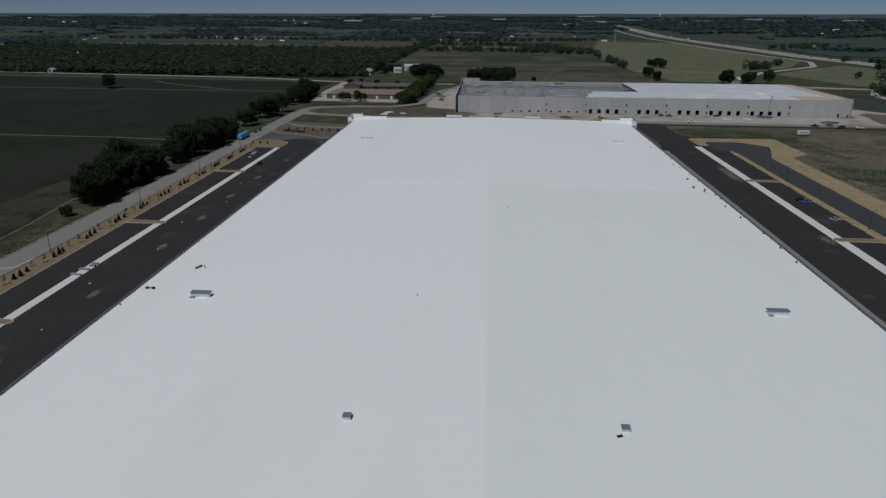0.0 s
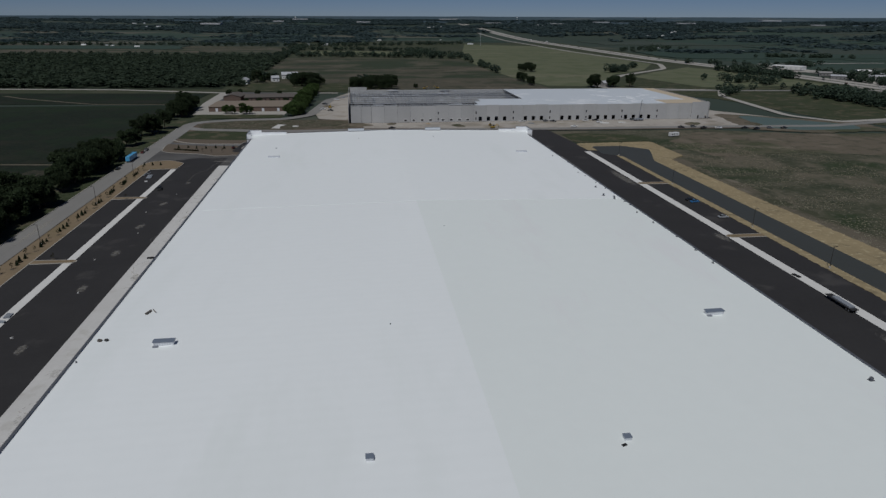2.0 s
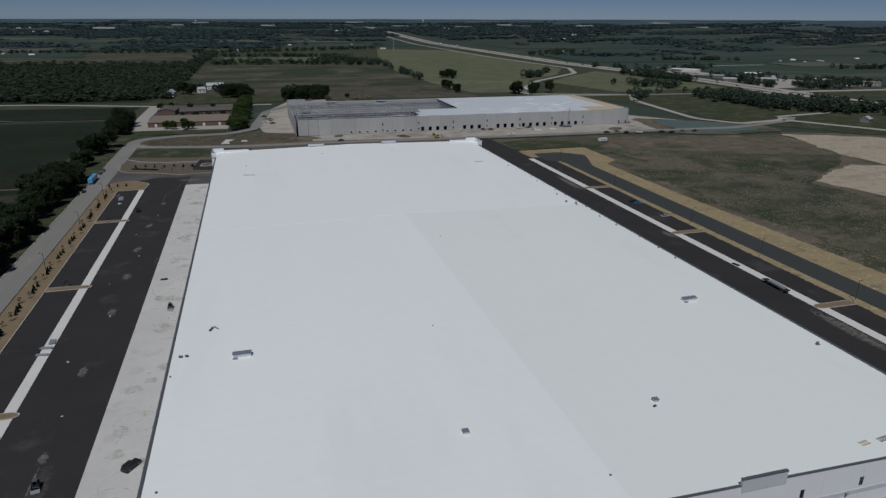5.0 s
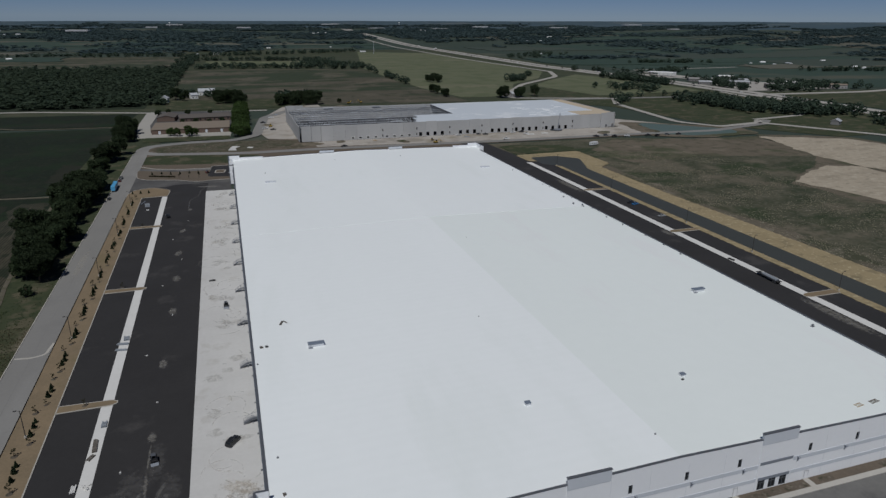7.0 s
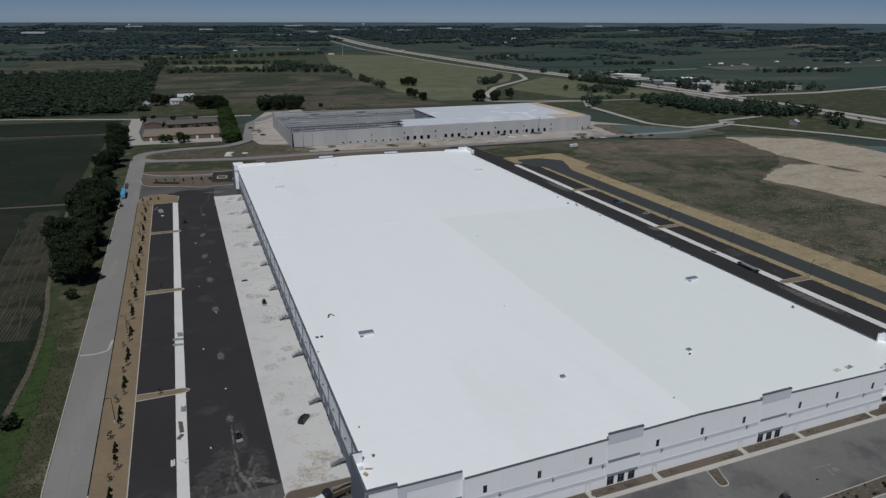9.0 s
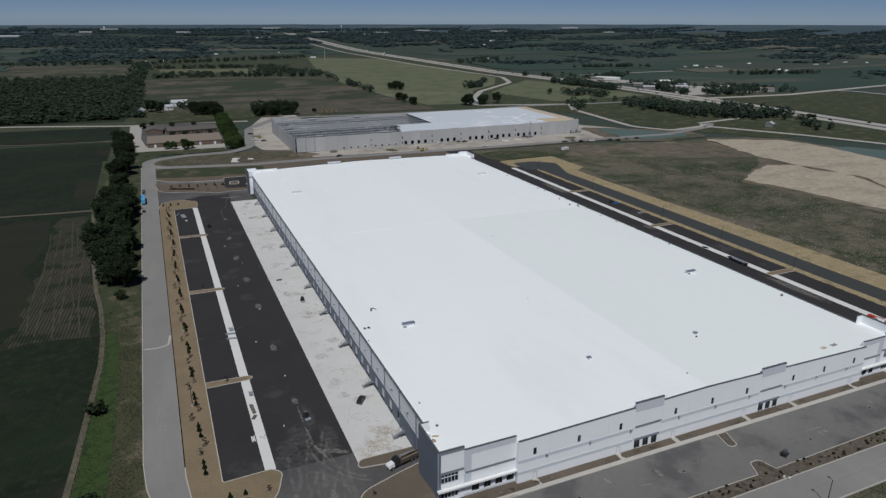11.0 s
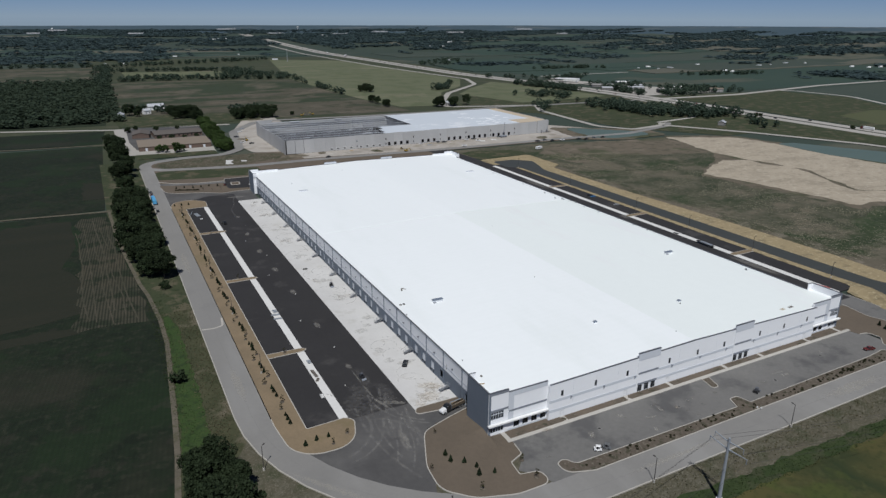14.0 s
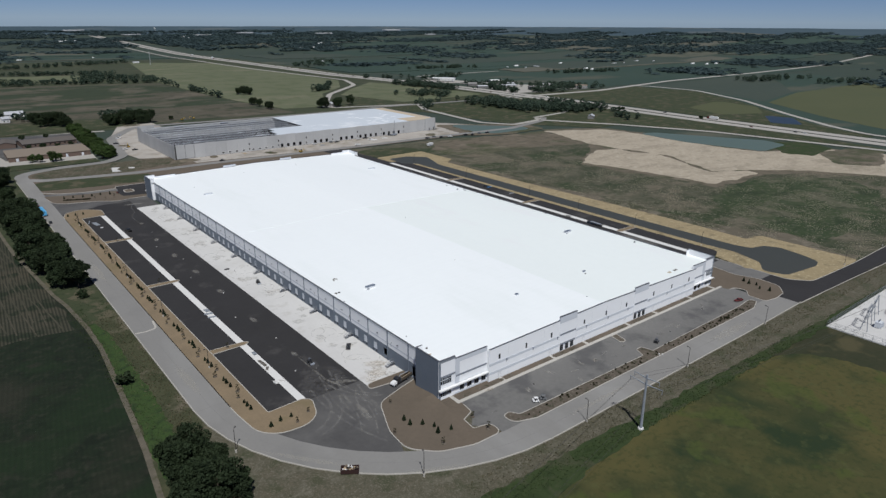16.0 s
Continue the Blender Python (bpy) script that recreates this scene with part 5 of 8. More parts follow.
        part("bar", boxes((a, g[0], 13.0, b, g[1], 13.75)), M_BAR, tower, "grey painted top bar")
        part("bar", boxes((strip[1] if side == 0 else a, g[0], 7.7, b if side == 0 else strip[0], g[1], 8.3)), M_BAR, tower, "grey painted bar over the glazing")
        part("bar", boxes((strip[0], g[0], 0.0, strip[1], g[1], 13.0)), M_SLATE, tower, "slate grey corner edge")
        for z0, z1 in ((0.9, 3.3), (5.1, 7.6)):
            q = front(-set_in - 0.2, -set_in - 0.16)
            w = part("window", boxes((gl[0], q[0], z0, gl[1], q[1], z1)), M_GLASS, tower, "tinted corner glazing")
            fr = front(-set_in - 0.16, -set_in - 0.02)
            step = (gl[1] - gl[0] - 0.1) / 5
            rows = [(gl[0] + k * step, fr[0], z0, gl[0] + k * step + 0.1, fr[1], z1) for k in range(6)]
            rows += [(gl[0], fr[0], z0 + k * (z1 - z0 - 0.1) / 3, gl[1], fr[1], z0 + k * (z1 - z0 - 0.1) / 3 + 0.1) for k in range(4) if k != 1]
            part("window_frame", boxes(*rows), M_BAND, w)
        c0, c1 = X(-1.0, MAIN0 - 0.05 if side == 0 else WX0 + WX1 - MAIN1 - 0.05)
        g = front(-set_in + 0.09, -0.05)
        can = part("canopy", boxes((c0, g[0], 3.6, c1, g[1], 3.92)), M_WHITE, tower, "white flat entrance canopy")
        g = front(-0.2, 0.02)
        part("fascia", boxes((c0 - 0.05, g[0], 3.56, c1, g[1], 3.98)), M_WHITE, can)
        # side, inner and return walls of the corner block, with its own roof
        sx = (WX0, WX0 + 0.35) if side == 0 else (WX1 - 0.35, WX1)
        ya, yb = ((y + set_in + 0.35, DY0) if out < 0 else (DY1, y - set_in - 0.35))
        flank = part("corner_wall", boxes((sx[0], ya, 0.0, sx[1], yb, 13.75)), M_SLATE if side == 0 else M_WALL_WHITE, warehouse, "slate grey corner side wall" if side == 0 else "white corner side wall")
        part("coping", boxes((sx[0] - 0.06, ya, 13.75, sx[1] + 0.06, yb, 13.87)), M_COPING, flank)
        g = front(-set_in - 0.41, -set_in + 0.12)
        part("coping", boxes((a - 0.06, g[0], 13.75, b, g[1], 13.88)), M_COPING, tower)
        ry = (DY0 - 0.25, DY0) if out < 0 else (DY1, DY1 + 0.25)
        rx = (sx[1], sx[1] + 2.2) if side == 0 else (sx[0] - 2.2, sx[0])
        stub = part("return_wall", boxes((rx[0], ry[0], 0, rx[1], ry[1], 13.75)), M_WALL_WHITE, warehouse)
        part("coping", boxes((rx[0], ry[0] - 0.05, 13.75, rx[1] + 0.05, ry[1] + 0.05, 13.86)), M_COPING, stub)
        if side == 0:
            part("parapet_lining", boxes((sx[1], ya, EAVE - 0.6, sx[1] + 0.03, yb - 0.25 if out < 0 else yb, 13.74)), M_WALL_WHITE, flank, "white inner face of the parapet")
        part("corner_roof", boxes((sx[1] + 0.03, ya, EAVE - 0.5, DX0 + 0.2, yb, EAVE)) if side == 0 else boxes((DX1 - 0.2, ya, EAVE - 0.5, sx[0], yb, EAVE)), M_ROOF, warehouse)
        # the middle's return towards the wing
        g = front(-back - 0.3, -0.35)
        xr = (MAIN0, MAIN0 + 0.3) if side == 0 else (MAIN1 - 0.3, MAIN1)
        part("return_wall", boxes((xr[0], g[0], 0, xr[1], g[1], 11.2)), M_WALL_WHITE, warehouse)


facade(YS, -1)
facade(YN, 1)

# walkway and planting beds along the front, parted by short paths to the doors
fixed(slab("walkway", [(3.2, -5.3), (3.2, -4.0), (156.5, -4.0), (156.5, -5.3)], 0.16, M_WALK, "pale concrete walkway along the facade", "pavement", thick=0.4))
paths = [4.0, *SIDE_DOORS, 151.8]
cuts = sorted([-0.2, MAIN0, MAIN1, 155.0] + paths)
for a, b in zip(cuts, cuts[1:]):
    top = YS + 1.1 if b <= MAIN0 or a >= MAIN1 else YS - 0.03
    a1, b1 = a + (0.7 if a in paths else 0), b - (0.7 if b in paths else 0)
    fixed(slab("planting_bed", [(a1, -4.0), (b1, -4.0), (b1, top), (a1, top)], 0.124, M_SOIL, "bare brown soil bed at the foot of the wall", "planting bed", thick=0.3))
    if b in paths:
        fixed(slab("walkway", [(b - 0.68, -4.02), (b + 0.68, -4.02), (b + 0.68, top), (b - 0.68, top)], 0.15, M_WALK, "short pale concrete path to a side door", "pavement", thick=0.3))
for k, x in enumerate((8.7, 15.5, 21.5, 27.0, 45.0, 51.5, 59.0, 69.0, 87.5, 94.5, 99.0, 105.2, 113.2, 130.5, 137.0, 147.0)):
    w = 1.9 + 0.5 * (k % 3)
    fixed(slab("mulch_patch", [(x - w, -3.7, 0.8), (x + w, -3.8, 0.8), (x + w, -2.3, 0.6), (x - w, -2.2, 0.6)], 0.16, M_MULCH, "dark patch of fresh mulch", "mulch", thick=0.2, ragged=0.15))


bm = bmesh.new()
bmesh.ops.create_grid(bm, x_segments=24, y_segments=28, size=1.0)
for v in bm.verts:
    x, y = -5.2 + 5.6 * v.co.x, 3.2 + 9.0 * v.co.y
    fall = max(0.0, 1 - abs(y - 2.5) / 9.0) * max(0.0, 1 - max(0.0, -0.7 - x) / 8.5) * max(0.0, 1 - max(0.0, x + 0.5) / 0.9)
    v.co = (x, y, 0.06 + 1.15 * fall ** 1.2 + 0.05 * noise.noise(Vector((x * 0.8, y * 0.8, 1))))
tagged(fixed(link("earth_bank", bm, M_DIRT)), "brown soil banked against the slate corner wall", "bank", kind="structure")


def dock_stair():
    st = thing("dock_stair", "galvanised steel dock stair with handrails", "stairs", "dock stairs along the loading wall")
    part("landing", boxes((-1.4, -0.6, 1.1, 0.0, 0.6, 1.2)), M_STEEL, st)
    step = None
    for k in range(6):
        bm = boxes((-1.66 - 0.28, -0.55, -0.03, -1.4, 0.55, 0.03))
        if step is None:
            ob = part("step", bm, M_STEEL, st)
            step = ob.data
            ob.matrix_basis = pose(-k * 0.3, 0, 1.02 - k * 0.18)
        else:
            bm.free()
            piece("step", step, st, pose(-k * 0.3, 0, 1.02 - k * 0.18))
    for y in (-0.6, 0.6):
        part("handrail", rods([((0, y, 2.2), (-1.4, y, 2.2), 0.05), ((-1.4, y, 2.2), (-3.4, y, 1.0), 0.05)], 6), M_STEEL, st)
        part("middle_rail", rods([((0, y, 1.7), (-1.4, y, 1.7), 0.04), ((-1.4, y, 1.7), (-3.4, y, 0.5), 0.04)], 6), M_STEEL, st)
        for x, z in ((-1.4, 2.2), (-2.4, 1.6), (-3.4, 1.0)):
            part("post", rods([((x, y, z), (x, y, 0.0), 0.05)], 6), M_STEEL, st)
    return st


stair = fixed(dock_stair())
stair.matrix_basis = pose(DX0, STAIRS[0], 0.012)
for y in STAIRS[1:]:
    fixed(copy_thing(stair, pose(DX0, y, 0.012)))

# ---- the second warehouse, under construction ----
BX0, BX1, BY0, BY1, BZ = 52.0, 330.0, 421.5, 530.0, 11.7
second = fixed(thing("unfinished_warehouse", "unfinished grey concrete warehouse with bare joists and part-laid roof", "warehouse"))
# The floor's near-black colour carries the shade inside the open frame.
part("floor_slab", boxes((BX0, BY0, -0.05, BX1, BY1, 0.06)), M_SUBGRADE, second, "bare subgrade darkened for the shade under the joists")
# openings of the front wall: slits, loading doors and, in the west, low doors with pale surrounds
FRONT_SLITS = [116.9 + 27.95 * k for k in range(7)]
LOADING = [s + d for k, s in enumerate(FRONT_SLITS[1:]) for d in (3.2, 9.3, 15.3, 21.5) if not (d < 4 and k in (1, 2)) and s + d < 284]
LOW = [93.0, 99.0, 105.1, 111.3, 120.3, 126.5, 132.6, 138.7]
width = 27.95 / 3
k, x = 0, FRONT_SLITS[0] - 1.7 - 5 * width
while x < 312:
    x1 = min(x + width, 312)
    holes = [(c - 0.45 - x, c + 0.45 - x, 5.6, 7.4) for c in FRONT_SLITS if x < c < x1] + [(c - 0.4 - x, c + 0.4 - x, 1.2, 3.0) for c in FRONT_SLITS if x < c < x1]
    holes += [(c - 1.25 - x, c + 1.25 - x, 0.5, 3.5) for c in LOADING if x + 1 < c < x1 - 1]
    slab_of = part("tilt_up_panel", holed("y", 0.0, 0.04, x1 - x - 0.04, 0.0, BZ + (0.25 if k % 4 == 1 else 0.0), 0.3, holes), M_TILT, second, "raw concrete tilt-up panel")
    slab_of.matrix_basis = pose(x, BY0, 0)
    for c in LOW:
        if x <= c < x1:
            part("door_surround", boxes((c - x - 1.25, -0.06, 1.0, c - x - 1.0, -0.004, 2.5), (c - x + 1.0, -0.06, 1.0, c - x + 1.25, -0.004, 2.5), (c - x - 1.0, -0.06, 2.2, c - x + 1.0, -0.004, 2.5)), M_WHITE, slab_of)
            # No hole is cut: a dark board on the wall imitates the opening's shade.
            part("opening", boxes((c - x - 1.0, -0.035, 1.0, c - x + 1.0, -0.004, 2.2)), M_DARK, slab_of, "low opening drawn as a flat dark board for its shaded inside")
    x, k = x1, k + 1
protos = {}


def panel(kind, m):
    """One wall panel, its openings by kind."""
    if kind not in protos:
        w, high, holes = {"blank": (7.35, BZ, []), "tall": (7.35, 14.2, []), "door": (7.35, BZ + 1.0, [(5.2, 6.5, 0.1, 2.8)])}[kind]
        ob = part("tilt_up_panel", holed("y", 0.0, 0.04, w - 0.04, 0.0, high, 0.3, holes), M_TILT, second, "raw concrete tilt-up panel")
        protos[kind] = ob.data
        ob.matrix_basis = m
        return ob
    return piece("tilt_up_panel", protos[kind], second, m)


panel("blank", pose(53.8, BY0 + 1.2, 0))
panel("blank", pose(61.2, BY0 + 0.6, 0))
for k in range(15):
    y = BY0 + k * 7.3
    panel("tall" if k > 12 else "blank", pose(BX0 + 0.3, y, 0, 0, 0, 90))
    if k > 1:
        panel("blank", pose(BX1 + 0.3, y, 0, 0, 0, 90))
for k in range(37):
    panel("tall" if k < 2 else "blank", pose(BX0 + 1 + k * 7.35, BY1, 0))
panel("door", pose(311.5, BY0 - 1.2, 0))
panel("door", pose(319.2, BY0 + 1.4, 0))
panel("blank", pose(327.0, BY0 + 1.0, 0, 0, 0, 70))
# roof over the eastern part, ragged at its west edge
part("roof_membrane", boxes((148, BY0 + 0.4, BZ - 0.5, 189, 446, BZ - 0.1), (153, 446, BZ - 0.5, 189, 460, BZ - 0.1), (145, BY0 + 0.4, BZ - 0.5, 148, 430, BZ - 0.1)), M_ROOF_SECOND, second, "pale part-laid roof")
part("roof_membrane", boxes((189, BY0 + 0.4, BZ - 0.5, 292, BY1 - 0.4, BZ - 0.1), (292, 446, BZ - 0.5, 318, BY1 - 0.4, BZ - 0.1)), M_ROOF_SECOND, second, "pale part-laid roof")
part("roof_underlay", boxes((292, BY0 + 3, BZ - 0.55, 328, 446, BZ - 0.14), (318, 446, BZ - 0.55, 329, BY1 - 0.4, BZ - 0.14)), M_INSUL, second, "tan roof boards not yet covered")
part("roof_deck", boxes((156, 460, BZ - 0.9, 189, 464, BZ - 0.5)), M_STEEL_GREY, second)
lay = random.Random(17)
for k in range(34):
    x, y = lay.uniform(246, 300), lay.uniform(447, 486) if lay.random() < 0.7 else lay.uniform(426, 446)
    if x > 290 and y < 446:
        continue
    part("roof_sheet", boxes((x, y, BZ - 0.098, x + lay.uniform(2, 7), y + lay.uniform(0.9, 2.4), BZ - 0.06 + 0.002 * k)), M_WALL_WHITE, second, "loose white sheet of roof membrane")
# steel frame over the open western part
ob = None
for i in range(9):
    for j in range(7):
        m = pose(57 + i * 15.6, BY0 + 8 + j * 16, 0.06)
        if ob is None:
            ob = part("column", boxes((-0.2, -0.2, 0, 0.2, 0.2, BZ - 1.4)), M_STEEL_GREY, second)
            ob.matrix_basis = m
        else:
            piece("column", ob.data, second, m)
for j in range(9):
    y = BY0 + 9 + j * 12.2
    end = 188 if y > 460 else 146
    bm = boxes((53.5, -0.2, BZ - 0.56, end, 0.2, BZ - 0.36), (53.5, -0.15, BZ - 2.2, end, 0.15, BZ - 2.05))
    for k in range(int((end - 54) / 2)):
        x = 54 + k * 2
        rod(bm, (x, 0, BZ - 2.1), (x + 1, 0, BZ - 0.6), 0.06, n=4)
        rod(bm, (x + 1, 0, BZ - 0.6), (x + 2, 0, BZ - 2.1), 0.06, n=4)
    part("joist_girder", bm, M_JOIST, second).matrix_basis = pose(0, y, 0)
joist = {}
for i in range(45):
    x = 54.6 + i * 2.97
    if 128 < x < 141 and i % 3:
        continue
    kind = x > 146
    y0, top = (462 if kind else BY0 + 0.6), BY1 - 0.6
    if kind not in joist:
        bm = boxes((-0.07, y0, BZ - 0.6, 0.07, top, BZ - 0.5), (-0.05, y0 + 1, BZ - 1.55, 0.05, top - 1, BZ - 1.47))
        for q in range(int((top - y0 - 2) / 3)):
            y = y0 + 1 + q * 3
            rod(bm, (0, y, BZ - 1.5), (0, y + 1.5, BZ - 0.6), 0.03, n=3)
            rod(bm, (0, y + 1.5, BZ - 0.6), (0, y + 3, BZ - 1.5), 0.03, n=3)
        ob = part("roof_joist", bm, M_JOIST_DARK, second)
        joist[kind] = ob.data
        ob.matrix_basis = pose(x, 0, 0)
    else:
        piece("roof_joist", joist[kind], second, pose(x, 0, 0))
# decking waiting on the joists
for k in range(26):
    x, y = lay.uniform(56, 140), BY0 + 9 + 12.2 * lay.randrange(0, 9) + lay.uniform(-4, 4)
    part("steel_deck", boxes((x, y, BZ - 0.5, x + lay.uniform(3, 9), y + lay.uniform(0.5, 1.1), BZ - 0.3 + 0.2 * (k % 2))), M_JOIST if k % 3 else M_BAND, second, "grey steel roof decking laid on the joists")

# ---- trees ----


def broadleaf(seed, height, radius, leaves=5600, leaf=0.27, mat=None, label="large dark green broadleaf tree in full leaf", name="tree"):
    rng = np.random.default_rng(seed)
    t = thing(name, label, "tree")
    base = height * 0.16
    limbs = [((0, 0, -0.5), (0.15, 0.1, base + 1.0), 0.42, 0.32), ((0.15, 0.1, base + 1.0), (-0.1, 0.2, height * 0.7), 0.32, 0.1)]
    for i in range(7):
        a = i * 2.4 + rng.uniform(-0.3, 0.3)
        z = base + 0.6 + i * height * 0.06
        limbs.append(((0.1, 0.1, z), (math.cos(a) * radius * 0.6, math.sin(a) * radius * 0.6, z + height * 0.22), 0.17, 0.05))
    part("trunk", rods(limbs, 6), M_BARK, t)
    lobes = 26
    p = crown_points(rng, height, radius, base, lobes, leaves // lobes)
    v, f = leaf_quads(rng, p, leaf)
    raw("crown", v, f, mat or M_LEAF, t)
    return t


def conifer(seed, height=2.0):
    rng = np.random.default_rng(seed)
    t = thing("young_spruce", "small young dark green spruce in a planting bed", "tree", "young spruces in the planting beds")
    part("trunk", rods([((0, 0, -0.1), (0, 0, height * 0.9), 0.06, 0.02)], 5), M_BARK, t)
    n = 260
    k = rng.uniform(0, 1, n) ** 0.7
    a = rng.uniform(0, math.tau, n)
    z = 0.1 + (1 - k) * (height - 0.1)
    r = k * height * 0.36 * rng.uniform(0.6, 1.0, n)
    v, f = leaf_quads(rng, np.stack([np.cos(a) * r, np.sin(a) * r, z], 1), 0.13)
    raw("crown", v, f, M_CONIFER, t)
    return t


def sapling(seed, height=2.6):
    rng = np.random.default_rng(seed)
    t = thing("sapling", "thin young broadleaf sapling with a mulch ring", "tree", "saplings in the planting beds")
    part("trunk", rods([((0, 0, -0.1), (0.03, 0.02, height * 0.85), 0.05, 0.02), ((0, 0, height * 0.4), (0.3, 0.1, height * 0.8), 0.03, 0.01), ((0, 0, height * 0.5), (-0.25, -0.15, height * 0.85), 0.03, 0.01)], 5), M_BARK, t)
    p = crown_points(rng, height, height * 0.26, height * 0.35, 8, 22)
    v, f = leaf_quads(rng, p, 0.1)
    raw("crown", v, f, M_WEED_OLIVE, t)
    bm = bmesh.new()
    bmesh.ops.create_cone(bm, cap_ends=True, segments=14, radius1=0.9, radius2=0.7, depth=0.12, matrix=Matrix.Translation((0, 0, 0.06)))
    part("mulch_ring", bm, M_MULCH, t)
    return t


def shrub(seed, size=0.6):
    rng = np.random.default_rng(seed)
    t = thing("shrub", "small low shrub in a mulched bed", "shrub", "shrubs in the mulched beds")
    part("stem", rods([((0, 0, -0.05), (0, 0, size * 0.6), 0.04, 0.02)], 5), M_BARK, t)
    p = crown_points(rng, size, size * 0.7, 0.05, 6, 22)
    v, f = leaf_quads(rng, p, 0.1)
    raw("crown", v, f, M_WEED_OLIVE, t)
    return t


def scatter(protos, places, seed, lo=0.85, hi=1.2):
    """Copies of the prototypes at the places (x, y, z); the first of each prototype is moved, not copied."""
    rng = random.Random(seed)
    used = set()
    for i, (x, y, z) in enumerate(places):
        p = protos[i % len(protos)]
        s = rng.uniform(lo, hi)
        m = pose(x, y, z, 0, 0, rng.uniform(0, 360)) @ Matrix.Diagonal((s, s, s * rng.uniform(0.92, 1.1), 1))
        if p.name in used:
            copy_thing(p, m)
        else:
            used.add(p.name)
            p["placed"] = 1
            first[p.name] = m
    for p in protos:
        if p.name in first:
            p.matrix_basis = first[p.name]
            del first[p.name], p["placed"]


first = {}
big_trees = [broadleaf(11 + i, h, r) for i, (h, r) in enumerate(((13, 6.2), (15, 6.8), (11, 5.6), (12, 5.2)))]
rng = random.Random(5)
places = []
for x0, x1, y0, y1, gap in ((-78.5, -67, 167, 214, 4.6), (-78, -69, 216, 244, 8.0), (-78.5, -66.5, 250, 306, 5.0), (-76, -69, 322, 360, 13), (-75.5, -68, 370, 402, 5.5), (-77.5, -67.5, 434, 498, 5.5)):
    for row_y in np.arange(y0, y1, gap):
        for col_x in np.arange(x0, x1, gap):
            x, y = col_x + rng.uniform(-0.4, 0.4) * gap, row_y + rng.uniform(-0.4, 0.4) * gap
            inset = 3.0 * noise.noise(Vector((x * 0.1, y * 0.07, 2)))
            if x0 + inset < x < x1 - inset and rng.random() < 0.86:
                places.append((x, y, -0.2))
places += [(-71, 15, -0.2), (-75, 7, -0.2), (-68.5, 3, -0.2), (-75, 17, -0.2), (-71, -4, -0.2), (-77, -2, -0.2), (-67, 9, -0.2), (-73.5, 1, -0.2), (-69, -9, -0.2), (-66, -3, -0.2), (-74, 12, -0.2), (-70, 9, -0.2), (-268, 515, -0.3), (-274, 520, -0.3)]
places += [(rng.uniform(54, 98), rng.uniform(624, 662), -0.2) for k in range(30)]
places += [(rng.uniform(-12, 24), rng.uniform(642, 700), -0.2) for k in range(26)] + [(-44, 690, -0.2), (-40, 716, -0.2), (-52, 700, -0.2)]
places += [(rng.uniform(312, 362), rng.uniform(636, 654), -0.2) for k in range(10)]
places += [(291 + 8 * math.cos(k), 846 + 14 * math.sin(k), -0.2) for k in range(7)]
places += [(252 + rng.uniform(-2, 3), y + rng.uniform(-3, 3), -0.2) for y in (664, 672, 700, 720, 727)]
scatter(big_trees, places, 3, 0.62, 1.05)
hedge_trees = [broadleaf(31 + i, 9, 4.2, 1600, 0.36, M_LEAF_LIGHT, "mid green broadleaf tree in a dense row") for i in range(2)]
scatter(hedge_trees, [(-42, 463, -0.1), (-37, 461, -0.1), (-28, 459, -0.1), (-24, 460, -0.1)] + [(10 + rng.uniform(-4.5, 5) + 0.06 * k, 449 + k * 1.9, -0.1) for k in range(86)], 4, 0.7, 0.95)
low = [broadleaf(41 + i, 3.6, 2.4, 700, 0.28, M_LEAF, "low dense dark green roadside bush", "bush") for i in range(2)]
scatter(low, [(-73.5, 70, -0.6), (-69, 152, -0.2), (-68, 178, -0.2),
              (120, 640, -0.2), (640, 300, -0.1), (632, 410, -0.1), (626, 412, -0.1)], 6)

spruces = [conifer(51 + i, h) for i, h in enumerate((1.6, 1.85, 1.45))]
rng = random.Random(8)
places, soft_places = [], []
y = 31.0
while y < 268:
    for k in range(3):
        places.append((-47.8 + rng.uniform(-0.35, 0.35), y + k * 2.6 + rng.uniform(-0.4, 0.4), 0.12))
    for k in range(2):
        soft_places.append((-49.0 + rng.uniform(-0.5, 0.6) + 1.6 * (k % 2), y + 9.2 + k * 3.3 + rng.uniform(-0.5, 0.5), 0.12))
    y += 16.4
places += [(-47 + k * 3.4, 19.5 + 1.2 * math.sin(k), 0.12) for k in range(3)] + [(-50 + k * 4, 284, 0.12) for k in range(3)]
places += [(-15, -1, 0.12), (-15, -4, 0.12), (-12, -6, 0.12), (-10, -9, 0.12), (-11, -12, 0.12), (-7, -13, 0.12)]
places += [(171, -6, 0.12), (170, -9, 0.12), (171, -12, 0.12), (168, -15, 0.12), (169, -19, 0.12)]
places += [(-44 + k * 5.2, 328 - k * 0.6 + 1.2 * math.sin(2 * k), 0.12) for k in range(6)]
scatter(spruces, places, 7, 0.9, 1.15)
saplings = [sapling(61 + i, h) for i, h in enumerate((2.8, 3.2))]
soft_places += [(-13, -17, 0.12), (-21, -5, 0.12), (-13, 9, 0.12), (1.5, -19.5, 0.12), (160, 6, 0.12), (-40, 17, 0.12), (-35, 20, 0.12), (-38.5, 73.5, 0.14), (-39, 150, 0.14), (-39, 220.5, 0.14)]
soft_places += [(-34 + k * 5.5, 316 + (k % 2) * 2 - k, 0.12) for k in range(4)] + [(2, -12, 0.12)]
scatter(saplings, soft_places, 9, 0.55, 0.85)
shrubs = [shrub(71, 0.42), shrub(72, 0.5)]
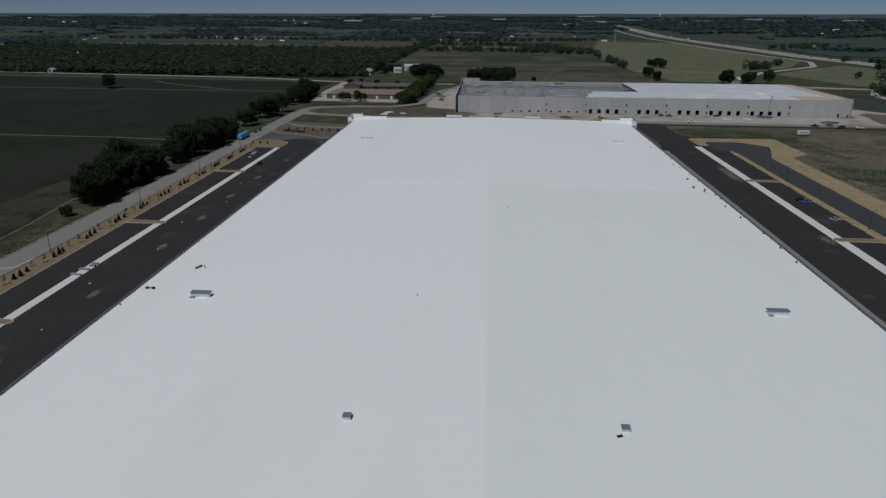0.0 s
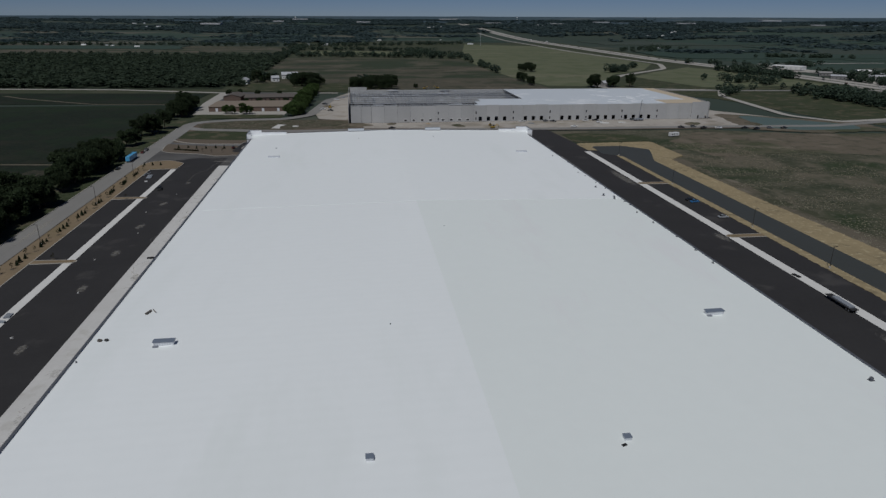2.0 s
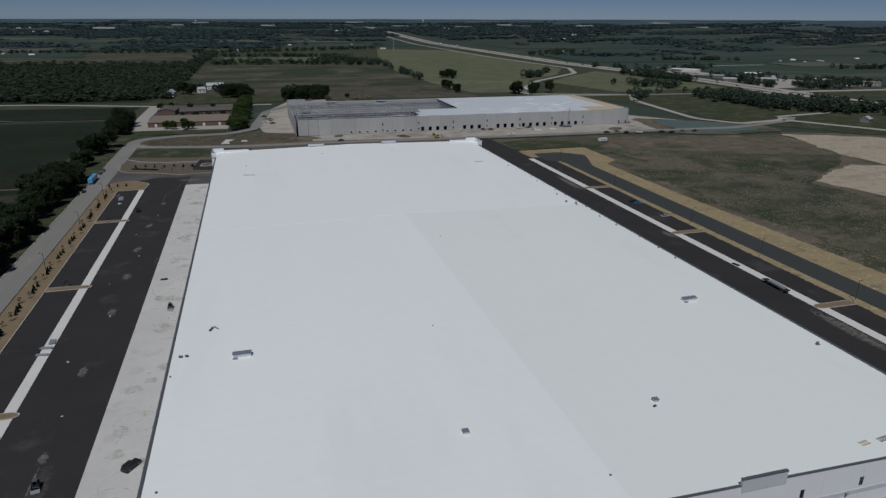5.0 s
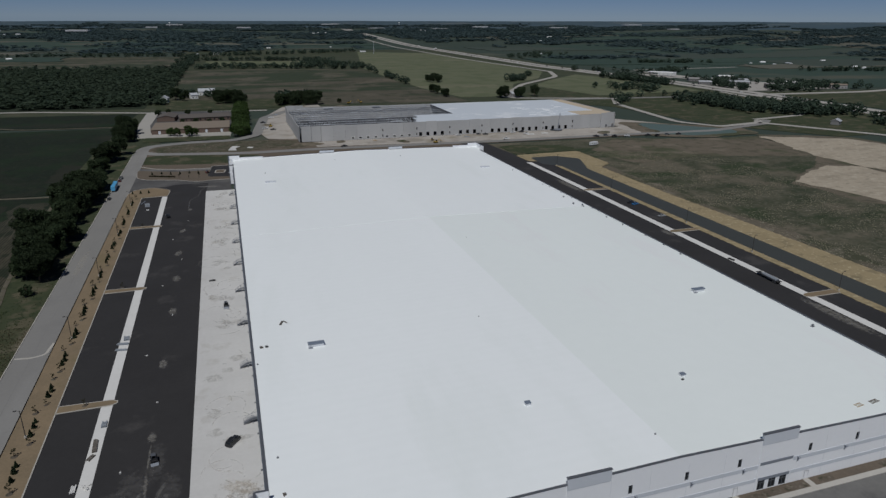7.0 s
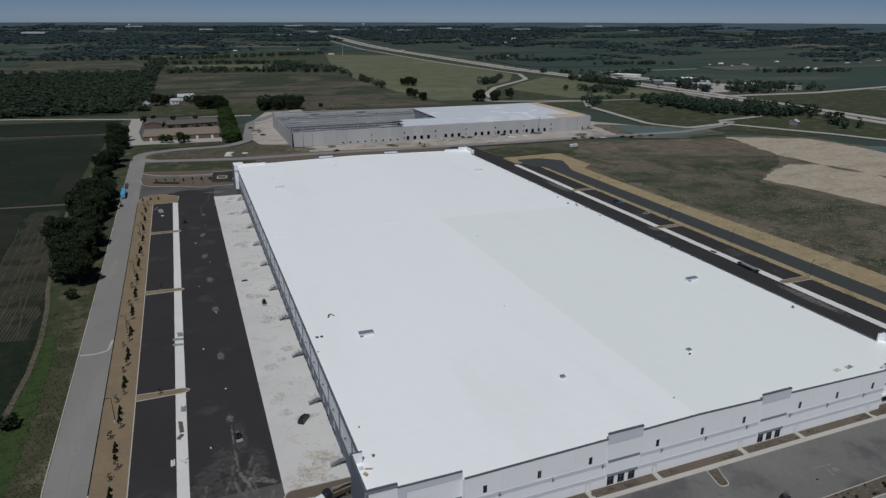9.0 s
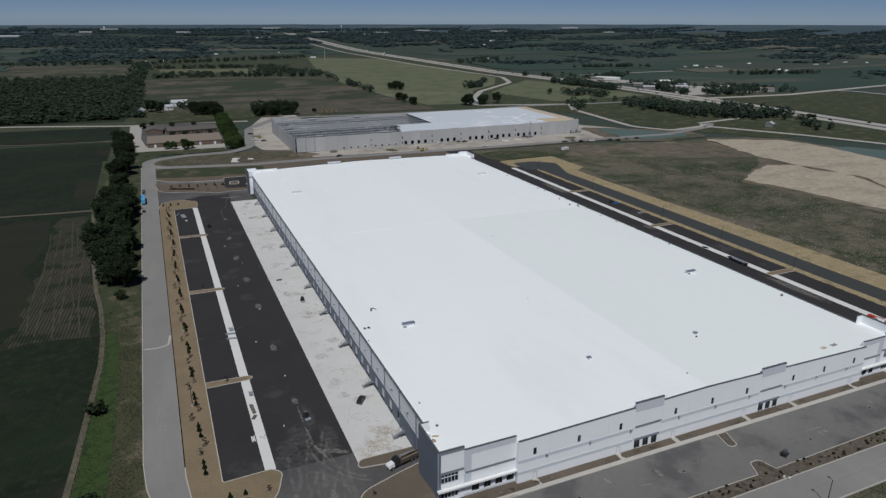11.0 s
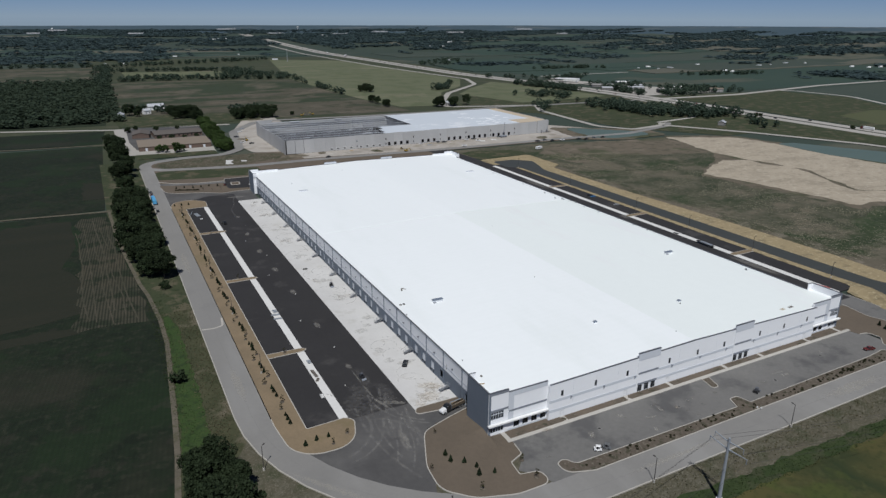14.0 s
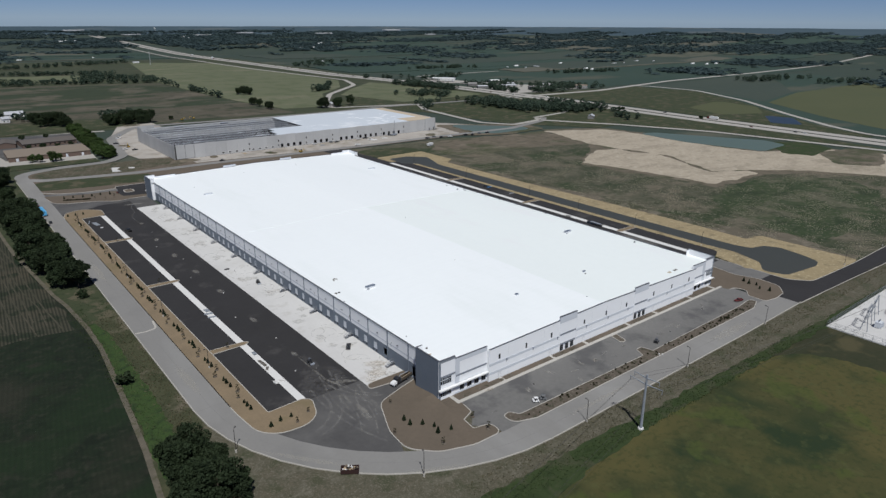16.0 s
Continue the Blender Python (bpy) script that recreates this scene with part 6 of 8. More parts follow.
places = [(rng.uniform(15, 148), -21.9 + rng.uniform(-1.6, 1.6), 0.13) for k in range(110)]
scatter(shrubs, places, 10, 0.5, 1.2)
hedge = [shrub(73, 0.95), shrub(74, 1.05)]
scatter(hedge, [(-45 + k * 0.55, 323 - k * 0.2, 0.12) for k in range(26)], 12, 0.8, 1.15)

# ---- lamps, power line ----


def lamp_post(height=7.2):
    t = thing("lamp_post", "dark bronze lamp post on a concrete footing", "lamp post", "lamp posts along the roads")
    bm = bmesh.new()
    rod(bm, (0, 0, -0.3), (0, 0, 0.6), 0.3, 0.3, 12)
    part("footing", bm, M_KERB, t)
    part("pole", rods([((0, 0, 0.6), (0, 0, height), 0.11, 0.08)]), M_POLE, t)
    part("arm", rods([((0, 0, height - 0.1), (0.7, 0, height + 0.05), 0.05)], 6), M_POLE, t)
    part("lamp_head", boxes((0.6, -0.17, height - 0.02, 1.25, 0.17, height + 0.12)), M_POLE, t)
    return t


post = lamp_post()
spots = [(-48.8, 63.2, 180), (-48.4, 113.3, 180), (-48.4, 164, 180), (-48.4, 214, 180), (-48.4, 262, 180), (-59.5, 14.5, 45), (-25.5, -24.5, 70), (27, -34.3, 90), (80, -34.3, 90), (135, -34, 90),
         (202, 34, 0), (202, 76, 0), (202, 118, 0), (202, 160, 0), (202, 225, 0), (202, 290, 0), (232, -25.4, 270), (280, -25.8, 270)]
post.matrix_basis = pose(spots[0][0], spots[0][1], 0.1, 0, 0, spots[0][2])
for x, y, a in spots[1:]:
    copy_thing(post, pose(x, y, 0.1, 0, 0, a))

pylon = thing("power_pylon", "grey steel power line pole with two pairs of arms", "pylon", at=pose(36.7, -46.2, -0.2))
part("footing", rods([((0, 0, -0.2), (0, 0, 0.5), 0.9, 0.8)], 16), M_CONC_WHITE, pylon)
part("mast", rods([((0, 0, 0.5), (0, 0, 17.8), 0.46, 0.28)], 12), M_STEEL_GREY, pylon)
for z, w in ((17.2, 4.2), (15.2, 5.4)):
    for s in (-1, 1):
        arm = part("arm", rods([((0, 0, z - 0.5), (0, s * w, z), 0.2, 0.09)], 8), M_STEEL_GREY, pylon)
        part("insulator", rods([((0, s * w * 0.97, z), (0, s * w * 0.97, z - 1.3), 0.09, 0.09)], 6), M_BAR, arm)
line = thing("power_line", "thin dark overhead power cables", "power line")
for z, w in ((15.9, 4.1), (13.9, 5.2)):
    for s in (-1, 1):
        for end in ((-220, -95 + s * w, z - 1), (165, -62 + s * 2, 8.5)):
            a, b = Vector((36.7, -46.2 + s * w, z - 0.2)), Vector(end)
            pts = [a.lerp(b, k / 10) - Vector((0, 0, 3.2 * math.sin(math.pi * k / 10))) for k in range(11)]
            part("cable", tube(pts, 0.03), M_POLE, line)

# substation corner
slab("gravel_yard", [(152, -50), (230, -50), (270, -120), (152, -74)], 0.0, M_CONC, "pale gravel pad of a substation", "yard", thick=0.4)
fence = thing("chain_link_fence", "galvanised chain-link fence round the substation", "fence")
runs = [((152, -50), (230, -50)), ((152, -50), (152, -76)), ((152, -76), (215, -100))]
fpost = None
for a, b in runs:
    a, b = Vector(a), Vector(b)
    n = int((b - a).length / 3)
    for k in range(n + 1):
        p = a.lerp(b, k / n)
        if fpost is None:
            ob = part("post", rods([((0, 0, -0.2), (0, 0, 2.3), 0.06)], 6), M_STEEL, fence)
            fpost = ob.data
            ob.matrix_basis = pose(p.x, p.y, 0)
        else:
            piece("post", fpost, fence, pose(p.x, p.y, 0))
    for z in (0.15, 1.2, 2.25):
        part("rail", rods([((a.x, a.y, z), (b.x, b.y, z), 0.03)], 5), M_STEEL, fence)
    n = int((b - a).length / 0.6)
    mesh_rows = []
    for k in range(n):
        p, q = a.lerp(b, k / n), a.lerp(b, min(1, (k + 3) / n))
        mesh_rows += [((p.x, p.y, 0.1), (q.x, q.y, 2.2), 0.012), ((q.x, q.y, 0.1), (p.x, p.y, 2.2), 0.012)]
    tagged(part("wire_mesh", rods(mesh_rows, 3), M_STEEL, fence), kind="stuff")


def steel_frame(x, y, h, turn):
    t = thing("substation_frame", "grey lattice steel frame with insulators", "steel frame", "substation frames", at=pose(x, y, 0, 0, 0, turn))
    for s in (-4, 4):
        part("leg", rods([((s, -1.2, 0), (s, 0, h), 0.14, 0.12), ((s, 1.2, 0), (s, 0, h), 0.14, 0.12), ((s, -0.7, h * 0.4), (s, 0.7, h * 0.4), 0.08), ((s, -0.4, h * 0.7), (s, 0.4, h * 0.7), 0.08)], 6), M_STEEL_GREY, t)
    part("beam", rods([((-4.6, -0.3, h), (4.6, -0.3, h), 0.1), ((-4.6, 0.3, h), (4.6, 0.3, h), 0.1)] + [((-4.4 + k, -0.3, h), (-3.9 + k, 0.3, h), 0.05) for k in range(9)], 6), M_STEEL_GREY, t)
    for s in (-2.4, 0, 2.4):
        part("insulator", rods([((s, 0, h), (s, 0, h - 1.4), 0.12)], 6), M_BAR, t)
    return t


for x, y, h, a in ((163, -60, 8.5, 10), (176, -58, 8.0, 10), (172, -68, 6.0, 10), (186, -63, 7.0, 10)):
    steel_frame(x, y, h, a)
for x, y in ((167, -63), (181, -66)):
    t = thing("transformer", "grey oil-filled transformer with cooling fins", "transformer", at=pose(x, y, 0))
    part("tank", boxes((-1.4, -1, 0.2, 1.4, 1, 2.4)), M_BAND, t)
    for k in range(6):
        part("fin", boxes((-1.2 + k * 0.42, -1.5, 0.5, -1.1 + k * 0.42, -1, 2.2)), M_BAND, t)
    for k in range(3):
        part("bushing", rods([((-0.8 + k * 0.8, 0, 2.4), (-0.8 + k * 0.8, 0, 3.5), 0.12, 0.07)], 8), M_BAR, t)

# ---- roof things ----
paint_cover = paint("blue_grey_cover", (0.17, 0.20, 0.25), 0.4)


def roof_unit(x, y, length):
    """A low long unit with a lid that overhangs a row of louvres."""
    t = thing("roof_unit", "long low white rooftop unit with a blue-grey cover", "roof unit", "long rooftop units", at=pose(x, y, roof_z(x)))
    part("kerb_box", boxes((-length / 2, -0.6, -0.1, length / 2, 0.6, 0.85)), M_WALL_WHITE, t)
    part("cover", boxes((-length / 2 - 0.15, -0.75, 0.85, length / 2 + 0.15, 0.75, 1.0)), paint_cover, t, "blue-grey metal cover")
    for k in range(8):
        w = length / 8
        part("louvre", boxes((-length / 2 + k * w + 0.08, -0.64, 0.15, -length / 2 + (k + 1) * w - 0.08, -0.6, 0.75)), M_DOOR, t)
    # The dark mark at this corner is drawn as a low box.
    part("hood", boxes((-length / 2 - 0.1, -1.25, -0.06, -length / 2 + 0.95, -0.66, 0.2)), M_BAR, t, "dark low box at one end")
    return t


for x, y in ((17.4, 66.4), (134.2, 66.8)):
    roof_unit(x, y, 3.9)
for x, y in ((19.0, 249.6), (136.3, 251.4)):
    t = thing("roof_kerb", "pale unfinished rooftop kerb frame", "roof kerb", at=pose(x, y, roof_z(x)))
    for r in ((-2.6, -0.9, -0.05, 2.6, -0.6, 0.5), (-2.6, 0.6, -0.05, 2.6, 0.9, 0.5), (-2.6, -0.6, -0.05, -2.3, 0.6, 0.5), (2.3, -0.6, -0.05, 2.6, 0.6, 0.5)):
        part("frame_side", boxes(r), M_BAND, t)
for x, y in ((57.0, 24.5), (96.6, 24.6)):
    t = thing("roof_hatch", "square grey metal roof hatch", "roof hatch", "roof hatches", at=pose(x, y, roof_z(x)))
    part("kerb_box", boxes((-0.55, -0.5, -0.05, 0.55, 0.5, 0.5)), M_DOOR, t)
    part("lid", boxes((-0.62, -0.57, 0.5, 0.62, 0.57, 0.62)), paint_cover, t)
t = thing("tool_bag", "dark bag of tools lying on the white roof", "bag", at=pose(95.5, 23.0, roof_z(95.5), 0, 0, 20))
part("sack", boxes((-0.4, -0.22, -0.02, 0.4, 0.22, 0.16), (-0.25, -0.12, 0.16, 0.3, 0.12, 0.24)), M_DARK, t)
rng = random.Random(21)


def bundle(x, y, z, w, l, turn, mat, name="lumber_stack", label="small stack of lumber on the roof", n=5):
    t = thing(name, label, name.replace("_", " "), at=pose(x, y, z, 0, 0, turn))
    for k in range(n):
        for j in range(3):
            part("board", boxes((-w / 2 + k * w / n + 0.02, -l / 2 + rng.uniform(-0.2, 0.2), j * 0.12, -w / 2 + (k + 0.85) * w / n, l / 2 + rng.uniform(-0.2, 0.2), j * 0.12 + 0.1)), mat, t)
    return t


M_OLDWOOD = surface("weathered_lumber", (0.17, 0.15, 0.13), (0.11, 0.10, 0.09), fine=3, rough=0.9)


def on_roof(x, y, *rest, lift=0.0, **more):
    return bundle(x, y, roof_z(x) + lift, *rest, **more)


on_roof(10.0, 82.4, 0.55, 1.9, -20, M_OLDWOOD, n=3)
on_roof(11.1, 82.8, 0.12, 1.9, 32, M_OLDWOOD, n=1, label="loose board lying on the roof")
on_roof(4.0, 69.9, 0.9, 0.6, 0, M_OLDWOOD, n=3)
on_roof(5.3, 69.8, 0.8, 0.5, 5, M_DARK, name="roll_stack", label="dark roll of roofing on the white roof", n=3)
for x, y, w, mat, n in ((130.6, 3.4, 2.6, M_OLDWOOD, 6), (126.0, 3.2, 2.2, M_LUMBER, 4)):
    t = thing("timber_frame", "open frame of thin boards lying on the white roof", "frame", at=pose(x, y, roof_z(x) + 0.02, 0, 0, 8))
    for side in (-0.45, 0.45):
        part("rail", boxes((-w / 2, side - 0.06, 0, w / 2, side + 0.06, 0.1)), mat, t)
    for k in range(n):
        u = -w / 2 + (k + 0.5) * w / n
        part("rung", boxes((u - 0.05, -0.39, 0.0, u + 0.05, 0.39, 0.09)), mat, t)
on_roof(4.6, 12.6, 0.6, 0.4, 10, M_OLDWOOD, n=2)
on_roof(1.6, 7.4, 0.7, 0.8, 30, M_LUMBER, n=3, label="small stack of lumber on the corner roof")
on_roof(2.6, 8.8, 0.2, 1.6, 70, M_LUMBER, n=1, label="loose board on the corner roof")
on_roof(1.2, 9.6, 0.9, 0.7, 10, M_BAND, n=3, name="block_stack", label="pale stack of blocks on the corner roof")
for x, y, s in ((148.7, 240.8, 0.7), (151.6, 226.1, 0.6), (151.1, 216.1, 0.6), (149.5, 205.5, 0.6), (150.6, 199.9, 0.6), (151.0, 188.3, 0.6), (148.2, 180.7, 1.0), (151.3, 178.6, 0.6), (146.8, 168.5, 1.2), (149.7, 165.5, 1.2), (149.0, 163.4, 0.9),
                (151.3, 159.6, 0.7), (151.6, 155.3, 0.7), (150.0, 145.7, 0.8), (150.6, 134.2, 0.8), (151.6, 119.8, 0.8), (151.3, 107.8, 0.8), (150.9, 97.5, 0.8), (148.6, 37.2, 1.2),
                (82.7, 134.4, 0.4), (76.5, 6.5, 0.45), (58.2, 290.6, 0.5), (98.0, 292.3, 0.5), (17.8, 270.9, 0.6), (2.6, 61.4, 0.5), (4.3, 23.5, 0.5), (62.5, 68.5, 0.35)):
    t = thing("roof_vent", "small dark roof vent pipe", "roof vent", "small roof vents", at=pose(x, y, roof_z(x), 0, 0, 40 * x))
    part("pipe", rods([((0, 0, -0.05), (0, 0, 0.45 * s), 0.22 * s)], 8), M_BAR, t)
    part("cap", rods([((0, 0, 0.4 * s), (0, 0, 0.55 * s), 0.36 * s, 0.24 * s)], 8), M_COPING, t)
    part("base", boxes((-0.42 * s, -0.32 * s, -0.03, 0.42 * s, 0.32 * s, 0.1)), M_COPING, t)

# ---- vehicles ----


def side_body(profile, half, inset=0.0):
    """A body from a side outline (x, z), drawn in towards the top by inset."""
    bm = bmesh.new()
    zs = [p[1] for p in profile]
    lo, hi = min(zs), max(zs)
    rows = []
    for s in (-1, 1):
        rows.append([bm.verts.new((x, s * (half - inset * (z - lo) / max(0.01, hi - lo)), z)) for x, z in profile])
    bm.faces.new(rows[0])
    bm.faces.new(rows[1][::-1])
    n = len(profile)
    for i in range(n):
        bm.faces.new((rows[0][i], rows[1][i], rows[1][(i + 1) % n], rows[0][(i + 1) % n]))
    bmesh.ops.recalc_face_normals(bm, faces=bm.faces)
    bmesh.ops.bevel(bm, geom=list(bm.edges), offset=0.05, segments=1, affect="EDGES")
    return bm


def wheels(t, xs, half, r=0.34, w=0.22):
    for x in xs:
        for s in (-1, 1):
            wh = part("wheel", rods([((x, s * (half - w), r), (x, s * half, r), r)], 16), M_TYRE, t)
            part("rim", rods([((x, s * (half - 0.02), r), (x, s * (half + 0.02), r), r * 0.6)], 12), M_STEEL, wh)


def car(label, coat, kind="sedan", group="", name="car"):
    t = thing(name, label, {"pickup": "pickup truck"}.get(kind, "car"), group)
    if kind == "sedan":
        part("body", side_body([(-2.25, 0.3), (2.2, 0.3), (2.3, 0.6), (2.1, 0.82), (0.9, 0.95), (-1.5, 0.98), (-2.2, 0.95), (-2.3, 0.6)], 0.9, 0.05), coat, t)
        part("cabin", side_body([(0.95, 0.94), (0.25, 1.38), (-1.0, 1.4), (-1.7, 0.97)], 0.8, 0.15), M_GLASS, t)
        part("roof", side_body([(0.3, 1.36), (0.2, 1.44), (-0.95, 1.46), (-1.05, 1.38)], 0.64), coat, t)
    elif kind == "suv":
        part("body", side_body([(-2.3, 0.35), (2.25, 0.35), (2.35, 0.7), (2.2, 0.98), (1.1, 1.08), (-2.25, 1.1), (-2.35, 0.7)], 0.95, 0.05), coat, t)
        part("cabin", side_body([(1.1, 1.07), (0.45, 1.62), (-2.0, 1.64), (-2.25, 1.08)], 0.88, 0.14), M_GLASS, t)
        part("roof", side_body([(0.5, 1.6), (0.4, 1.7), (-1.95, 1.73), (-2.05, 1.62)], 0.75), coat, t)
        for s in (-1, 1):
            part("roof_rail", rods([((0.3, s * 0.6, 1.78), (-1.8, s * 0.6, 1.8), 0.03)], 6), M_COPING, t)
    else:
        part("body", side_body([(-2.8, 0.5), (2.7, 0.5), (2.8, 0.8), (2.65, 1.1), (1.2, 1.18), (-0.9, 1.2), (-0.9, 0.75), (-2.75, 0.75), (-2.85, 0.6)], 0.98, 0.03), coat, t)
        part("cabin", side_body([(1.2, 1.17), (0.6, 1.78), (-0.7, 1.8), (-0.9, 1.18)], 0.9, 0.12), M_GLASS, t)
        part("roof", side_body([(0.65, 1.76), (0.55, 1.86), (-0.65, 1.88), (-0.75, 1.78)], 0.79), coat, t)
        for s in (-1, 1):
            part("bed_side", boxes((-2.8, s * 0.94 - 0.05, 0.75, -0.9, s * 0.94 + 0.05, 1.2)), coat, t)
        part("tailgate", boxes((-2.85, -0.9, 0.75, -2.75, 0.9, 1.2)), coat, t)
    wheels(t, (-1.4, 1.4) if kind != "pickup" else (-1.8, 1.7), 0.95 if kind != "pickup" else 1.0, 0.34 if kind == "sedan" else 0.4)
    for s in (-1, 1):
        part("headlight", boxes((2.12 if kind != "pickup" else 2.6, s * 0.62 - 0.18, 0.62, 2.32 if kind != "pickup" else 2.8, s * 0.62 + 0.18, 0.78)), M_WHITE, t)
    return t


car("black estate car parked on the loading apron", P_BLACK, "suv").matrix_basis = pose(-4.4, 47.9, 0.02, 0, 0, 55)


def cart(label, coat, x, y, turn):
    """A small two-seat utility cart."""
    t = thing("utility_cart", label, "cart", "utility carts in the car park", at=pose(x, y, 0.006, 0, 0, turn))
    part("body", side_body([(-1.2, 0.3), (1.2, 0.3), (1.25, 0.6), (0.7, 0.85), (0.3, 0.5), (-0.3, 0.5), (-0.35, 0.8), (-1.2, 0.85)], 0.58), coat, t)
    part("seat", boxes((-0.35, -0.5, 0.8, 0.05, 0.5, 0.95), (-0.4, -0.5, 0.95, -0.3, 0.5, 1.35)), M_DARK, t)
    for px, py in ((0.65, -0.5), (0.65, 0.5), (-0.6, -0.5), (-0.6, 0.5)):
        part("post", rods([((px, py, 0.8), (px * 0.9, py, 1.8), 0.025)], 6), M_COPING, t)
    part("roof", side_body([(-0.8, 1.8), (0.8, 1.8), (0.75, 1.9), (-0.75, 1.9)], 0.6), coat, t)
    part("cargo_box", boxes((-1.3, -0.55, 0.85, -0.7, 0.55, 1.15)), coat, t)
    wheels(t, (-0.8, 0.8), 0.62, 0.25, 0.18)
    return t


cart("white utility cart parked in the empty car park", P_WHITE, 22.8, -17.8, -35)
cart("grey utility cart parked beside a white one", P_GREY, 25.6, -18.2, -50)
# This pickup is scaled down to fit the camera's view.
car("dark red pickup parked by the mulched bed", P_RED, "pickup").matrix_basis = pose(147.5, -16.2, 0.006, 0, 0, 165) @ Matrix.Diagonal((0.85, 0.85, 0.85, 1))
car("blue car parked in a trailer stall", P_BLUE, "sedan").matrix_basis = pose(197.2, 194.6, 0.0, 0, 0, 10)
car("black car parked beside a blue one", P_BLACK, "sedan").matrix_basis = pose(196.8, 197.8, 0.0, 0, 0, 8)
car("silver car parked in a trailer stall", P_SILVER, "sedan").matrix_basis = pose(197.4, 172.5, 0.0, 0, 0, 5)
car("black pickup on the asphalt court", P_BLACK, "pickup").matrix_basis = pose(-29.5, 235.5, 0.0, 0, 0, 100)
car("dark car parked at the road side", P_BLACK, "sedan").matrix_basis = pose(-60.2, 276, 0.0, 0, 0, 88)
car("dark red car parked at the road side", P_RED, "sedan").matrix_basis = pose(-60.2, 316, 0.0, 0, 0, 92)
car("grey pickup parked at the road side", P_GREY, "pickup").matrix_basis = pose(-60.2, 322.5, 0.0, 0, 0, 90)
yard = {"white": car("white pickup parked in the gravel yard", P_WHITE, "pickup", "vehicles in the gravel yard", "yard_pickup"),
        "black": car("black pickup parked in the gravel yard", P_BLACK, "pickup", "vehicles in the gravel yard", "yard_pickup"),
        "grey": car("grey car parked in the gravel yard", P_GREY, "suv", "vehicles in the gravel yard", "yard_car")}
spots = [(283, 379, "black"), (293, 381, "grey"), (298, 376, "black"), (308, 374, "white"), (327, 373, "black"), (334, 370, "black"), (345, 372, "grey"), (355, 371, "black"), (225, 412, "white"), (233, 413, "black"),
         (233, 404, "white"), (195, 412, "grey"), (200, 410, "black"), (37, 473, "black"), (31, 480, "white"), (31, 512, "black"), (40, 540, "white"), (81, 387, "black"), (208, 386, "white"), (262, 414, "grey"), (177, 411, "white")]
moved = set()
for i, (x, y, c) in enumerate(spots):
    m = pose(x, y, 0.0, 0, 0, (i * 67) % 50 - 20)
    if c in moved:
        copy_thing(yard[c], m)
    else:
        moved.add(c)
        yard[c].matrix_basis = m

# The truck is scaled up to fit its length in the camera's view.
t = thing("flatbed_truck", "white flatbed truck loaded with lumber beside the warehouse", "truck", at=pose(-3.2, 17.4, 0.0, 0, 0, 195) @ Matrix.Diagonal((1.08, 1.08, 1.08, 1)))
part("chassis", boxes((-5.2, -0.5, 0.6, 4.6, 0.5, 0.9)), M_COPING, t)
part("hood", side_body([(2.9, 0.7), (4.7, 0.7), (4.8, 1.3), (4.5, 1.75), (2.9, 1.95)], 0.95, 0.15), P_WHITE, t)
part("cab", side_body([(1.2, 0.7), (2.95, 0.7), (2.95, 1.95), (2.5, 2.75), (1.2, 2.8)], 1.1, 0.1), P_BLACK, t, "black cab")
part("windscreen", side_body([(2.62, 1.98), (2.98, 1.98), (2.58, 2.6), (2.45, 2.6)], 0.95), M_GLASS, t)
part("deck", boxes((-5.3, -1.2, 0.95, 1.1, 1.2, 1.12)), M_DARK, t)
part("headboard", boxes((0.95, -1.2, 1.12, 1.1, 1.2, 2.6)), M_COPING, t)
for k in range(6):
    part("plank", boxes((-5.2, -1.1 + k * 0.38, 1.12, 0.8, -0.8 + k * 0.38, 1.5 + 0.25 * (k % 3))), (M_LUMBER, M_OLDWOOD, M_BARK)[k % 3], t)
part("crane_arm", rods([((0.6, 0, 1.1), (0.6, 0, 2.9), 0.2), ((0.6, 0, 2.9), (-3.8, 0.2, 2.6), 0.16)], 8), M_BAR, t)
wheels(t, (3.7, -2.6, -3.8), 1.15, 0.5, 0.3)

t = thing("box_trailer", "bright blue box trailer parked at the road side", "trailer", at=pose(-60.4, 298, 0.0, 0, 0, 91))
part("box_body", side_body([(-8.2, 0.9), (8.2, 0.9), (8.2, 3.6), (-8.2, 3.6)], 1.25), P_BRIGHTBLUE, t)
part("skirt", boxes((-7.8, -1.1, 0.6, 7.8, 1.1, 0.9)), M_COPING, t)
wheels(t, (-6.6, -5.4, 6.2), 1.2, 0.45)

t = thing("dumpster", "dark red open dumpster heaped with rubble on the road", "dumpster", at=pose(-39.6, -11.4, 0.0, 0, 0, -35))
for r in ((-2.8, -1.2, 0.2, 2.8, -1.1, 1.6), (-2.8, 1.1, 0.2, 2.8, 1.2, 1.6), (-2.8, -1.1, 0.2, -2.7, 1.1, 1.6), (2.7, -1.1, 0.2, 2.8, 1.1, 1.6), (-2.8, -1.2, 0.1, 2.8, 1.2, 0.2)):
    part("side_panel", boxes(r), P_DKRED, t)
for k in range(7):
    for s in (-1, 1):
        part("rib", boxes((-2.6 + k * 0.85, s * 1.2 - 0.06, 0.2, -2.5 + k * 0.85, s * 1.2 + 0.06, 1.65)), P_DKRED, t)
rng = random.Random(4)
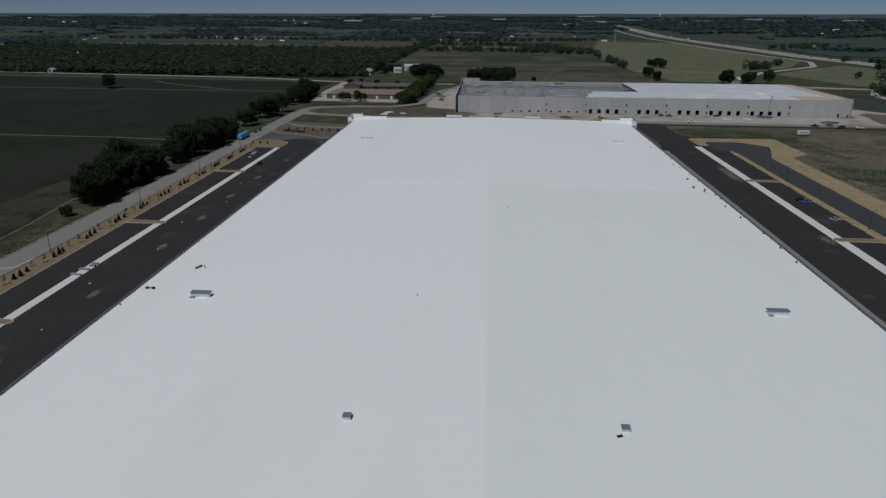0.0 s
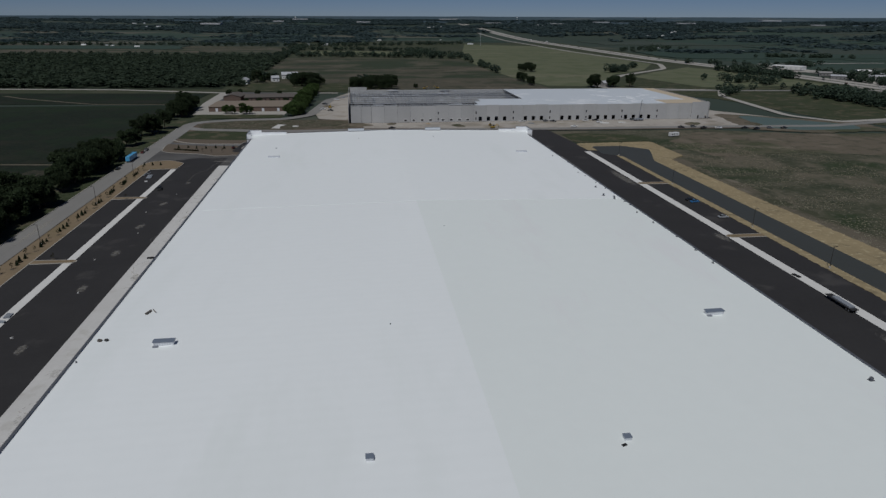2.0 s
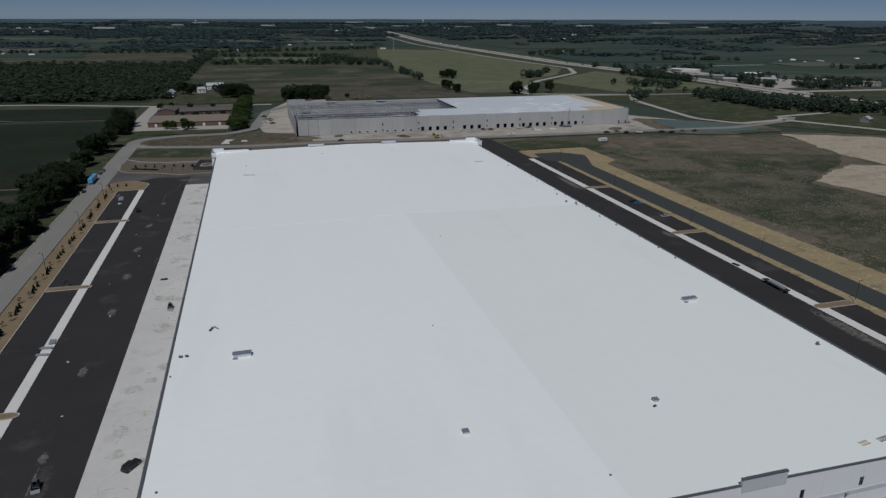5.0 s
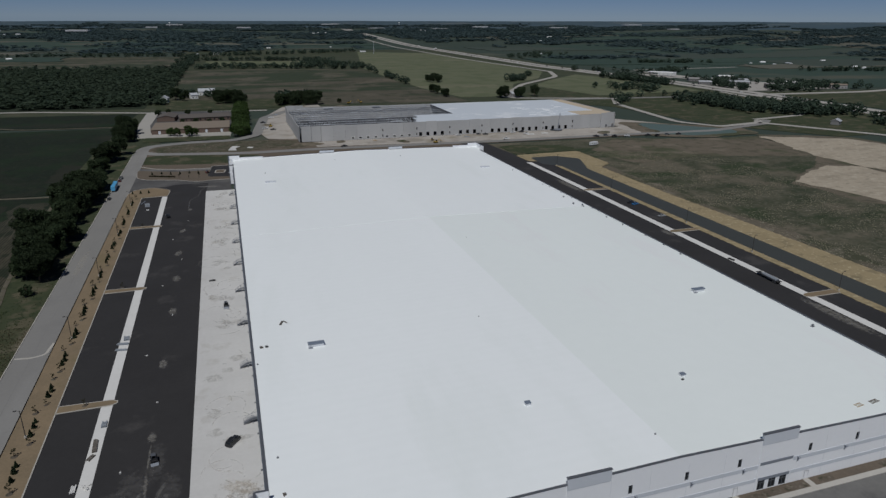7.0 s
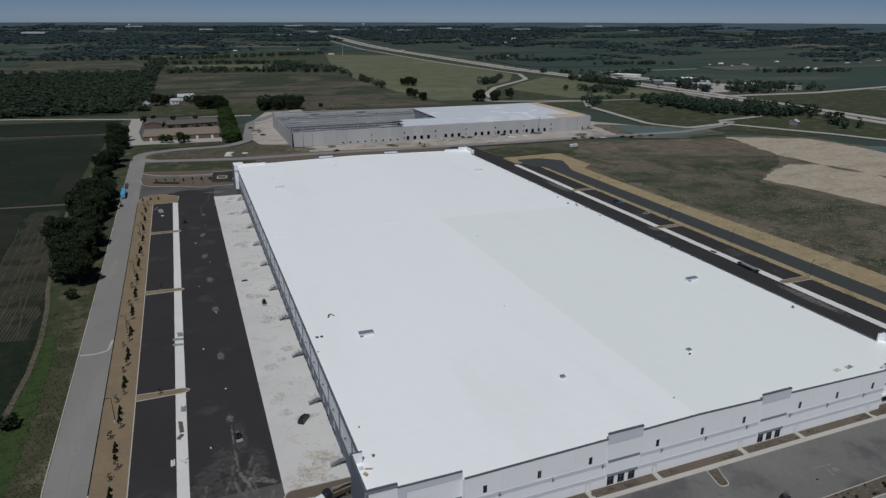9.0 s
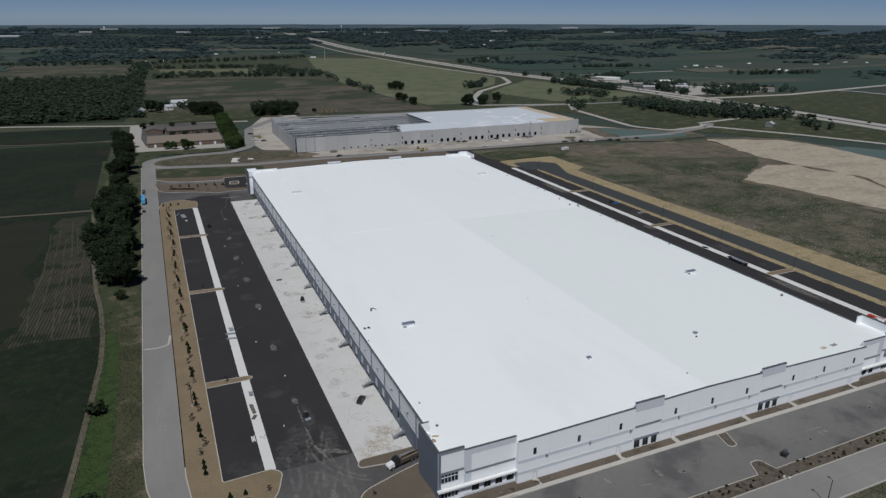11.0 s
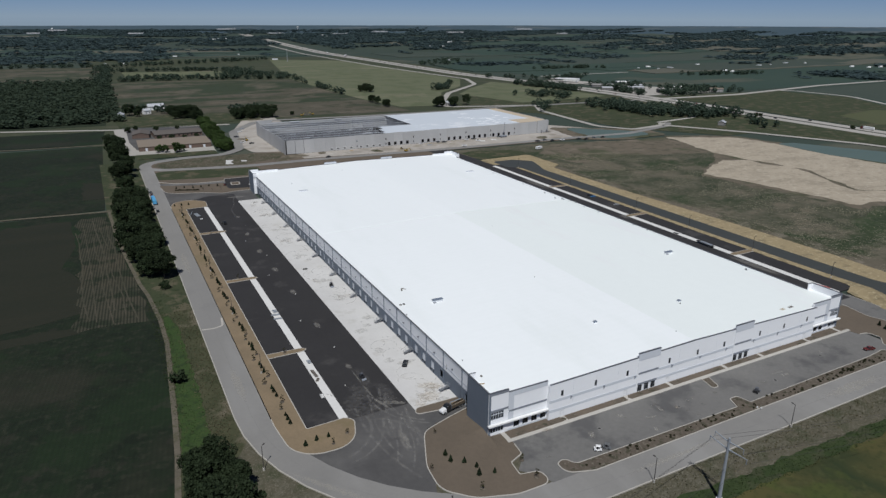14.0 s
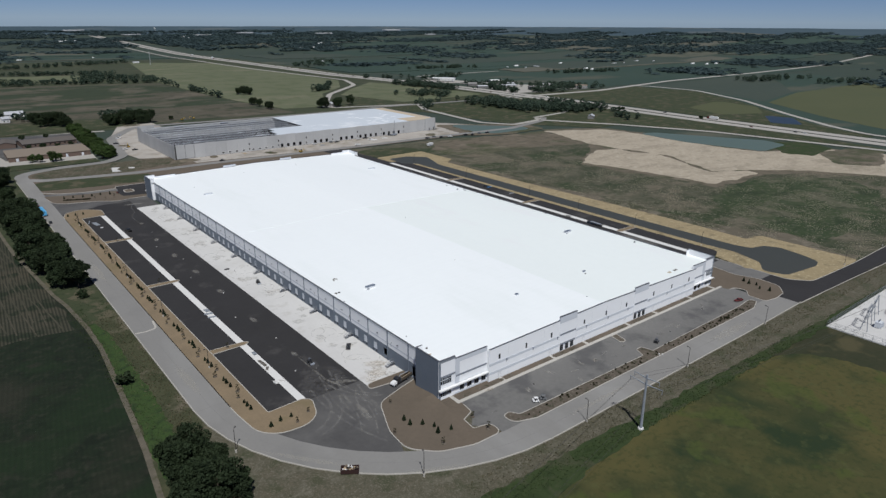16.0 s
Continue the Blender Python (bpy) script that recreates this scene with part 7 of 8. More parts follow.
for k in range(16):
    x, y, a = rng.uniform(-2.3, 2.3), rng.uniform(-0.8, 0.8), rng.uniform(0.2, 0.5)
    ob = part("rubble", boxes((-a, -a * 0.6, -a * 0.5, a, a * 0.6, a * 0.5)), (M_CONC, M_LUMBER, M_SOIL)[k % 3], t)
    ob.matrix_basis = pose(x, y, 1.35 + rng.uniform(-0.1, 0.35), rng.uniform(-40, 40), rng.uniform(-40, 40), rng.uniform(0, 180))
for k in range(4):
    part("skid_wheel", rods([((-2.2 + (k % 2) * 4.4, -0.9 + (k // 2) * 1.8 - 0.1, 0.1), (-2.2 + (k % 2) * 4.4, -0.9 + (k // 2) * 1.8 + 0.1, 0.1), 0.1)], 8), M_TYRE, t)


def skid_steer(x, y, turn, coat, label):
    t = thing("skid_steer", label, "loader", at=pose(x, y, 0.01, 0, 0, turn))
    part("body", side_body([(-1.3, 0.4), (0.9, 0.4), (0.9, 0.9), (0.2, 1.0), (-1.3, 1.3)], 0.6), coat, t)
    part("cab", boxes((-0.7, -0.5, 1.2, 0.4, -0.42, 2.05), (-0.7, 0.42, 1.2, 0.4, 0.5, 2.05), (-0.75, -0.52, 2.05, 0.45, 0.52, 2.15), (-0.75, -0.5, 1.1, -0.68, 0.5, 2.05)), M_COPING, t)
    for s in (-1, 1):
        part("lift_arm", rods([((-1.1, s * 0.75, 1.4), (0.9, s * 0.75, 1.0), 0.1), ((0.9, s * 0.75, 1.0), (1.5, s * 0.75, 0.3), 0.1)], 6), coat, t)
    part("bucket", side_body([(1.4, 0.05), (2.1, 0.05), (1.6, 0.65), (1.4, 0.65)], 0.95), M_BAR, t)
    wheels(t, (-0.75, 0.6), 0.85, 0.42, 0.3)
    return t


skid_steer(-20.6, 46.0, -80, P_BLACK, "black skid-steer loader on the black court")
skid_steer(-4.7, 123.8, -90, P_BLACK, "black skid-steer loader on the apron")
skid_steer(87, -17.2, 20, P_BLACK, "black skid-steer loader by the mulched bed")
skid_steer(150.5, 396, 30, P_YELLOW, "yellow loader in the gravel yard")
t = thing("boom_lift", "red boom lift parked on the landing strip", "lift", at=pose(185, 28, 0.015, 0, 0, -88))
part("chassis", side_body([(-1.6, 0.35), (1.6, 0.35), (1.6, 0.9), (-1.6, 0.9)], 1.0), M_BAR, t)
part("turntable", side_body([(-1.8, 0.9), (0.8, 0.9), (0.6, 1.7), (-1.8, 1.9)], 0.9), P_LIFT, t)
part("boom", rods([((-1.4, 0, 1.8), (4.6, 0, 2.3), 0.2), ((4.6, 0, 2.3), (5.8, 0, 1.5), 0.12)], 6), P_LIFT, t)
part("basket", boxes((5.6, -0.7, 0.9, 6.5, -0.65, 1.9), (5.6, 0.65, 0.9, 6.5, 0.7, 1.9), (5.6, -0.65, 0.85, 6.5, 0.65, 0.9), (6.45, -0.65, 0.9, 6.5, 0.65, 1.9)), M_BAR, t)
wheels(t, (-1.1, 1.1), 1.15, 0.45, 0.35)
for x, y in ((59, -12), (99, -15), (30, -10), (128, -11)):
    t = thing("drain_cover", "round iron drain cover in the car park", "drain cover", "drain covers in the car park", at=pose(x, y, 0.008))
    part("collar", rods([((0, 0, -0.05), (0, 0, 0.03), 0.75)], 16), M_ROAD, t)
    part("lid", rods([((0, 0, 0.03), (0, 0, 0.05), 0.5)], 16), M_DARK, t)
for x, y, r in ((79.5, -23.4, 30), (80.2, -24.2, 0)):
    t = thing("goods_bag", "white bag of goods at the bed's edge", "bag", at=pose(x, y, 0.15, 0, 0, r))
    part("sack", side_body([(-0.35, 0), (0.35, 0), (0.3, 0.5), (0.1, 0.6), (-0.3, 0.5)], 0.3, 0.1), M_CONC, t)
skid_steer(-13, 325, 60, P_RED, "red loader on the unfinished car park")

t = thing("flatbed_trailer", "dark flatbed trailer parked on the landing strip", "trailer", at=pose(186.3, 92.4, 0.015, 0, 0, 88))
part("deck", boxes((-6.5, -1.25, 1.0, 6.5, 1.25, 1.25)), M_DARK, t)
part("beam", boxes((-6.0, -0.5, 0.7, 6.2, 0.5, 1.0)), M_COPING, t)
part("load", boxes((-5.0, -1.0, 1.25, 3.5, 1.0, 1.7)), M_BAR, t, "low dark load")
for s in (-1, 1):
    part("landing_leg", boxes((3.8, s * 0.8 - 0.08, 0, 4.0, s * 0.8 + 0.08, 0.75)), M_BAR, t)
wheels(t, (-5.2, -4.0), 1.2, 0.48, 0.35)
t = thing("camper_trailer", "white camper trailer parked on brown ground", "trailer", at=pose(262, 347, -0.1, 0, 0, 15))
part("body", side_body([(-4.2, 0.6), (4.0, 0.6), (4.4, 1.6), (3.8, 3.1), (-4.2, 3.1)], 1.2), P_WHITE, t)
part("roof_unit", boxes((-0.6, -0.4, 3.1, 0.6, 0.4, 3.4)), M_BAND, t)
for k in range(3):
    part("window", boxes((-3.0 + k * 2.2, -1.23, 1.6, -1.8 + k * 2.2, -1.19, 2.3)), M_GLASS, t)
wheels(t, (-0.6, 0.5), 1.15, 0.36)



def mound(x, y, w, h, mat, seed, label):
    """A loose mound with an uneven outline."""
    t = thing("earth_mound", label, "mound", "earth mounds in the yard", at=pose(x, y, -0.1, 0, 0, seed * 37))
    bm = bmesh.new()
    bmesh.ops.create_grid(bm, x_segments=14, y_segments=14, size=1.0)
    for v in bm.verts:
        q = math.hypot(v.co.x, v.co.y)
        k = max(0.0, 1 - q) ** 0.8
        v.co.z = h * k * (1 + 0.8 * noise.noise(Vector((v.co.x * 3, v.co.y * 3, seed)))) - 0.05
        v.co.x *= w * (1 + 0.3 * noise.noise(Vector((v.co.x, v.co.y, seed + 5.0))))
        v.co.y *= w * 0.6
    part("soil", bm, mat, t)
    return t


for k, (x, y, w, h) in enumerate(((58, 404, 11, 1.2), (46, 396, 8, 0.9), (82, 408, 6, 0.8), (128, 398, 7, 1.0), (34, 500, 6, 1.0), (72, 618, 9, 1.2), (300, 396, 9, 0.9), (345, 392, 10, 0.8), (118, 612, 8, 1.0))):
    mound(x, y, w, h, (M_BARE_BROWN, M_BASIN)[k % 2], k, "low brown mound of excavated earth")
mound(196.6, 6.4, 9.5, 1.5, M_SANDBANK, 11, "pale tan heap of earth by the pond inlet")
bundle(236, 402, 0.0, 2.0, 6.0, 85, M_WHITE, "pipe_stack", "stack of white pipes in the gravel yard", 4)
bundle(250, 404, 0.0, 2.0, 5.0, 80, M_WHITE, "pipe_stack", "stack of white pipes in the gravel yard", 4)
bundle(108, 406, 0.0, 2.4, 4.0, 10, M_LUMBER, "lumber_stack", "stack of lumber in the gravel yard", 5)
bundle(182, 404, 0.0, 2.4, 4.0, 60, M_STEEL_GREY, "pipe_stack", "grey stack of steel lengths in the gravel yard", 5)
bundle(46, 560, 0.0, 2.4, 5.0, 20, M_STEEL_GREY, "pipe_stack", "grey stack of steel lengths in the gravel yard", 5)

# heavier machines by the second warehouse
for x, y, a in ((150, 385, 10), (82, 432, 60), (128, 628, 20), (142, 632, 170), (36, 490, 95)):
    t = thing("excavator", "yellow tracked excavator on bare ground", "excavator", "earth movers in the yard", at=pose(x, y, -0.05, 0, 0, a))
    for s in (-1, 1):
        part("track", side_body([(-1.8, 0.3), (-1.5, 0.0), (1.5, 0.0), (1.8, 0.3), (1.5, 0.75), (-1.5, 0.75)], 0.3), M_TYRE, t).location = (0, s * 1.1, 0)
    part("house", side_body([(-1.8, 0.8), (1.3, 0.8), (1.3, 1.7), (-1.8, 2.0)], 1.2), P_YELLOW, t)
    part("cab", side_body([(0.2, 1.7), (1.4, 1.7), (1.2, 2.9), (0.2, 2.9)], 0.5), M_GLASS, t)
    part("boom", rods([((1.0, -0.5, 1.4), (3.6, -0.5, 3.6), 0.25), ((3.6, -0.5, 3.6), (5.2, -0.5, 1.4), 0.2)], 6), P_YELLOW, t)
    part("bucket", side_body([(4.8, 0.4), (5.6, 0.4), (5.5, 1.4), (5.0, 1.4)], 0.5), M_BAR, t)

t = thing("mobile_crane", "red and grey lattice boom lift at the unfinished corner", "crane", at=pose(266, 412, 0.0))
part("carrier", side_body([(-3.5, 0.6), (3.5, 0.6), (3.5, 1.7), (-3.5, 1.9)], 1.3), M_BAR, t)
for s in (-0.5, 0.5):
    part("boom", rods([((0, s, 1.7), (1.2 + s, s, 15), 0.18, 0.12)] + [((0.1 * k, -0.5, 1.8 + k * 1.2), (0.1 * k, 0.5, 2.6 + k * 1.2), 0.05) for k in range(10)], 6), M_BAR, t)
wheels(t, (-2.4, 0, 2.4), 1.35, 0.55)

# materials lying about the court
bundle(-33.0, 108.7, 0.02, 1.6, 2.6, 5, M_STEEL_GREY, "block_stack", "grey stack of concrete kerb blocks", 4)
bundle(-33.6, 105.3, 0.02, 1.1, 3.0, 80, M_STEEL_GREY, "block_stack", "grey stack of concrete kerb blocks", 3)
bundle(-33.6, 101.5, 0.02, 0.9, 3.0, 80, M_STEEL_GREY, "block_stack", "grey stack of concrete kerb blocks", 3)
bundle(-32.8, 63.7, 0.02, 1.2, 2.2, 0, M_STEEL_GREY, "pipe_stack", "grey stack of steel parts on the strip", 3)
bundle(-33.5, 55.5, 0.02, 1.0, 4.6, 4, M_OLDWOOD, "pipe_stack", "dark bundle of long pipes on the strip", 5)
bundle(-33.7, 51.2, 0.02, 0.9, 1.8, -30, M_OLDWOOD, "pipe_stack", "dark bundle of short pipes on the strip", 4)
for x, y, a in ((-33.6, 41.6, 20), (-33.0, 41.0, 60), (-32.4, 41.9, -30), (-32.7, 40.5, 10)):
    bundle(x, y, 0.02, 0.5, 0.5, a, M_CONC_WHITE, "block_stack", "small pile of white blocks on the strip", 2)
bundle(-35.4, 41.2, 0.02, 1.0, 2.2, 0, M_CONC_WHITE, "pipe_stack", "white pipes laid on black asphalt", 3)
bundle(-40.5, 259, 0.02, 2.2, 7.0, 8, M_STEEL_GREY, "pipe_stack", "bundle of grey steel lengths on black asphalt", 5)
bundle(-43, 264, 0.02, 0.5, 6.0, -15, M_STEEL_GREY, "pipe_stack", "bundle of grey steel lengths on black asphalt", 2)
bundle(187.6, 113.3, 0.02, 1.1, 2.6, 8, M_DARK, "pallet_stack", "dark stack of pallets on the white strip", 4)
bundle(-39.5, 250, 0.02, 1.4, 0.8, 5, M_WHITE, "pipe_stack", "white wrapped goods on the asphalt", 3)
bundle(-9.1, 148.3, 0.02, 2.2, 1.0, 0, M_DARK, "pallet_stack", "dark stack of pallets on the apron", 4)
for k in range(8):
    bundle(-27 + (k * 5.3) % 10, 44 + k * 26.0, 0.005, 0.4, 0.3, k * 50, M_CONC_WHITE, "paper_scrap", "pale scrap of packaging on the asphalt", 1)
ribbon("road_patch", [(-61.2, 104.4), (-57, 103.8, 4), (-53.6, 105, 2), (-52.8, 112)], 0.75, 0.011, M_KERB, "pale patched trench across the concrete road", "road patch", thick=0.01)
# dust, scuffs and dried mud lying on the pavements


def film(x, y, w, l, turn, mat, label, z=0.02):
    bm = bmesh.new()
    bmesh.ops.create_circle(bm, cap_ends=True, segments=20, radius=1.0)
    for v in bm.verts:
        v.co.x, v.co.y = v.co.x * w, v.co.y * l
    ob = link("dust_patch", bm, mat)
    ob.matrix_basis = pose(x, y, z, 0, 0, turn)
    ob.visible_shadow = False
    return tagged(ob, label, "dust", kind="structure")


rng = random.Random(12)
for x, y, w, l in ((-21.7, 90.2, 1.5, 3.6), (-21.2, 125.2, 1.6, 3.4), (-21.5, 154, 1.8, 4), (-22.2, 182, 1.8, 4), (-21.8, 212, 1.6, 4), (-21.8, 55.3, 1.3, 2.8), (-20, 246, 1.4, 3)):
    film(x, y, w, l, rng.uniform(-15, 15), M_DUST, "pale dusty spot on the asphalt")
for x, y, w, l, a in ((-21.8, 48, 0.35, 6.5, 0), (-21.7, 38, 0.5, 6, 4), (-20.9, 31, 0.7, 5, 18), (-17, 28.5, 1.2, 6, 60), (-22, 10, 1.6, 7, -8),
                      (-12, 291, 2, 9, 80), (-57, 60, 2, 14, 0), (-57, 180, 2, 20, 0), (-46, 0, 1.2, 16, 38), (-20, -25, 1.2, 14, 62), (40, -29, 1.2, 20, 90),
                      (48, -12.5, 0.5, 3, 80), (104, -12, 0.5, 4, 85), (118, -29, 3, 18, 90), (184.5, 150, 2.2, 6, 5), (184, 60, 3, 20, 0), (184, 240, 3, 20, 0)):
    film(x, y, w, l, a, M_DUST, "pale dusty smear on the pavement", 0.022)
for k in range(10):
    y = 28.5 + 26.7 * k
    for j in range(3):
        film(-5 + rng.uniform(-4, 3), y + rng.uniform(-6, 6), rng.uniform(1.5, 3), rng.uniform(2, 5), rng.uniform(0, 180), M_SCUFF, "dark tyre scuffs on the apron", 0.03 + 0.002 * j)
for x, y, w, l, a in ((-6, 27, 5, 4, 20), (-3, 32, 3, 6, 60), (-10, 24, 3, 3, 0), (16, -4, 2, 1.0, 0), (58.5, -12, 1.2, 1.0, 0)):
    film(x, y, w, l, a, M_MUD, "tan dried mud on the concrete", 0.19 if y < 0 and y > -5 else 0.04)
for k in range(16):
    film(rng.uniform(8, 152), rng.uniform(-18, -7), rng.uniform(0.4, 1.2), rng.uniform(0.8, 3), rng.uniform(0, 180), (M_SCUFF, M_DUST)[k % 2], "faint stain on the car park asphalt", 0.026 + 0.001 * k)


def tyre_arc(x, y, r, a0, a1, z, width=0.3, label="faint curved tyre mark on the concrete", mat=None):
    """A faint curved tyre mark."""
    bm = bmesh.new()
    rows = []
    for k in range(17):
        a = radians(a0 + (a1 - a0) * k / 16)
        rows.append([bm.verts.new((q * math.cos(a), q * math.sin(a), 0)) for q in (r - width / 2, r + width / 2)])
    for p, q in zip(rows, rows[1:]):
        bm.faces.new((p[0], p[1], q[1], q[0]))
    ob = link("tyre_mark", bm, mat or M_ARC)
    ob.matrix_basis = pose(x, y, z)
    ob.visible_shadow = False
    return tagged(ob, label, "tyre mark", kind="structure")


M_ARC = surface("tyre_rubber_film", (0.30, 0.285, 0.265), (0.36, 0.345, 0.325), big=0.3, fine=2, amount=1.2, rough=0.9)
nt = M_ARC.node_tree
nt.links.new(span(nt, noise_of(nt, nt.nodes.new("ShaderNodeNewGeometry").outputs["Position"], 0.5, 4, 0.7), 0.42, 0.62, 0.0, 0.55), nt.nodes["Principled BSDF"].inputs["Alpha"])
for k in range(60):
    y = 36 + rng.choice((0, 1, 2, 3, 4, 5, 6, 7, 8)) * 26.7 + rng.uniform(-8, 8)
    a = rng.uniform(0, 360)
    tyre_arc(rng.uniform(-9.5, -1), y, rng.uniform(1.5, 5.5), a, a + rng.uniform(60, 200), 0.045 + 0.0006 * k)

M_TYREGREY = surface("grey_tyre_film", (0.19, 0.184, 0.175), (0.15, 0.146, 0.14), big=0.3, fine=2, amount=1.2, rough=0.9)
nt = M_TYREGREY.node_tree
nt.links.new(span(nt, noise_of(nt, nt.nodes.new("ShaderNodeNewGeometry").outputs["Position"], 0.35, 5, 0.7), 0.4, 0.68, 0.0, 0.6), nt.nodes["Principled BSDF"].inputs["Alpha"])
for k in range(26):
    r = rng.uniform(26, 75)
    a = rng.uniform(-26, 6)
    if k % 3:
        x, y, a0, a1 = rng.uniform(-34, -15) + r, rng.uniform(4, 22), 180 + a, 180 + a + rng.uniform(10, 30)
    else:
        x, y, a0, a1 = rng.uniform(-46, -30) - r, rng.uniform(0, 16), a, a + rng.uniform(10, 26)
    px, py = x + r * math.cos(radians(a0)), y + r * math.sin(radians(a0))
    qx, qy = x + r * math.cos(radians(a1)), y + r * math.sin(radians(a1))
    if all(-29 < u < -14 and -12 < v < 60 or -30 < u < -3 and 13 < v < 26 for u, v in ((px, py), (qx, qy))):
        tyre_arc(x, y, r, a0, a1, 0.03 + 0.0008 * k, rng.uniform(0.3, 0.9), "pale curved tyre track on the worn asphalt", M_TYREGREY)
for x, y, r, a0, a1, w in ((-42, 24, 15, -75, 5, 0.9), (-41, 24, 17.5, -80, -10, 0.7), (-3, 30, 17, 150, 235, 0.8), (-1, 33, 22, 165, 240, 0.6), (-30, 12, 12, -30, 75, 0.7), (2, 8, 24, 140, 190, 0.6), (-60, 20, 42, -32, 14, 0.5), (-64, 22, 42, -30, 10, 0.5)):
    tyre_arc(x, y, r, a0, a1, 0.052 + 0.0004 * r, w, "pale curved tyre track on the worn asphalt", M_TYREGREY)
ribbon("tyre_mark", [(-12, 294.5), (-15.8, 283, 6), (-16.5, 273, 5), (-20.7, 263, 5), (-20.8, 244)], 0.55, 0.03, M_TYREGREY, "pale winding tyre track on the black asphalt", "tyre mark", thick=0.01)
ribbon("tyre_mark", [(-50, 312), (-34.3, 311, 12), (-21, 301.5, 8), (-12, 294)], 1.4, 0.02, M_TYREGREY, "pale dusty tyre track along the north drive", "tyre mark", thick=0.01)
for x, y, w, l, a in ((-20, 30, 6, 5, 0), (-26, 28, 6, 5, 30), (-31, 29, 4, 4, 0), (-17, 35, 3, 8, 0), (-24, 38, 4, 8, 10), (-28, 34, 4, 6, -20), (-20, 46, 2, 9, 0)):
    film(x, y, w, l, a, M_GREYFILM, "worn grey film on the black asphalt", 0.012 + 0.0006 * abs(x + y))

# weeds, tufts and stones of the verges, past counting


def tufts(name, label, mat, seed, size, strips):
    """Small upright tufts strewn along strips (x0, y0, x1, y1, half width, number, z)."""
    rng = np.random.default_rng(seed)
    pts = []
    for x0, y0, x1, y1, half, n, z in strips:
        k = rng.uniform(0, 1, (n, 1))
        d = np.array([x1 - x0, y1 - y0], float)
        side = np.array([-d[1], d[0]]) / np.linalg.norm(d)
        p = np.array([x0, y0]) + d * k + side * rng.uniform(-half, half, (n, 1))
        pts.append(np.concatenate([p, np.full((n, 1), z) + rng.uniform(0, size, (n, 1))], 1))
    p = np.concatenate(pts)
    v, f = leaf_quads(rng, p, size)
    return tagged(raw(name, v, f, mat), label, "grass", kind="stuff")


tufts("verge_weeds", "low dry weeds strewn along the road verge", M_WEED_DRY, 5, 0.17, [(-66, 25, -66, 126, 4.0, 1700, -0.15), (-69, 20, -65.5, 45, 3, 500, -0.12), (-20, -37, 300, -38.5, 3.6, 4500, -0.14)])
tufts("ditch_weeds", "dense green weeds along the ditch", M_WEED_GREEN, 6, 0.13, [(-60, -43, 11, -44.5, 3.2, 1500, -0.1), (11, -44.5, 150, -47.5, 2.8, 3200, -0.1), (150, -47.5, 300, -52, 2.8, 1800, -0.1), (-74.5, 16, -74.5, 140, 2.8, 1800, -0.1), (-66, 45, -67, 290, 5, 1500, -0.15)])

def clumps(name, label, mat, seed, size, n, lean):
    """Low clumps strewn over the scrub, gathered in drifts."""
    rng = np.random.default_rng(seed)
    kept = []
    while len(kept) < n:
        x, y = rng.uniform(228, 520), rng.uniform(-30, 350)
        if y > 330 - 0.25 * (x - 228) or (x > 322 and y > 98) or (x > 430 and y < 0.5 * (x - 430)):
            continue
        drift = noise.noise(Vector((x * 0.035 + y * 0.02, y * 0.06 - x * 0.02, seed)))
        if drift * lean + 0.35 * noise.noise(Vector((x * 0.2, y * 0.2, seed + 3.0))) > rng.uniform(-0.25, 0.35):
            kept.append((x, y, -0.25 + rng.uniform(0, size * 0.5)))
    kept = np.array(kept)
    v, f = leaf_quads(rng, kept, size)
    v[:, 2] = -0.2 + (v[:, 2] + 0.2) * 0.2
    return tagged(raw(name, v, f, mat), label, "grass", kind="stuff")


clumps("pale_scrub", "pale dry grass clumps drifting over the scrub field", M_STRAW_PALE, 14, 0.3, 30000, 1.0)

# ---- school, farmhouses, roadside buildings ----


def gabled(name, label, w, d, h, roof_h, wall_mat, roof_mat, category="house", group="", chimney=False):
    """A house on a w x d plan with a ridge along x."""
    t = thing(name, label, category, group)
    wall = part("wall", boxes((-w / 2, -d / 2, 0, w / 2, d / 2, h)), wall_mat, t)
    bm = bmesh.new()
    pts = [(-d / 2 - 0.5, h - 0.1), (0, h + roof_h), (d / 2 + 0.5, h - 0.1), (d / 2 + 0.5, h + 0.12), (0, h + roof_h + 0.25), (-d / 2 - 0.5, h + 0.12)]
    rows = [[bm.verts.new((x, y, z)) for y, z in pts] for x in (-w / 2 - 0.4, w / 2 + 0.4)]
    for i in range(6):
        bm.faces.new((rows[0][i], rows[0][(i + 1) % 6], rows[1][(i + 1) % 6], rows[1][i]))
    for r in rows:
        bm.faces.new((r[0], r[1], r[4], r[5]))
        bm.faces.new((r[1], r[2], r[3], r[4]))
    bmesh.ops.recalc_face_normals(bm, faces=bm.faces)
    part("roof", bm, roof_mat, t)
    for s in (-1, 1):
        bm = bmesh.new()
        x = s * w / 2
        v = [bm.verts.new(p) for p in ((x - 0.1, -d / 2, h), (x - 0.1, d / 2, h), (x - 0.1, 0, h + roof_h), (x + 0.1, -d / 2, h), (x + 0.1, d / 2, h), (x + 0.1, 0, h + roof_h))]
        for f in ((0, 2, 1), (3, 4, 5), (0, 1, 4, 3), (1, 2, 5, 4), (2, 0, 3, 5)):
            bm.faces.new([v[i] for i in f])
        part("gable", bm, wall_mat, t)
    n = max(2, int(w / 4))
    for k in range(n):
        x = -w / 2 + (k + 0.5) * w / n
        part("window", boxes((x - 0.6, -d / 2 - 0.04, 1.0, x + 0.6, -d / 2 + 0.02, 2.3)), M_GLASS, wall)
    return t


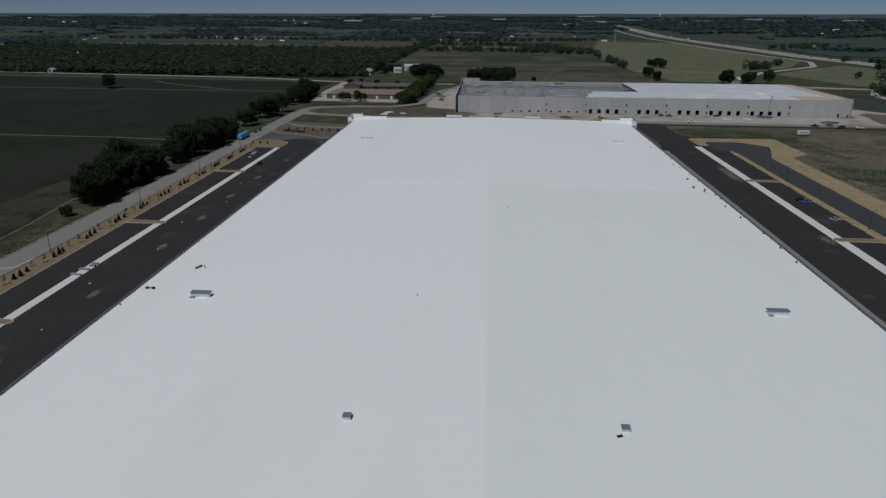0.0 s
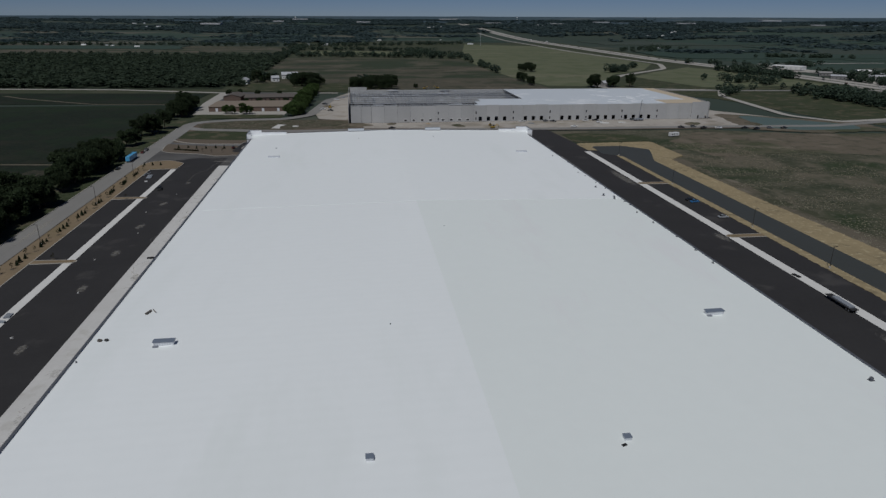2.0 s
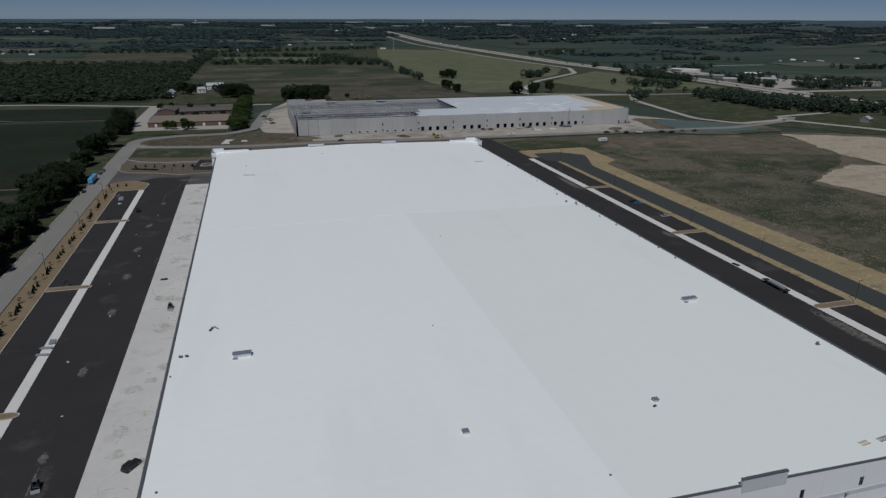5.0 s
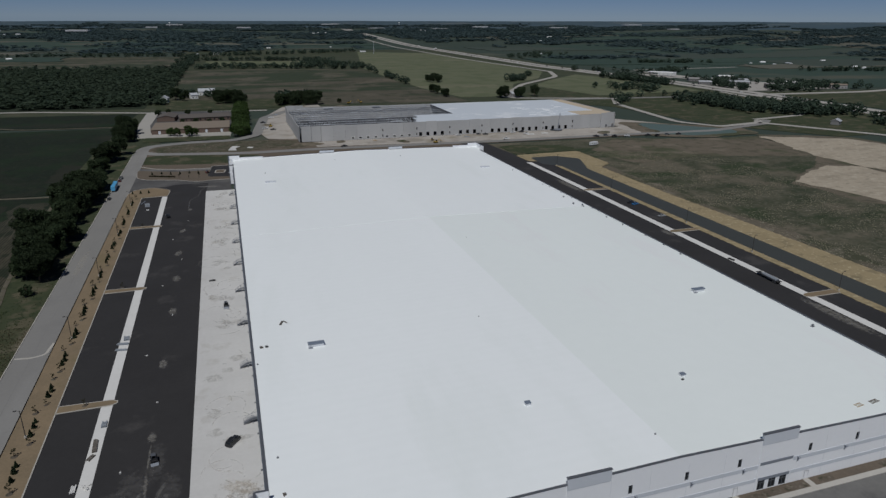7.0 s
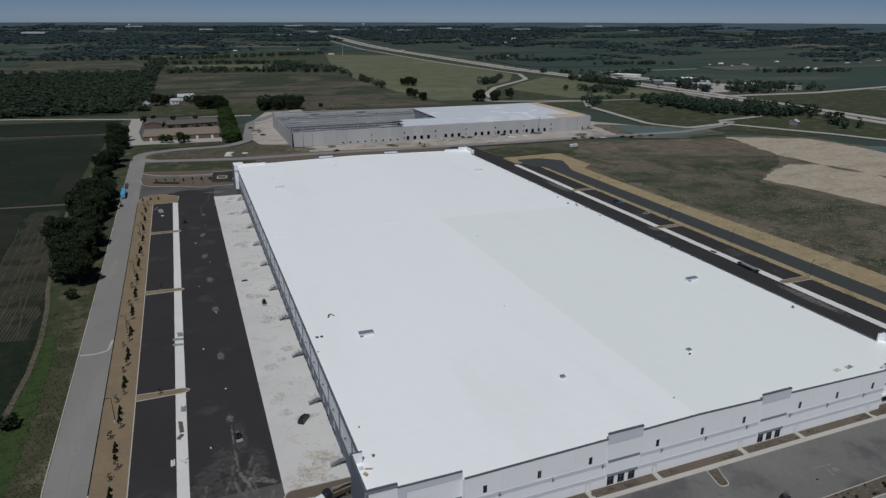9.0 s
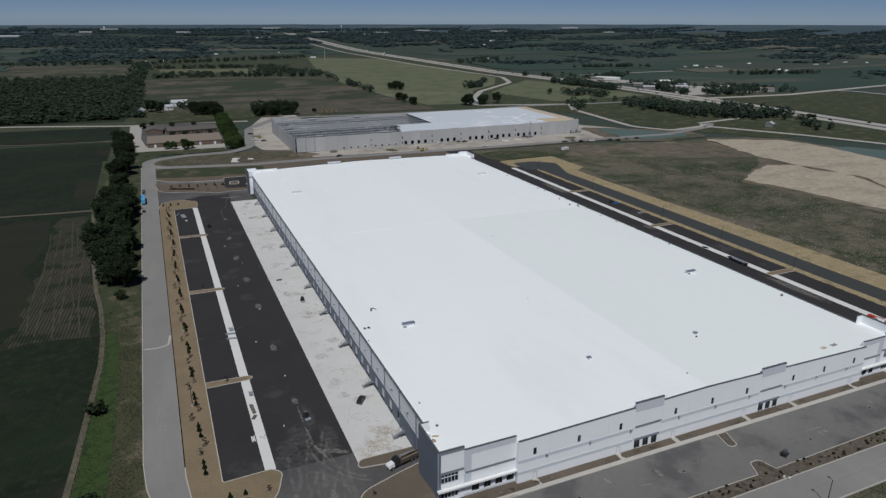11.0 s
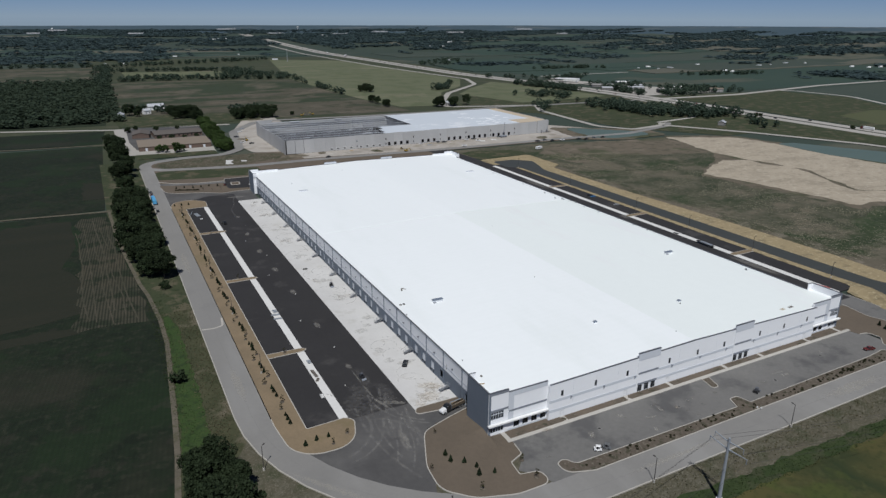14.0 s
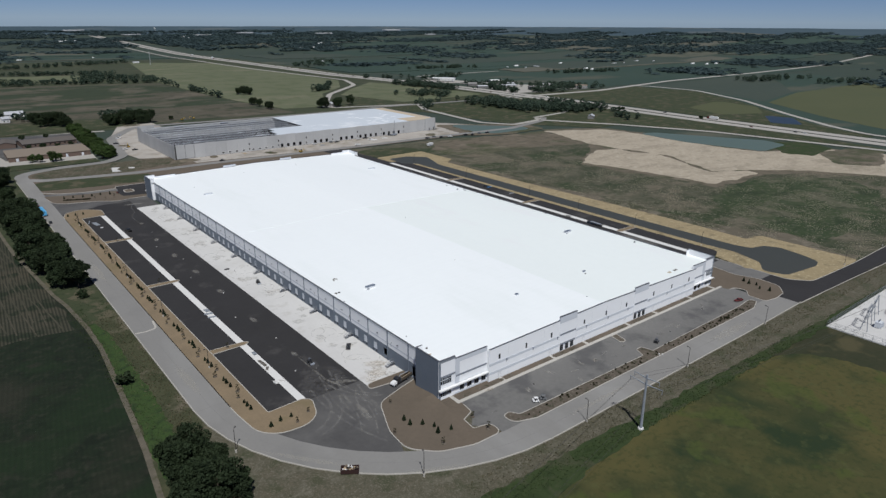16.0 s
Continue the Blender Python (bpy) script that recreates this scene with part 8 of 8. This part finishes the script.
def flat_block(name, label, w, d, h, wall_mat, roof_mat, category="building", bays=8, door=False):
    t = thing(name, label, category)
    wall = part("wall", boxes((-w / 2, -d / 2, 0, w / 2, d / 2, h)), wall_mat, t)
    part("roof", boxes((-w / 2 - 0.4, -d / 2 - 0.4, h, w / 2 + 0.4, d / 2 + 0.4, h + 0.35)), roof_mat, t)
    for k in range(bays):
        x = -w / 2 + (k + 0.5) * w / bays
        part("door" if door else "window", boxes((x - 0.9, -d / 2 - 0.05, 0.1 if door else 1.0, x + 0.9, -d / 2 + 0.02, 2.6)), M_BAND if door else M_GLASS, wall)
    return t


slab("pavement", [(-66, 458), (2, 447), (4, 476), (-58, 480), (-62, 520), (-61, 600), (-72, 602), (-72, 520)], -0.05, M_HIGHWAY, "pale concrete apron of the low buildings", "pavement")
slab("pavement", [(-66, 470), (2, 460), (12, 560), (14, 596), (-64, 606)], -0.06, M_ASPHALT_MID, "worn asphalt yard between the low buildings", "pavement")
slab("grass_patch", [(-60, 438), (2, 440), (2, 456), (-60, 458)], -0.04, M_DARKGRASS, "dark lawn before the low buildings", "grass")
slab("grass_patch", [(-66, 612), (20, 612), (30, 680), (-70, 690)], -0.05, M_DARKGRASS, "dark lawn behind the low buildings", "grass")
flat_block("garage_block", "long low brick garage block with a flat tan roof", 60, 38, 3.6, M_BRICK, M_ROOF_TAN, bays=5, door=True).matrix_basis = pose(-27, 491, 0, 0, 0, -1)
gabled("school_building", "long low brick building with a shingled brown roof", 44, 27, 3.4, 1.6, M_BRICK, M_ROOF_BROWN, "building").matrix_basis = pose(-18.5, 548, 0, 0, 0, 4)
gabled("school_wing", "brick wing with a brown hipped roof", 24, 15, 3.4, 1.8, M_BRICK, M_ROOF_BROWN, "building").matrix_basis = pose(-50, 551, 0, 0, 0, 86)
bushes2 = [broadleaf(91, 4.5, 2.8, 500, 0.4, M_LEAF, "dark rounded yard tree by the low building")]
scatter(bushes2, [(-36, 522, 0), (-25, 524, 0), (-14, 523, 0), (-3, 525, 0), (-60, 577, 0), (-52, 590, 0), (-34, 578, 0), (-14, 580, 0)], 3)
gabled("barn", "white barn with a pale metal roof", 19, 10, 4.5, 3, M_WHITE, M_GREYROOF, "barn").matrix_basis = pose(-20, 742, 0, 0, 0, 5)
gabled("farmhouse", "white farmhouse with a pale roof", 8, 6.5, 4.2, 2.2, M_WHITE, M_GREYROOF).matrix_basis = pose(-33, 707, 0, 0, 0, 20)
gabled("farmhouse", "white farmhouse with a grey roof", 9, 8, 4.5, 2.4, M_WHITE, M_GREYROOF).matrix_basis = pose(-62, 680, 0, 0, 0, 80)
gabled("farmhouse", "grey farmhouse among dark trees", 11, 9, 4, 2.2, M_SHOP, M_GREYROOF).matrix_basis = pose(330, 648, 0, 0, 0, 10)
gabled("farmhouse", "small pale house with a grey roof by the road", 9, 7, 3, 2.0, M_SHOP, M_GREYROOF).matrix_basis = pose(532, 381, 0, 0, 0, 30)

t = thing("filling_station", "white filling station canopy beside the highway", "filling station", at=pose(690, 868, 0, 0, 0, -60))
part("canopy", boxes((-22, -7, 5.2, 22, 7, 6.4)), M_WHITE, t)
for k in range(6):
    part("column", boxes((-18 + k * 7.2 - 0.3, -0.3, 0, -18 + k * 7.2 + 0.3, 0.3, 5.2)), M_BAND, t)
part("shop", boxes((-12, 12, 0, 14, 26, 5)), M_WHITE, t)
part("shop_roof", boxes((-12.5, 11.5, 5, 14.5, 26.5, 5.5)), M_GREYROOF, t)
rng = random.Random(77)
slab("pavement", [(660, 640), (690, 790), (720, 800), (830, 690), (820, 640)], -0.1, M_HIGHWAY, "pale paved yards of the roadside businesses", "pavement")
slab("pavement", [(672, 830), (660, 905), (720, 905), (735, 840)], -0.08, M_HIGHWAY, "pale paved forecourt", "pavement")
for x, y, w, d, h, a, r in ((706, 712, 40, 16, 6, -20, M_GREYROOF), (728, 662, 34, 18, 6, -25, M_SHOP), (778, 684, 24, 16, 6, -25, M_WHITE), (664, 728, 22, 12, 5, -30, M_GREYROOF), (753, 792, 30, 14, 6, -20, M_WHITE), (814, 640, 26, 14, 6, -30, M_ROOF_TAN), (735, 735, 18, 14, 6, -10, M_GREYROOF), (690, 770, 46, 12, 5, -30, M_SHOP)):
    gabled("roadside_shop", "low pale roadside business building", w * 0.8, d * 0.8, h * 0.8, 1.4, M_SHOP, r, "building", "roadside businesses").matrix_basis = pose(x, y, 0, 0, 0, a)

# distant farms: copies of four kinds
farm_kinds = [gabled("distant_house", "small white farmhouse far across the fields", 14, 10, 5, 3, M_WHITE, M_GREYROOF, "house", "distant farm buildings"),
              gabled("distant_barn", "long white barn far across the fields", 30, 12, 6, 3.5, M_WHITE, M_WHITE, "barn", "distant farm buildings"),
              gabled("distant_shed", "pale metal shed far across the fields", 40, 16, 6, 3, M_WHITE, M_GREYROOF, "shed", "distant farm buildings"),
              gabled("distant_house", "brick house far across the fields", 16, 11, 5, 3, M_BRICK, M_ROOF_BROWN, "house", "distant farm buildings")]
rng = random.Random(31)
spots = [(-422, 653), (-571, 904), (-522, 916), (-640, 1487), (-560, 1490), (-413, 1416), (-244, 1814), (-480, 1450), (-500, 1470), (-220, 1800), (-190, 1795), (-160, 1800), (-60, 1560), (-20, 1570), (345, 1640), (300, 1900), (780, 1500), (900, 1350)]
while len(spots) < 84:
    az, r = radians(rng.uniform(-48, 84)), rng.uniform(1250, 3450)
    x, y = 20 + r * math.sin(az), r * math.cos(az)
    if abs(x - 590) < 60 or (-100 < x < 620 and y < 1750):
        continue
    for k in range(rng.choice((1, 2, 3))):
        spots.append((x + rng.uniform(-50, 50), y + rng.uniform(-40, 40)))
for i, (x, y) in enumerate(spots):
    s = 0.62
    m = pose(x, y, rise(x, y) - 0.5, 0, 0, rng.choice((0, 5, 90, -8, 20))) @ Matrix.Diagonal((s, s, s, 1))
    if i < 4:
        farm_kinds[i].matrix_basis = m
    else:
        copy_thing(farm_kinds[i % 4 if rng.random() < 0.6 else 1], m)
depot = flat_block("distant_warehouse", "long low white warehouse near the horizon", 130, 60, 7, M_GREYROOF, M_WHITE, "warehouse", 12)
depot["group"] = "distant warehouses"
for i in range(11):
    az = radians(-12 + i * 5.0 + rng.uniform(-2, 2))
    r = rng.uniform(2950, 3600)
    x, y = 20 + r * math.sin(az), r * math.cos(az)
    s = rng.uniform(0.5, 1.1)
    m = pose(x, y, rise(x, y) - 1, 0, 0, rng.uniform(-12, 12)) @ Matrix.Diagonal((s, s, rng.uniform(0.6, 0.9), 1))
    if i == 0:
        depot.matrix_basis = m
    else:
        copy_thing(depot, m)
for x, y, h in ((900, 3420, 16), (-220, 3480, 15)):
    t = thing("water_tower", "white water tower near the horizon", "water tower", "distant water towers", at=pose(x, y, rise(x, y) - 1))
    part("stem", rods([((0, 0, 0), (0, 0, h * 0.75), 1.3, 1.0)], 12), M_WHITE, t)
    part("tank", rods([((0, 0, h * 0.7), (0, 0, h * 0.82), 1.5, 4.5), ((0, 0, h * 0.82), (0, 0, h), 4.5, 2)], 16), M_WHITE, t)
t = thing("radio_mast", "slim pale lattice radio mast in the pasture", "mast", at=pose(357, 1560, -0.3))
for k in range(3):
    a = k * math.tau / 3
    part("leg", rods([((1.3 * math.cos(a), 1.3 * math.sin(a), 0), (0.4 * math.cos(a), 0.4 * math.sin(a), 33), 0.2, 0.12)], 5), M_GREYROOF, t)
for k in range(20):
    part("brace", rods([((1.2 - k * 0.04, 0, 1.6 * k), (-0.6 + k * 0.02, 1.0 - k * 0.03, 1.6 * k + 1.6), 0.08)], 4), M_GREYROOF, t)

# traffic on the highway, standing as it was at one moment
lorry = thing("lorry", "white articulated lorry on the highway", "lorry", "vehicles on the highway")
part("trailer_box", side_body([(-9, 1.1), (4.5, 1.1), (4.5, 4.0), (-9, 4.0)], 1.3), M_WHITE, lorry)
part("cab", side_body([(5, 0.7), (8.4, 0.7), (8.4, 1.8), (7.2, 3.6), (5, 3.7)], 1.2), P_RED, lorry)
wheels(lorry, (-7.8, -6.6, 5.4, 7.6), 1.25, 0.5, 0.3)
way = [car("white car on the highway", P_WHITE, "suv", "vehicles on the highway", "highway_car"), car("dark car on the highway", P_BLACK, "suv", "vehicles on the highway", "highway_car"),
       car("red car on the highway", P_RED, "sedan", "vehicles on the highway", "highway_car"), lorry]
rng = random.Random(15)
route = [Vector((640, 120)), Vector((640, 280)), Vector((648, 560)), Vector((634, 820)), Vector((592, 1100)), Vector((575, 1600)), Vector((560, 2150))]
count = 0
for a, b in zip(route, route[1:]):
    n = int((b - a).length / 42)
    for k in range(n):
        p = a.lerp(b, (k + rng.random()) / n)
        side = rng.choice((-1, 1))
        q = p + Vector((side * (9 + rng.choice((-2, 2))), 0))
        turn = math.degrees(math.atan2(b.y - a.y, b.x - a.x)) + (180 if side < 0 else 0)
        v = way[count % 4] if count < 4 else way[rng.choice((0, 0, 1, 1, 2, 3))]
        m = pose(q.x, q.y, 0.16 + rise(q.x, q.y), 0, 0, turn)
        if count < 4:
            v.matrix_basis = m
        else:
            copy_thing(v, m)
        count += 1

# ---- far woods, hedgerows and fields ----
rng = np.random.default_rng(3)


def woods(name, label, centres, height, radius, per, leaf, mat=M_LEAF_FAR, flat=1.0):
    """Far trees, past counting, as leaf clumps with uneven tops."""
    n = len(centres)
    h = height * rng.uniform(0.7, 1.25, n)
    r = radius * rng.uniform(0.75, 1.25, n)
    d = rng.normal(size=(n, per, 3))
    d /= np.linalg.norm(d, axis=2)[:, :, None]
    d *= rng.uniform(0.55, 1.0, (n, per, 1))
    z0 = np.array([rise(x, y) for x, y in centres]) - 0.5
    p = np.empty((n, per, 3))
    p[..., 0] = centres[:, None, 0] + d[..., 0] * r[:, None]
    p[..., 1] = centres[:, None, 1] + d[..., 1] * r[:, None]
    p[..., 2] = z0[:, None] + h[:, None] * 0.56 + d[..., 2] * h[:, None] * 0.46
    c = p.reshape(-1, 3)
    v, f = leaf_quads(rng, c, leaf)
    v[:, 2] = np.repeat(c[:, 2], 4) + (v[:, 2] - np.repeat(c[:, 2], 4)) * flat
    return tagged(raw(name, v, f, mat), label, "woods", kind="stuff")


def area(x0, y0, x1, y1, n):
    return np.stack([rng.uniform(x0, x1, n), rng.uniform(y0, y1, n)], 1)


def row(a, b, width, gap):
    a, b = np.array(a, float), np.array(b, float)
    n = max(2, int(np.linalg.norm(b - a) / gap))
    return a + (b - a) * rng.uniform(0, 1, (n, 1)) + rng.normal(0, width / 2, (n, 2))


near = np.concatenate([area(-820, 645, -78, 1105, 4600), area(-74, 640, -64, 1110, 80)])
woods("far_woods", "dense dark green woods beyond the crop fields", near, 7.5, 6.5, 38, 1.7, M_LEAF_DENSE, 0.4)
# A dark sheet fills the gaps between trees as painted shade.
slab("woodland_floor", [(-820, 640), (-78, 634), (-66, 1108), (-820, 1110)], -0.2, M_WOODFLOOR, "dark sheet for the shade under the woods", "ground")
mid_rows = np.concatenate([
    row((-62, 1135), (40, 1128), 8, 6), row((20, 1150), (230, 1105), 14, 4), row((-45, 1175), (160, 1160), 8, 6), row((-45, 1345), (180, 1325), 14, 4), row((150, 1160), (190, 1330), 26, 3),
    row((180, 1250), (240, 1120), 20, 4), row((-70, 1110), (-66, 1480), 16, 4), row((-900, 1135), (-90, 1115), 10, 6), row((-900, 1500), (-80, 1490), 20, 5), row((-60, 1480), (330, 1650), 26, 4),
    row((242, 1181), (243, 990), 5, 12), row((244, 950), (246, 815), 3, 9), row((513, 580), (520, 470), 20, 2.2), row((535, 565), (560, 450), 20, 2.2), row((540, 442), (604, 434), 12, 2.6), row((585, 855), (612, 740), 16, 2.0),
    row((600, 520), (620, 440), 10, 3), row((410, 545), (450, 600), 5, 9), row((440, 610), (520, 612), 3, 14), row((665, 640), (690, 800), 14, 6), row((700, 640), (830, 670), 26, 3), row((760, 700), (830, 640), 24, 4),
    row((404, 830), (428, 845), 8, 3), row((462, 890), (470, 905), 8, 4), row((700, 720), (770, 800), 30, 4), row((690, 900), (800, 960), 20, 4), row((600, 1000), (700, 930), 10, 8), row((560, 330), (600, 420), 14, 12),
    row((1020, 900), (1200, 860), 14, 4), row((820, 1150), (1000, 1130), 16, 4), row((640, 1350), (800, 1500), 40, 4),
    row((20, 690), (-60, 745), 14, 4), row((60, 690), (95, 700), 6, 5)])
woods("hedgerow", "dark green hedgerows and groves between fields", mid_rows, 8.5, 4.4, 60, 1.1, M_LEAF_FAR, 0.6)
grove = np.concatenate([row((500, 500), (560, 500), 16, 6), row((500, 716), (535, 662), 18, 2.6), row((1190, 545), (1378, 518), 22, 5), row((1290, 440), (1390, 385), 14, 6), row((516, 578), (524, 470), 22, 3.0), row((540, 560), (566, 450), 22, 3.2), row((530, 446), (604, 434), 12, 4), row((585, 855), (612, 740), 18, 3.4), row((700, 640), (830, 670), 30, 5),
                        row((760, 700), (830, 640), 28, 5), row((665, 640), (690, 800), 12, 9), row((404, 830), (428, 845), 10, 3)])
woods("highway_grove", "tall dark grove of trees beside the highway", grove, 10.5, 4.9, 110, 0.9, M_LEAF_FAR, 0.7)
strips = []
for i in range(380):
    az, r = math.radians(rng.uniform(-50, 88)), 1250 + 2200 * rng.uniform(0, 1) ** 0.85
    c = np.array([20 + r * math.sin(az), r * math.cos(az)])
    if abs(c[0] - 580) < 120 and c[1] < 2600 or (c[0] > 700 and r < 2300 and i % 3):
        continue
    if -80 < c[0] < 560 and c[1] < 1700 or (-950 < c[0] < -60 and c[1] < 1580):
        continue
    length = rng.uniform(60, 260) if r < 2500 else rng.uniform(150, 600)
    width = rng.choice([12, 24, 50, 90])
    turn = rng.choice([0.0, 0.0, 0.05, 1.57, -0.1]) + rng.normal(0, 0.05)
    u = np.array([math.cos(turn), math.sin(turn)]) * length / 2
    strips.append(row(c - u, c + u, width, 125 / (width + 4)))
strips = np.concatenate(strips)
strips = strips[(np.abs(strips[:, 0] - 580) > 45) | (strips[:, 1] > 2700)]
# These belts wear the palest leaf colour, with distance haze painted in.
woods("distant_woods", "haze-tinted belts of woodland towards the horizon", strips, 6.5, 9, 10, 5.2, M_LEAF_DISTANT, 0.22)

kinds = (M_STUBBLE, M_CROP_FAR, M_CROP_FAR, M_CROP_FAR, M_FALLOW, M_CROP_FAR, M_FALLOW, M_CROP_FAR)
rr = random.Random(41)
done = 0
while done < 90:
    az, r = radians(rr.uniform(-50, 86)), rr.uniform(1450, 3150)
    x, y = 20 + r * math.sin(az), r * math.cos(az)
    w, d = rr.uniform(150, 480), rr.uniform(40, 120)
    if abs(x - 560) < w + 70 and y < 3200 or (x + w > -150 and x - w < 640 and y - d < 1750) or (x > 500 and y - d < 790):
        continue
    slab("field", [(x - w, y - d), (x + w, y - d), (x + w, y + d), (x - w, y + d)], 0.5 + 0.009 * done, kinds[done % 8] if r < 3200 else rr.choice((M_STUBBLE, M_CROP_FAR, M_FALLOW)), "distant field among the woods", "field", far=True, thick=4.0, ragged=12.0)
    done += 1

# ---- the plan on its site, in metres: machines and vehicles are drawn in metres, all else in plan units ----


def site(x, y):
    """From the sketched plan to the site: a warp fitted to the camera's view, which moves the north-west a little
    farther out.
    """
    cx, cy = np.clip(x, -400, 900), np.clip(y, -200, 1700)
    u, v = cx / 200, cy / 400
    return (x - cx + 0.08 + 200.23 * u - 1.49 * v - 1.18 * u * u + 2.82 * u * v + 0.97 * v * v,
            y - cy - 1.19 - 0.95 * u + 402.94 * v + 0.45 * u * u - 5.80 * u * v + 9.30 * v * v)


def settle(ob):
    """Moves an object, or the outline of one drawn in place, from plan to site."""
    if ob.matrix_basis == Matrix.Identity(4) and ob.type == "MESH":
        co = np.empty(len(ob.data.vertices) * 3, np.float32)
        ob.data.vertices.foreach_get("co", co)
        co = co.reshape(-1, 3).astype(float)
        co[:, 0], co[:, 1] = site(co[:, 0], co[:, 1])
        ob.data.vertices.foreach_set("co", co.astype(np.float32).ravel())
        ob.data.update()
    elif ob.matrix_basis == Matrix.Identity(4):
        for child in ob.children:
            settle(child)
    else:
        x, y, z = ob.matrix_basis.translation
        ob.matrix_basis = Matrix.Translation((*(float(c) for c in site(x, y)), z)) @ Matrix.Translation((-x, -y, -z)) @ ob.matrix_basis


DRAWN_IN_METRES = ("car", "yard_pickup", "yard_car", "highway_car", "lorry", "skid_steer", "excavator", "dumpster", "box_trailer", "flatbed_trailer", "camper_trailer", "flatbed_truck", "boom_lift", "goods_bag", "drain_cover", "utility_cart")
for ob in list(scene.collection.all_objects):
    if ob.parent is None and ob.type in ("MESH", "EMPTY"):
        if ob not in in_site_units and ob.matrix_basis.translation.z < 8:
            settle(ob)
        m = Matrix.Diagonal((UNIT, UNIT, UNIT, 1)) @ ob.matrix_basis
        if ob.name.split(".")[0] in DRAWN_IN_METRES:
            m = m @ Matrix.Diagonal((1 / UNIT, 1 / UNIT, 1 / UNIT, 1))
        ob.matrix_basis = m
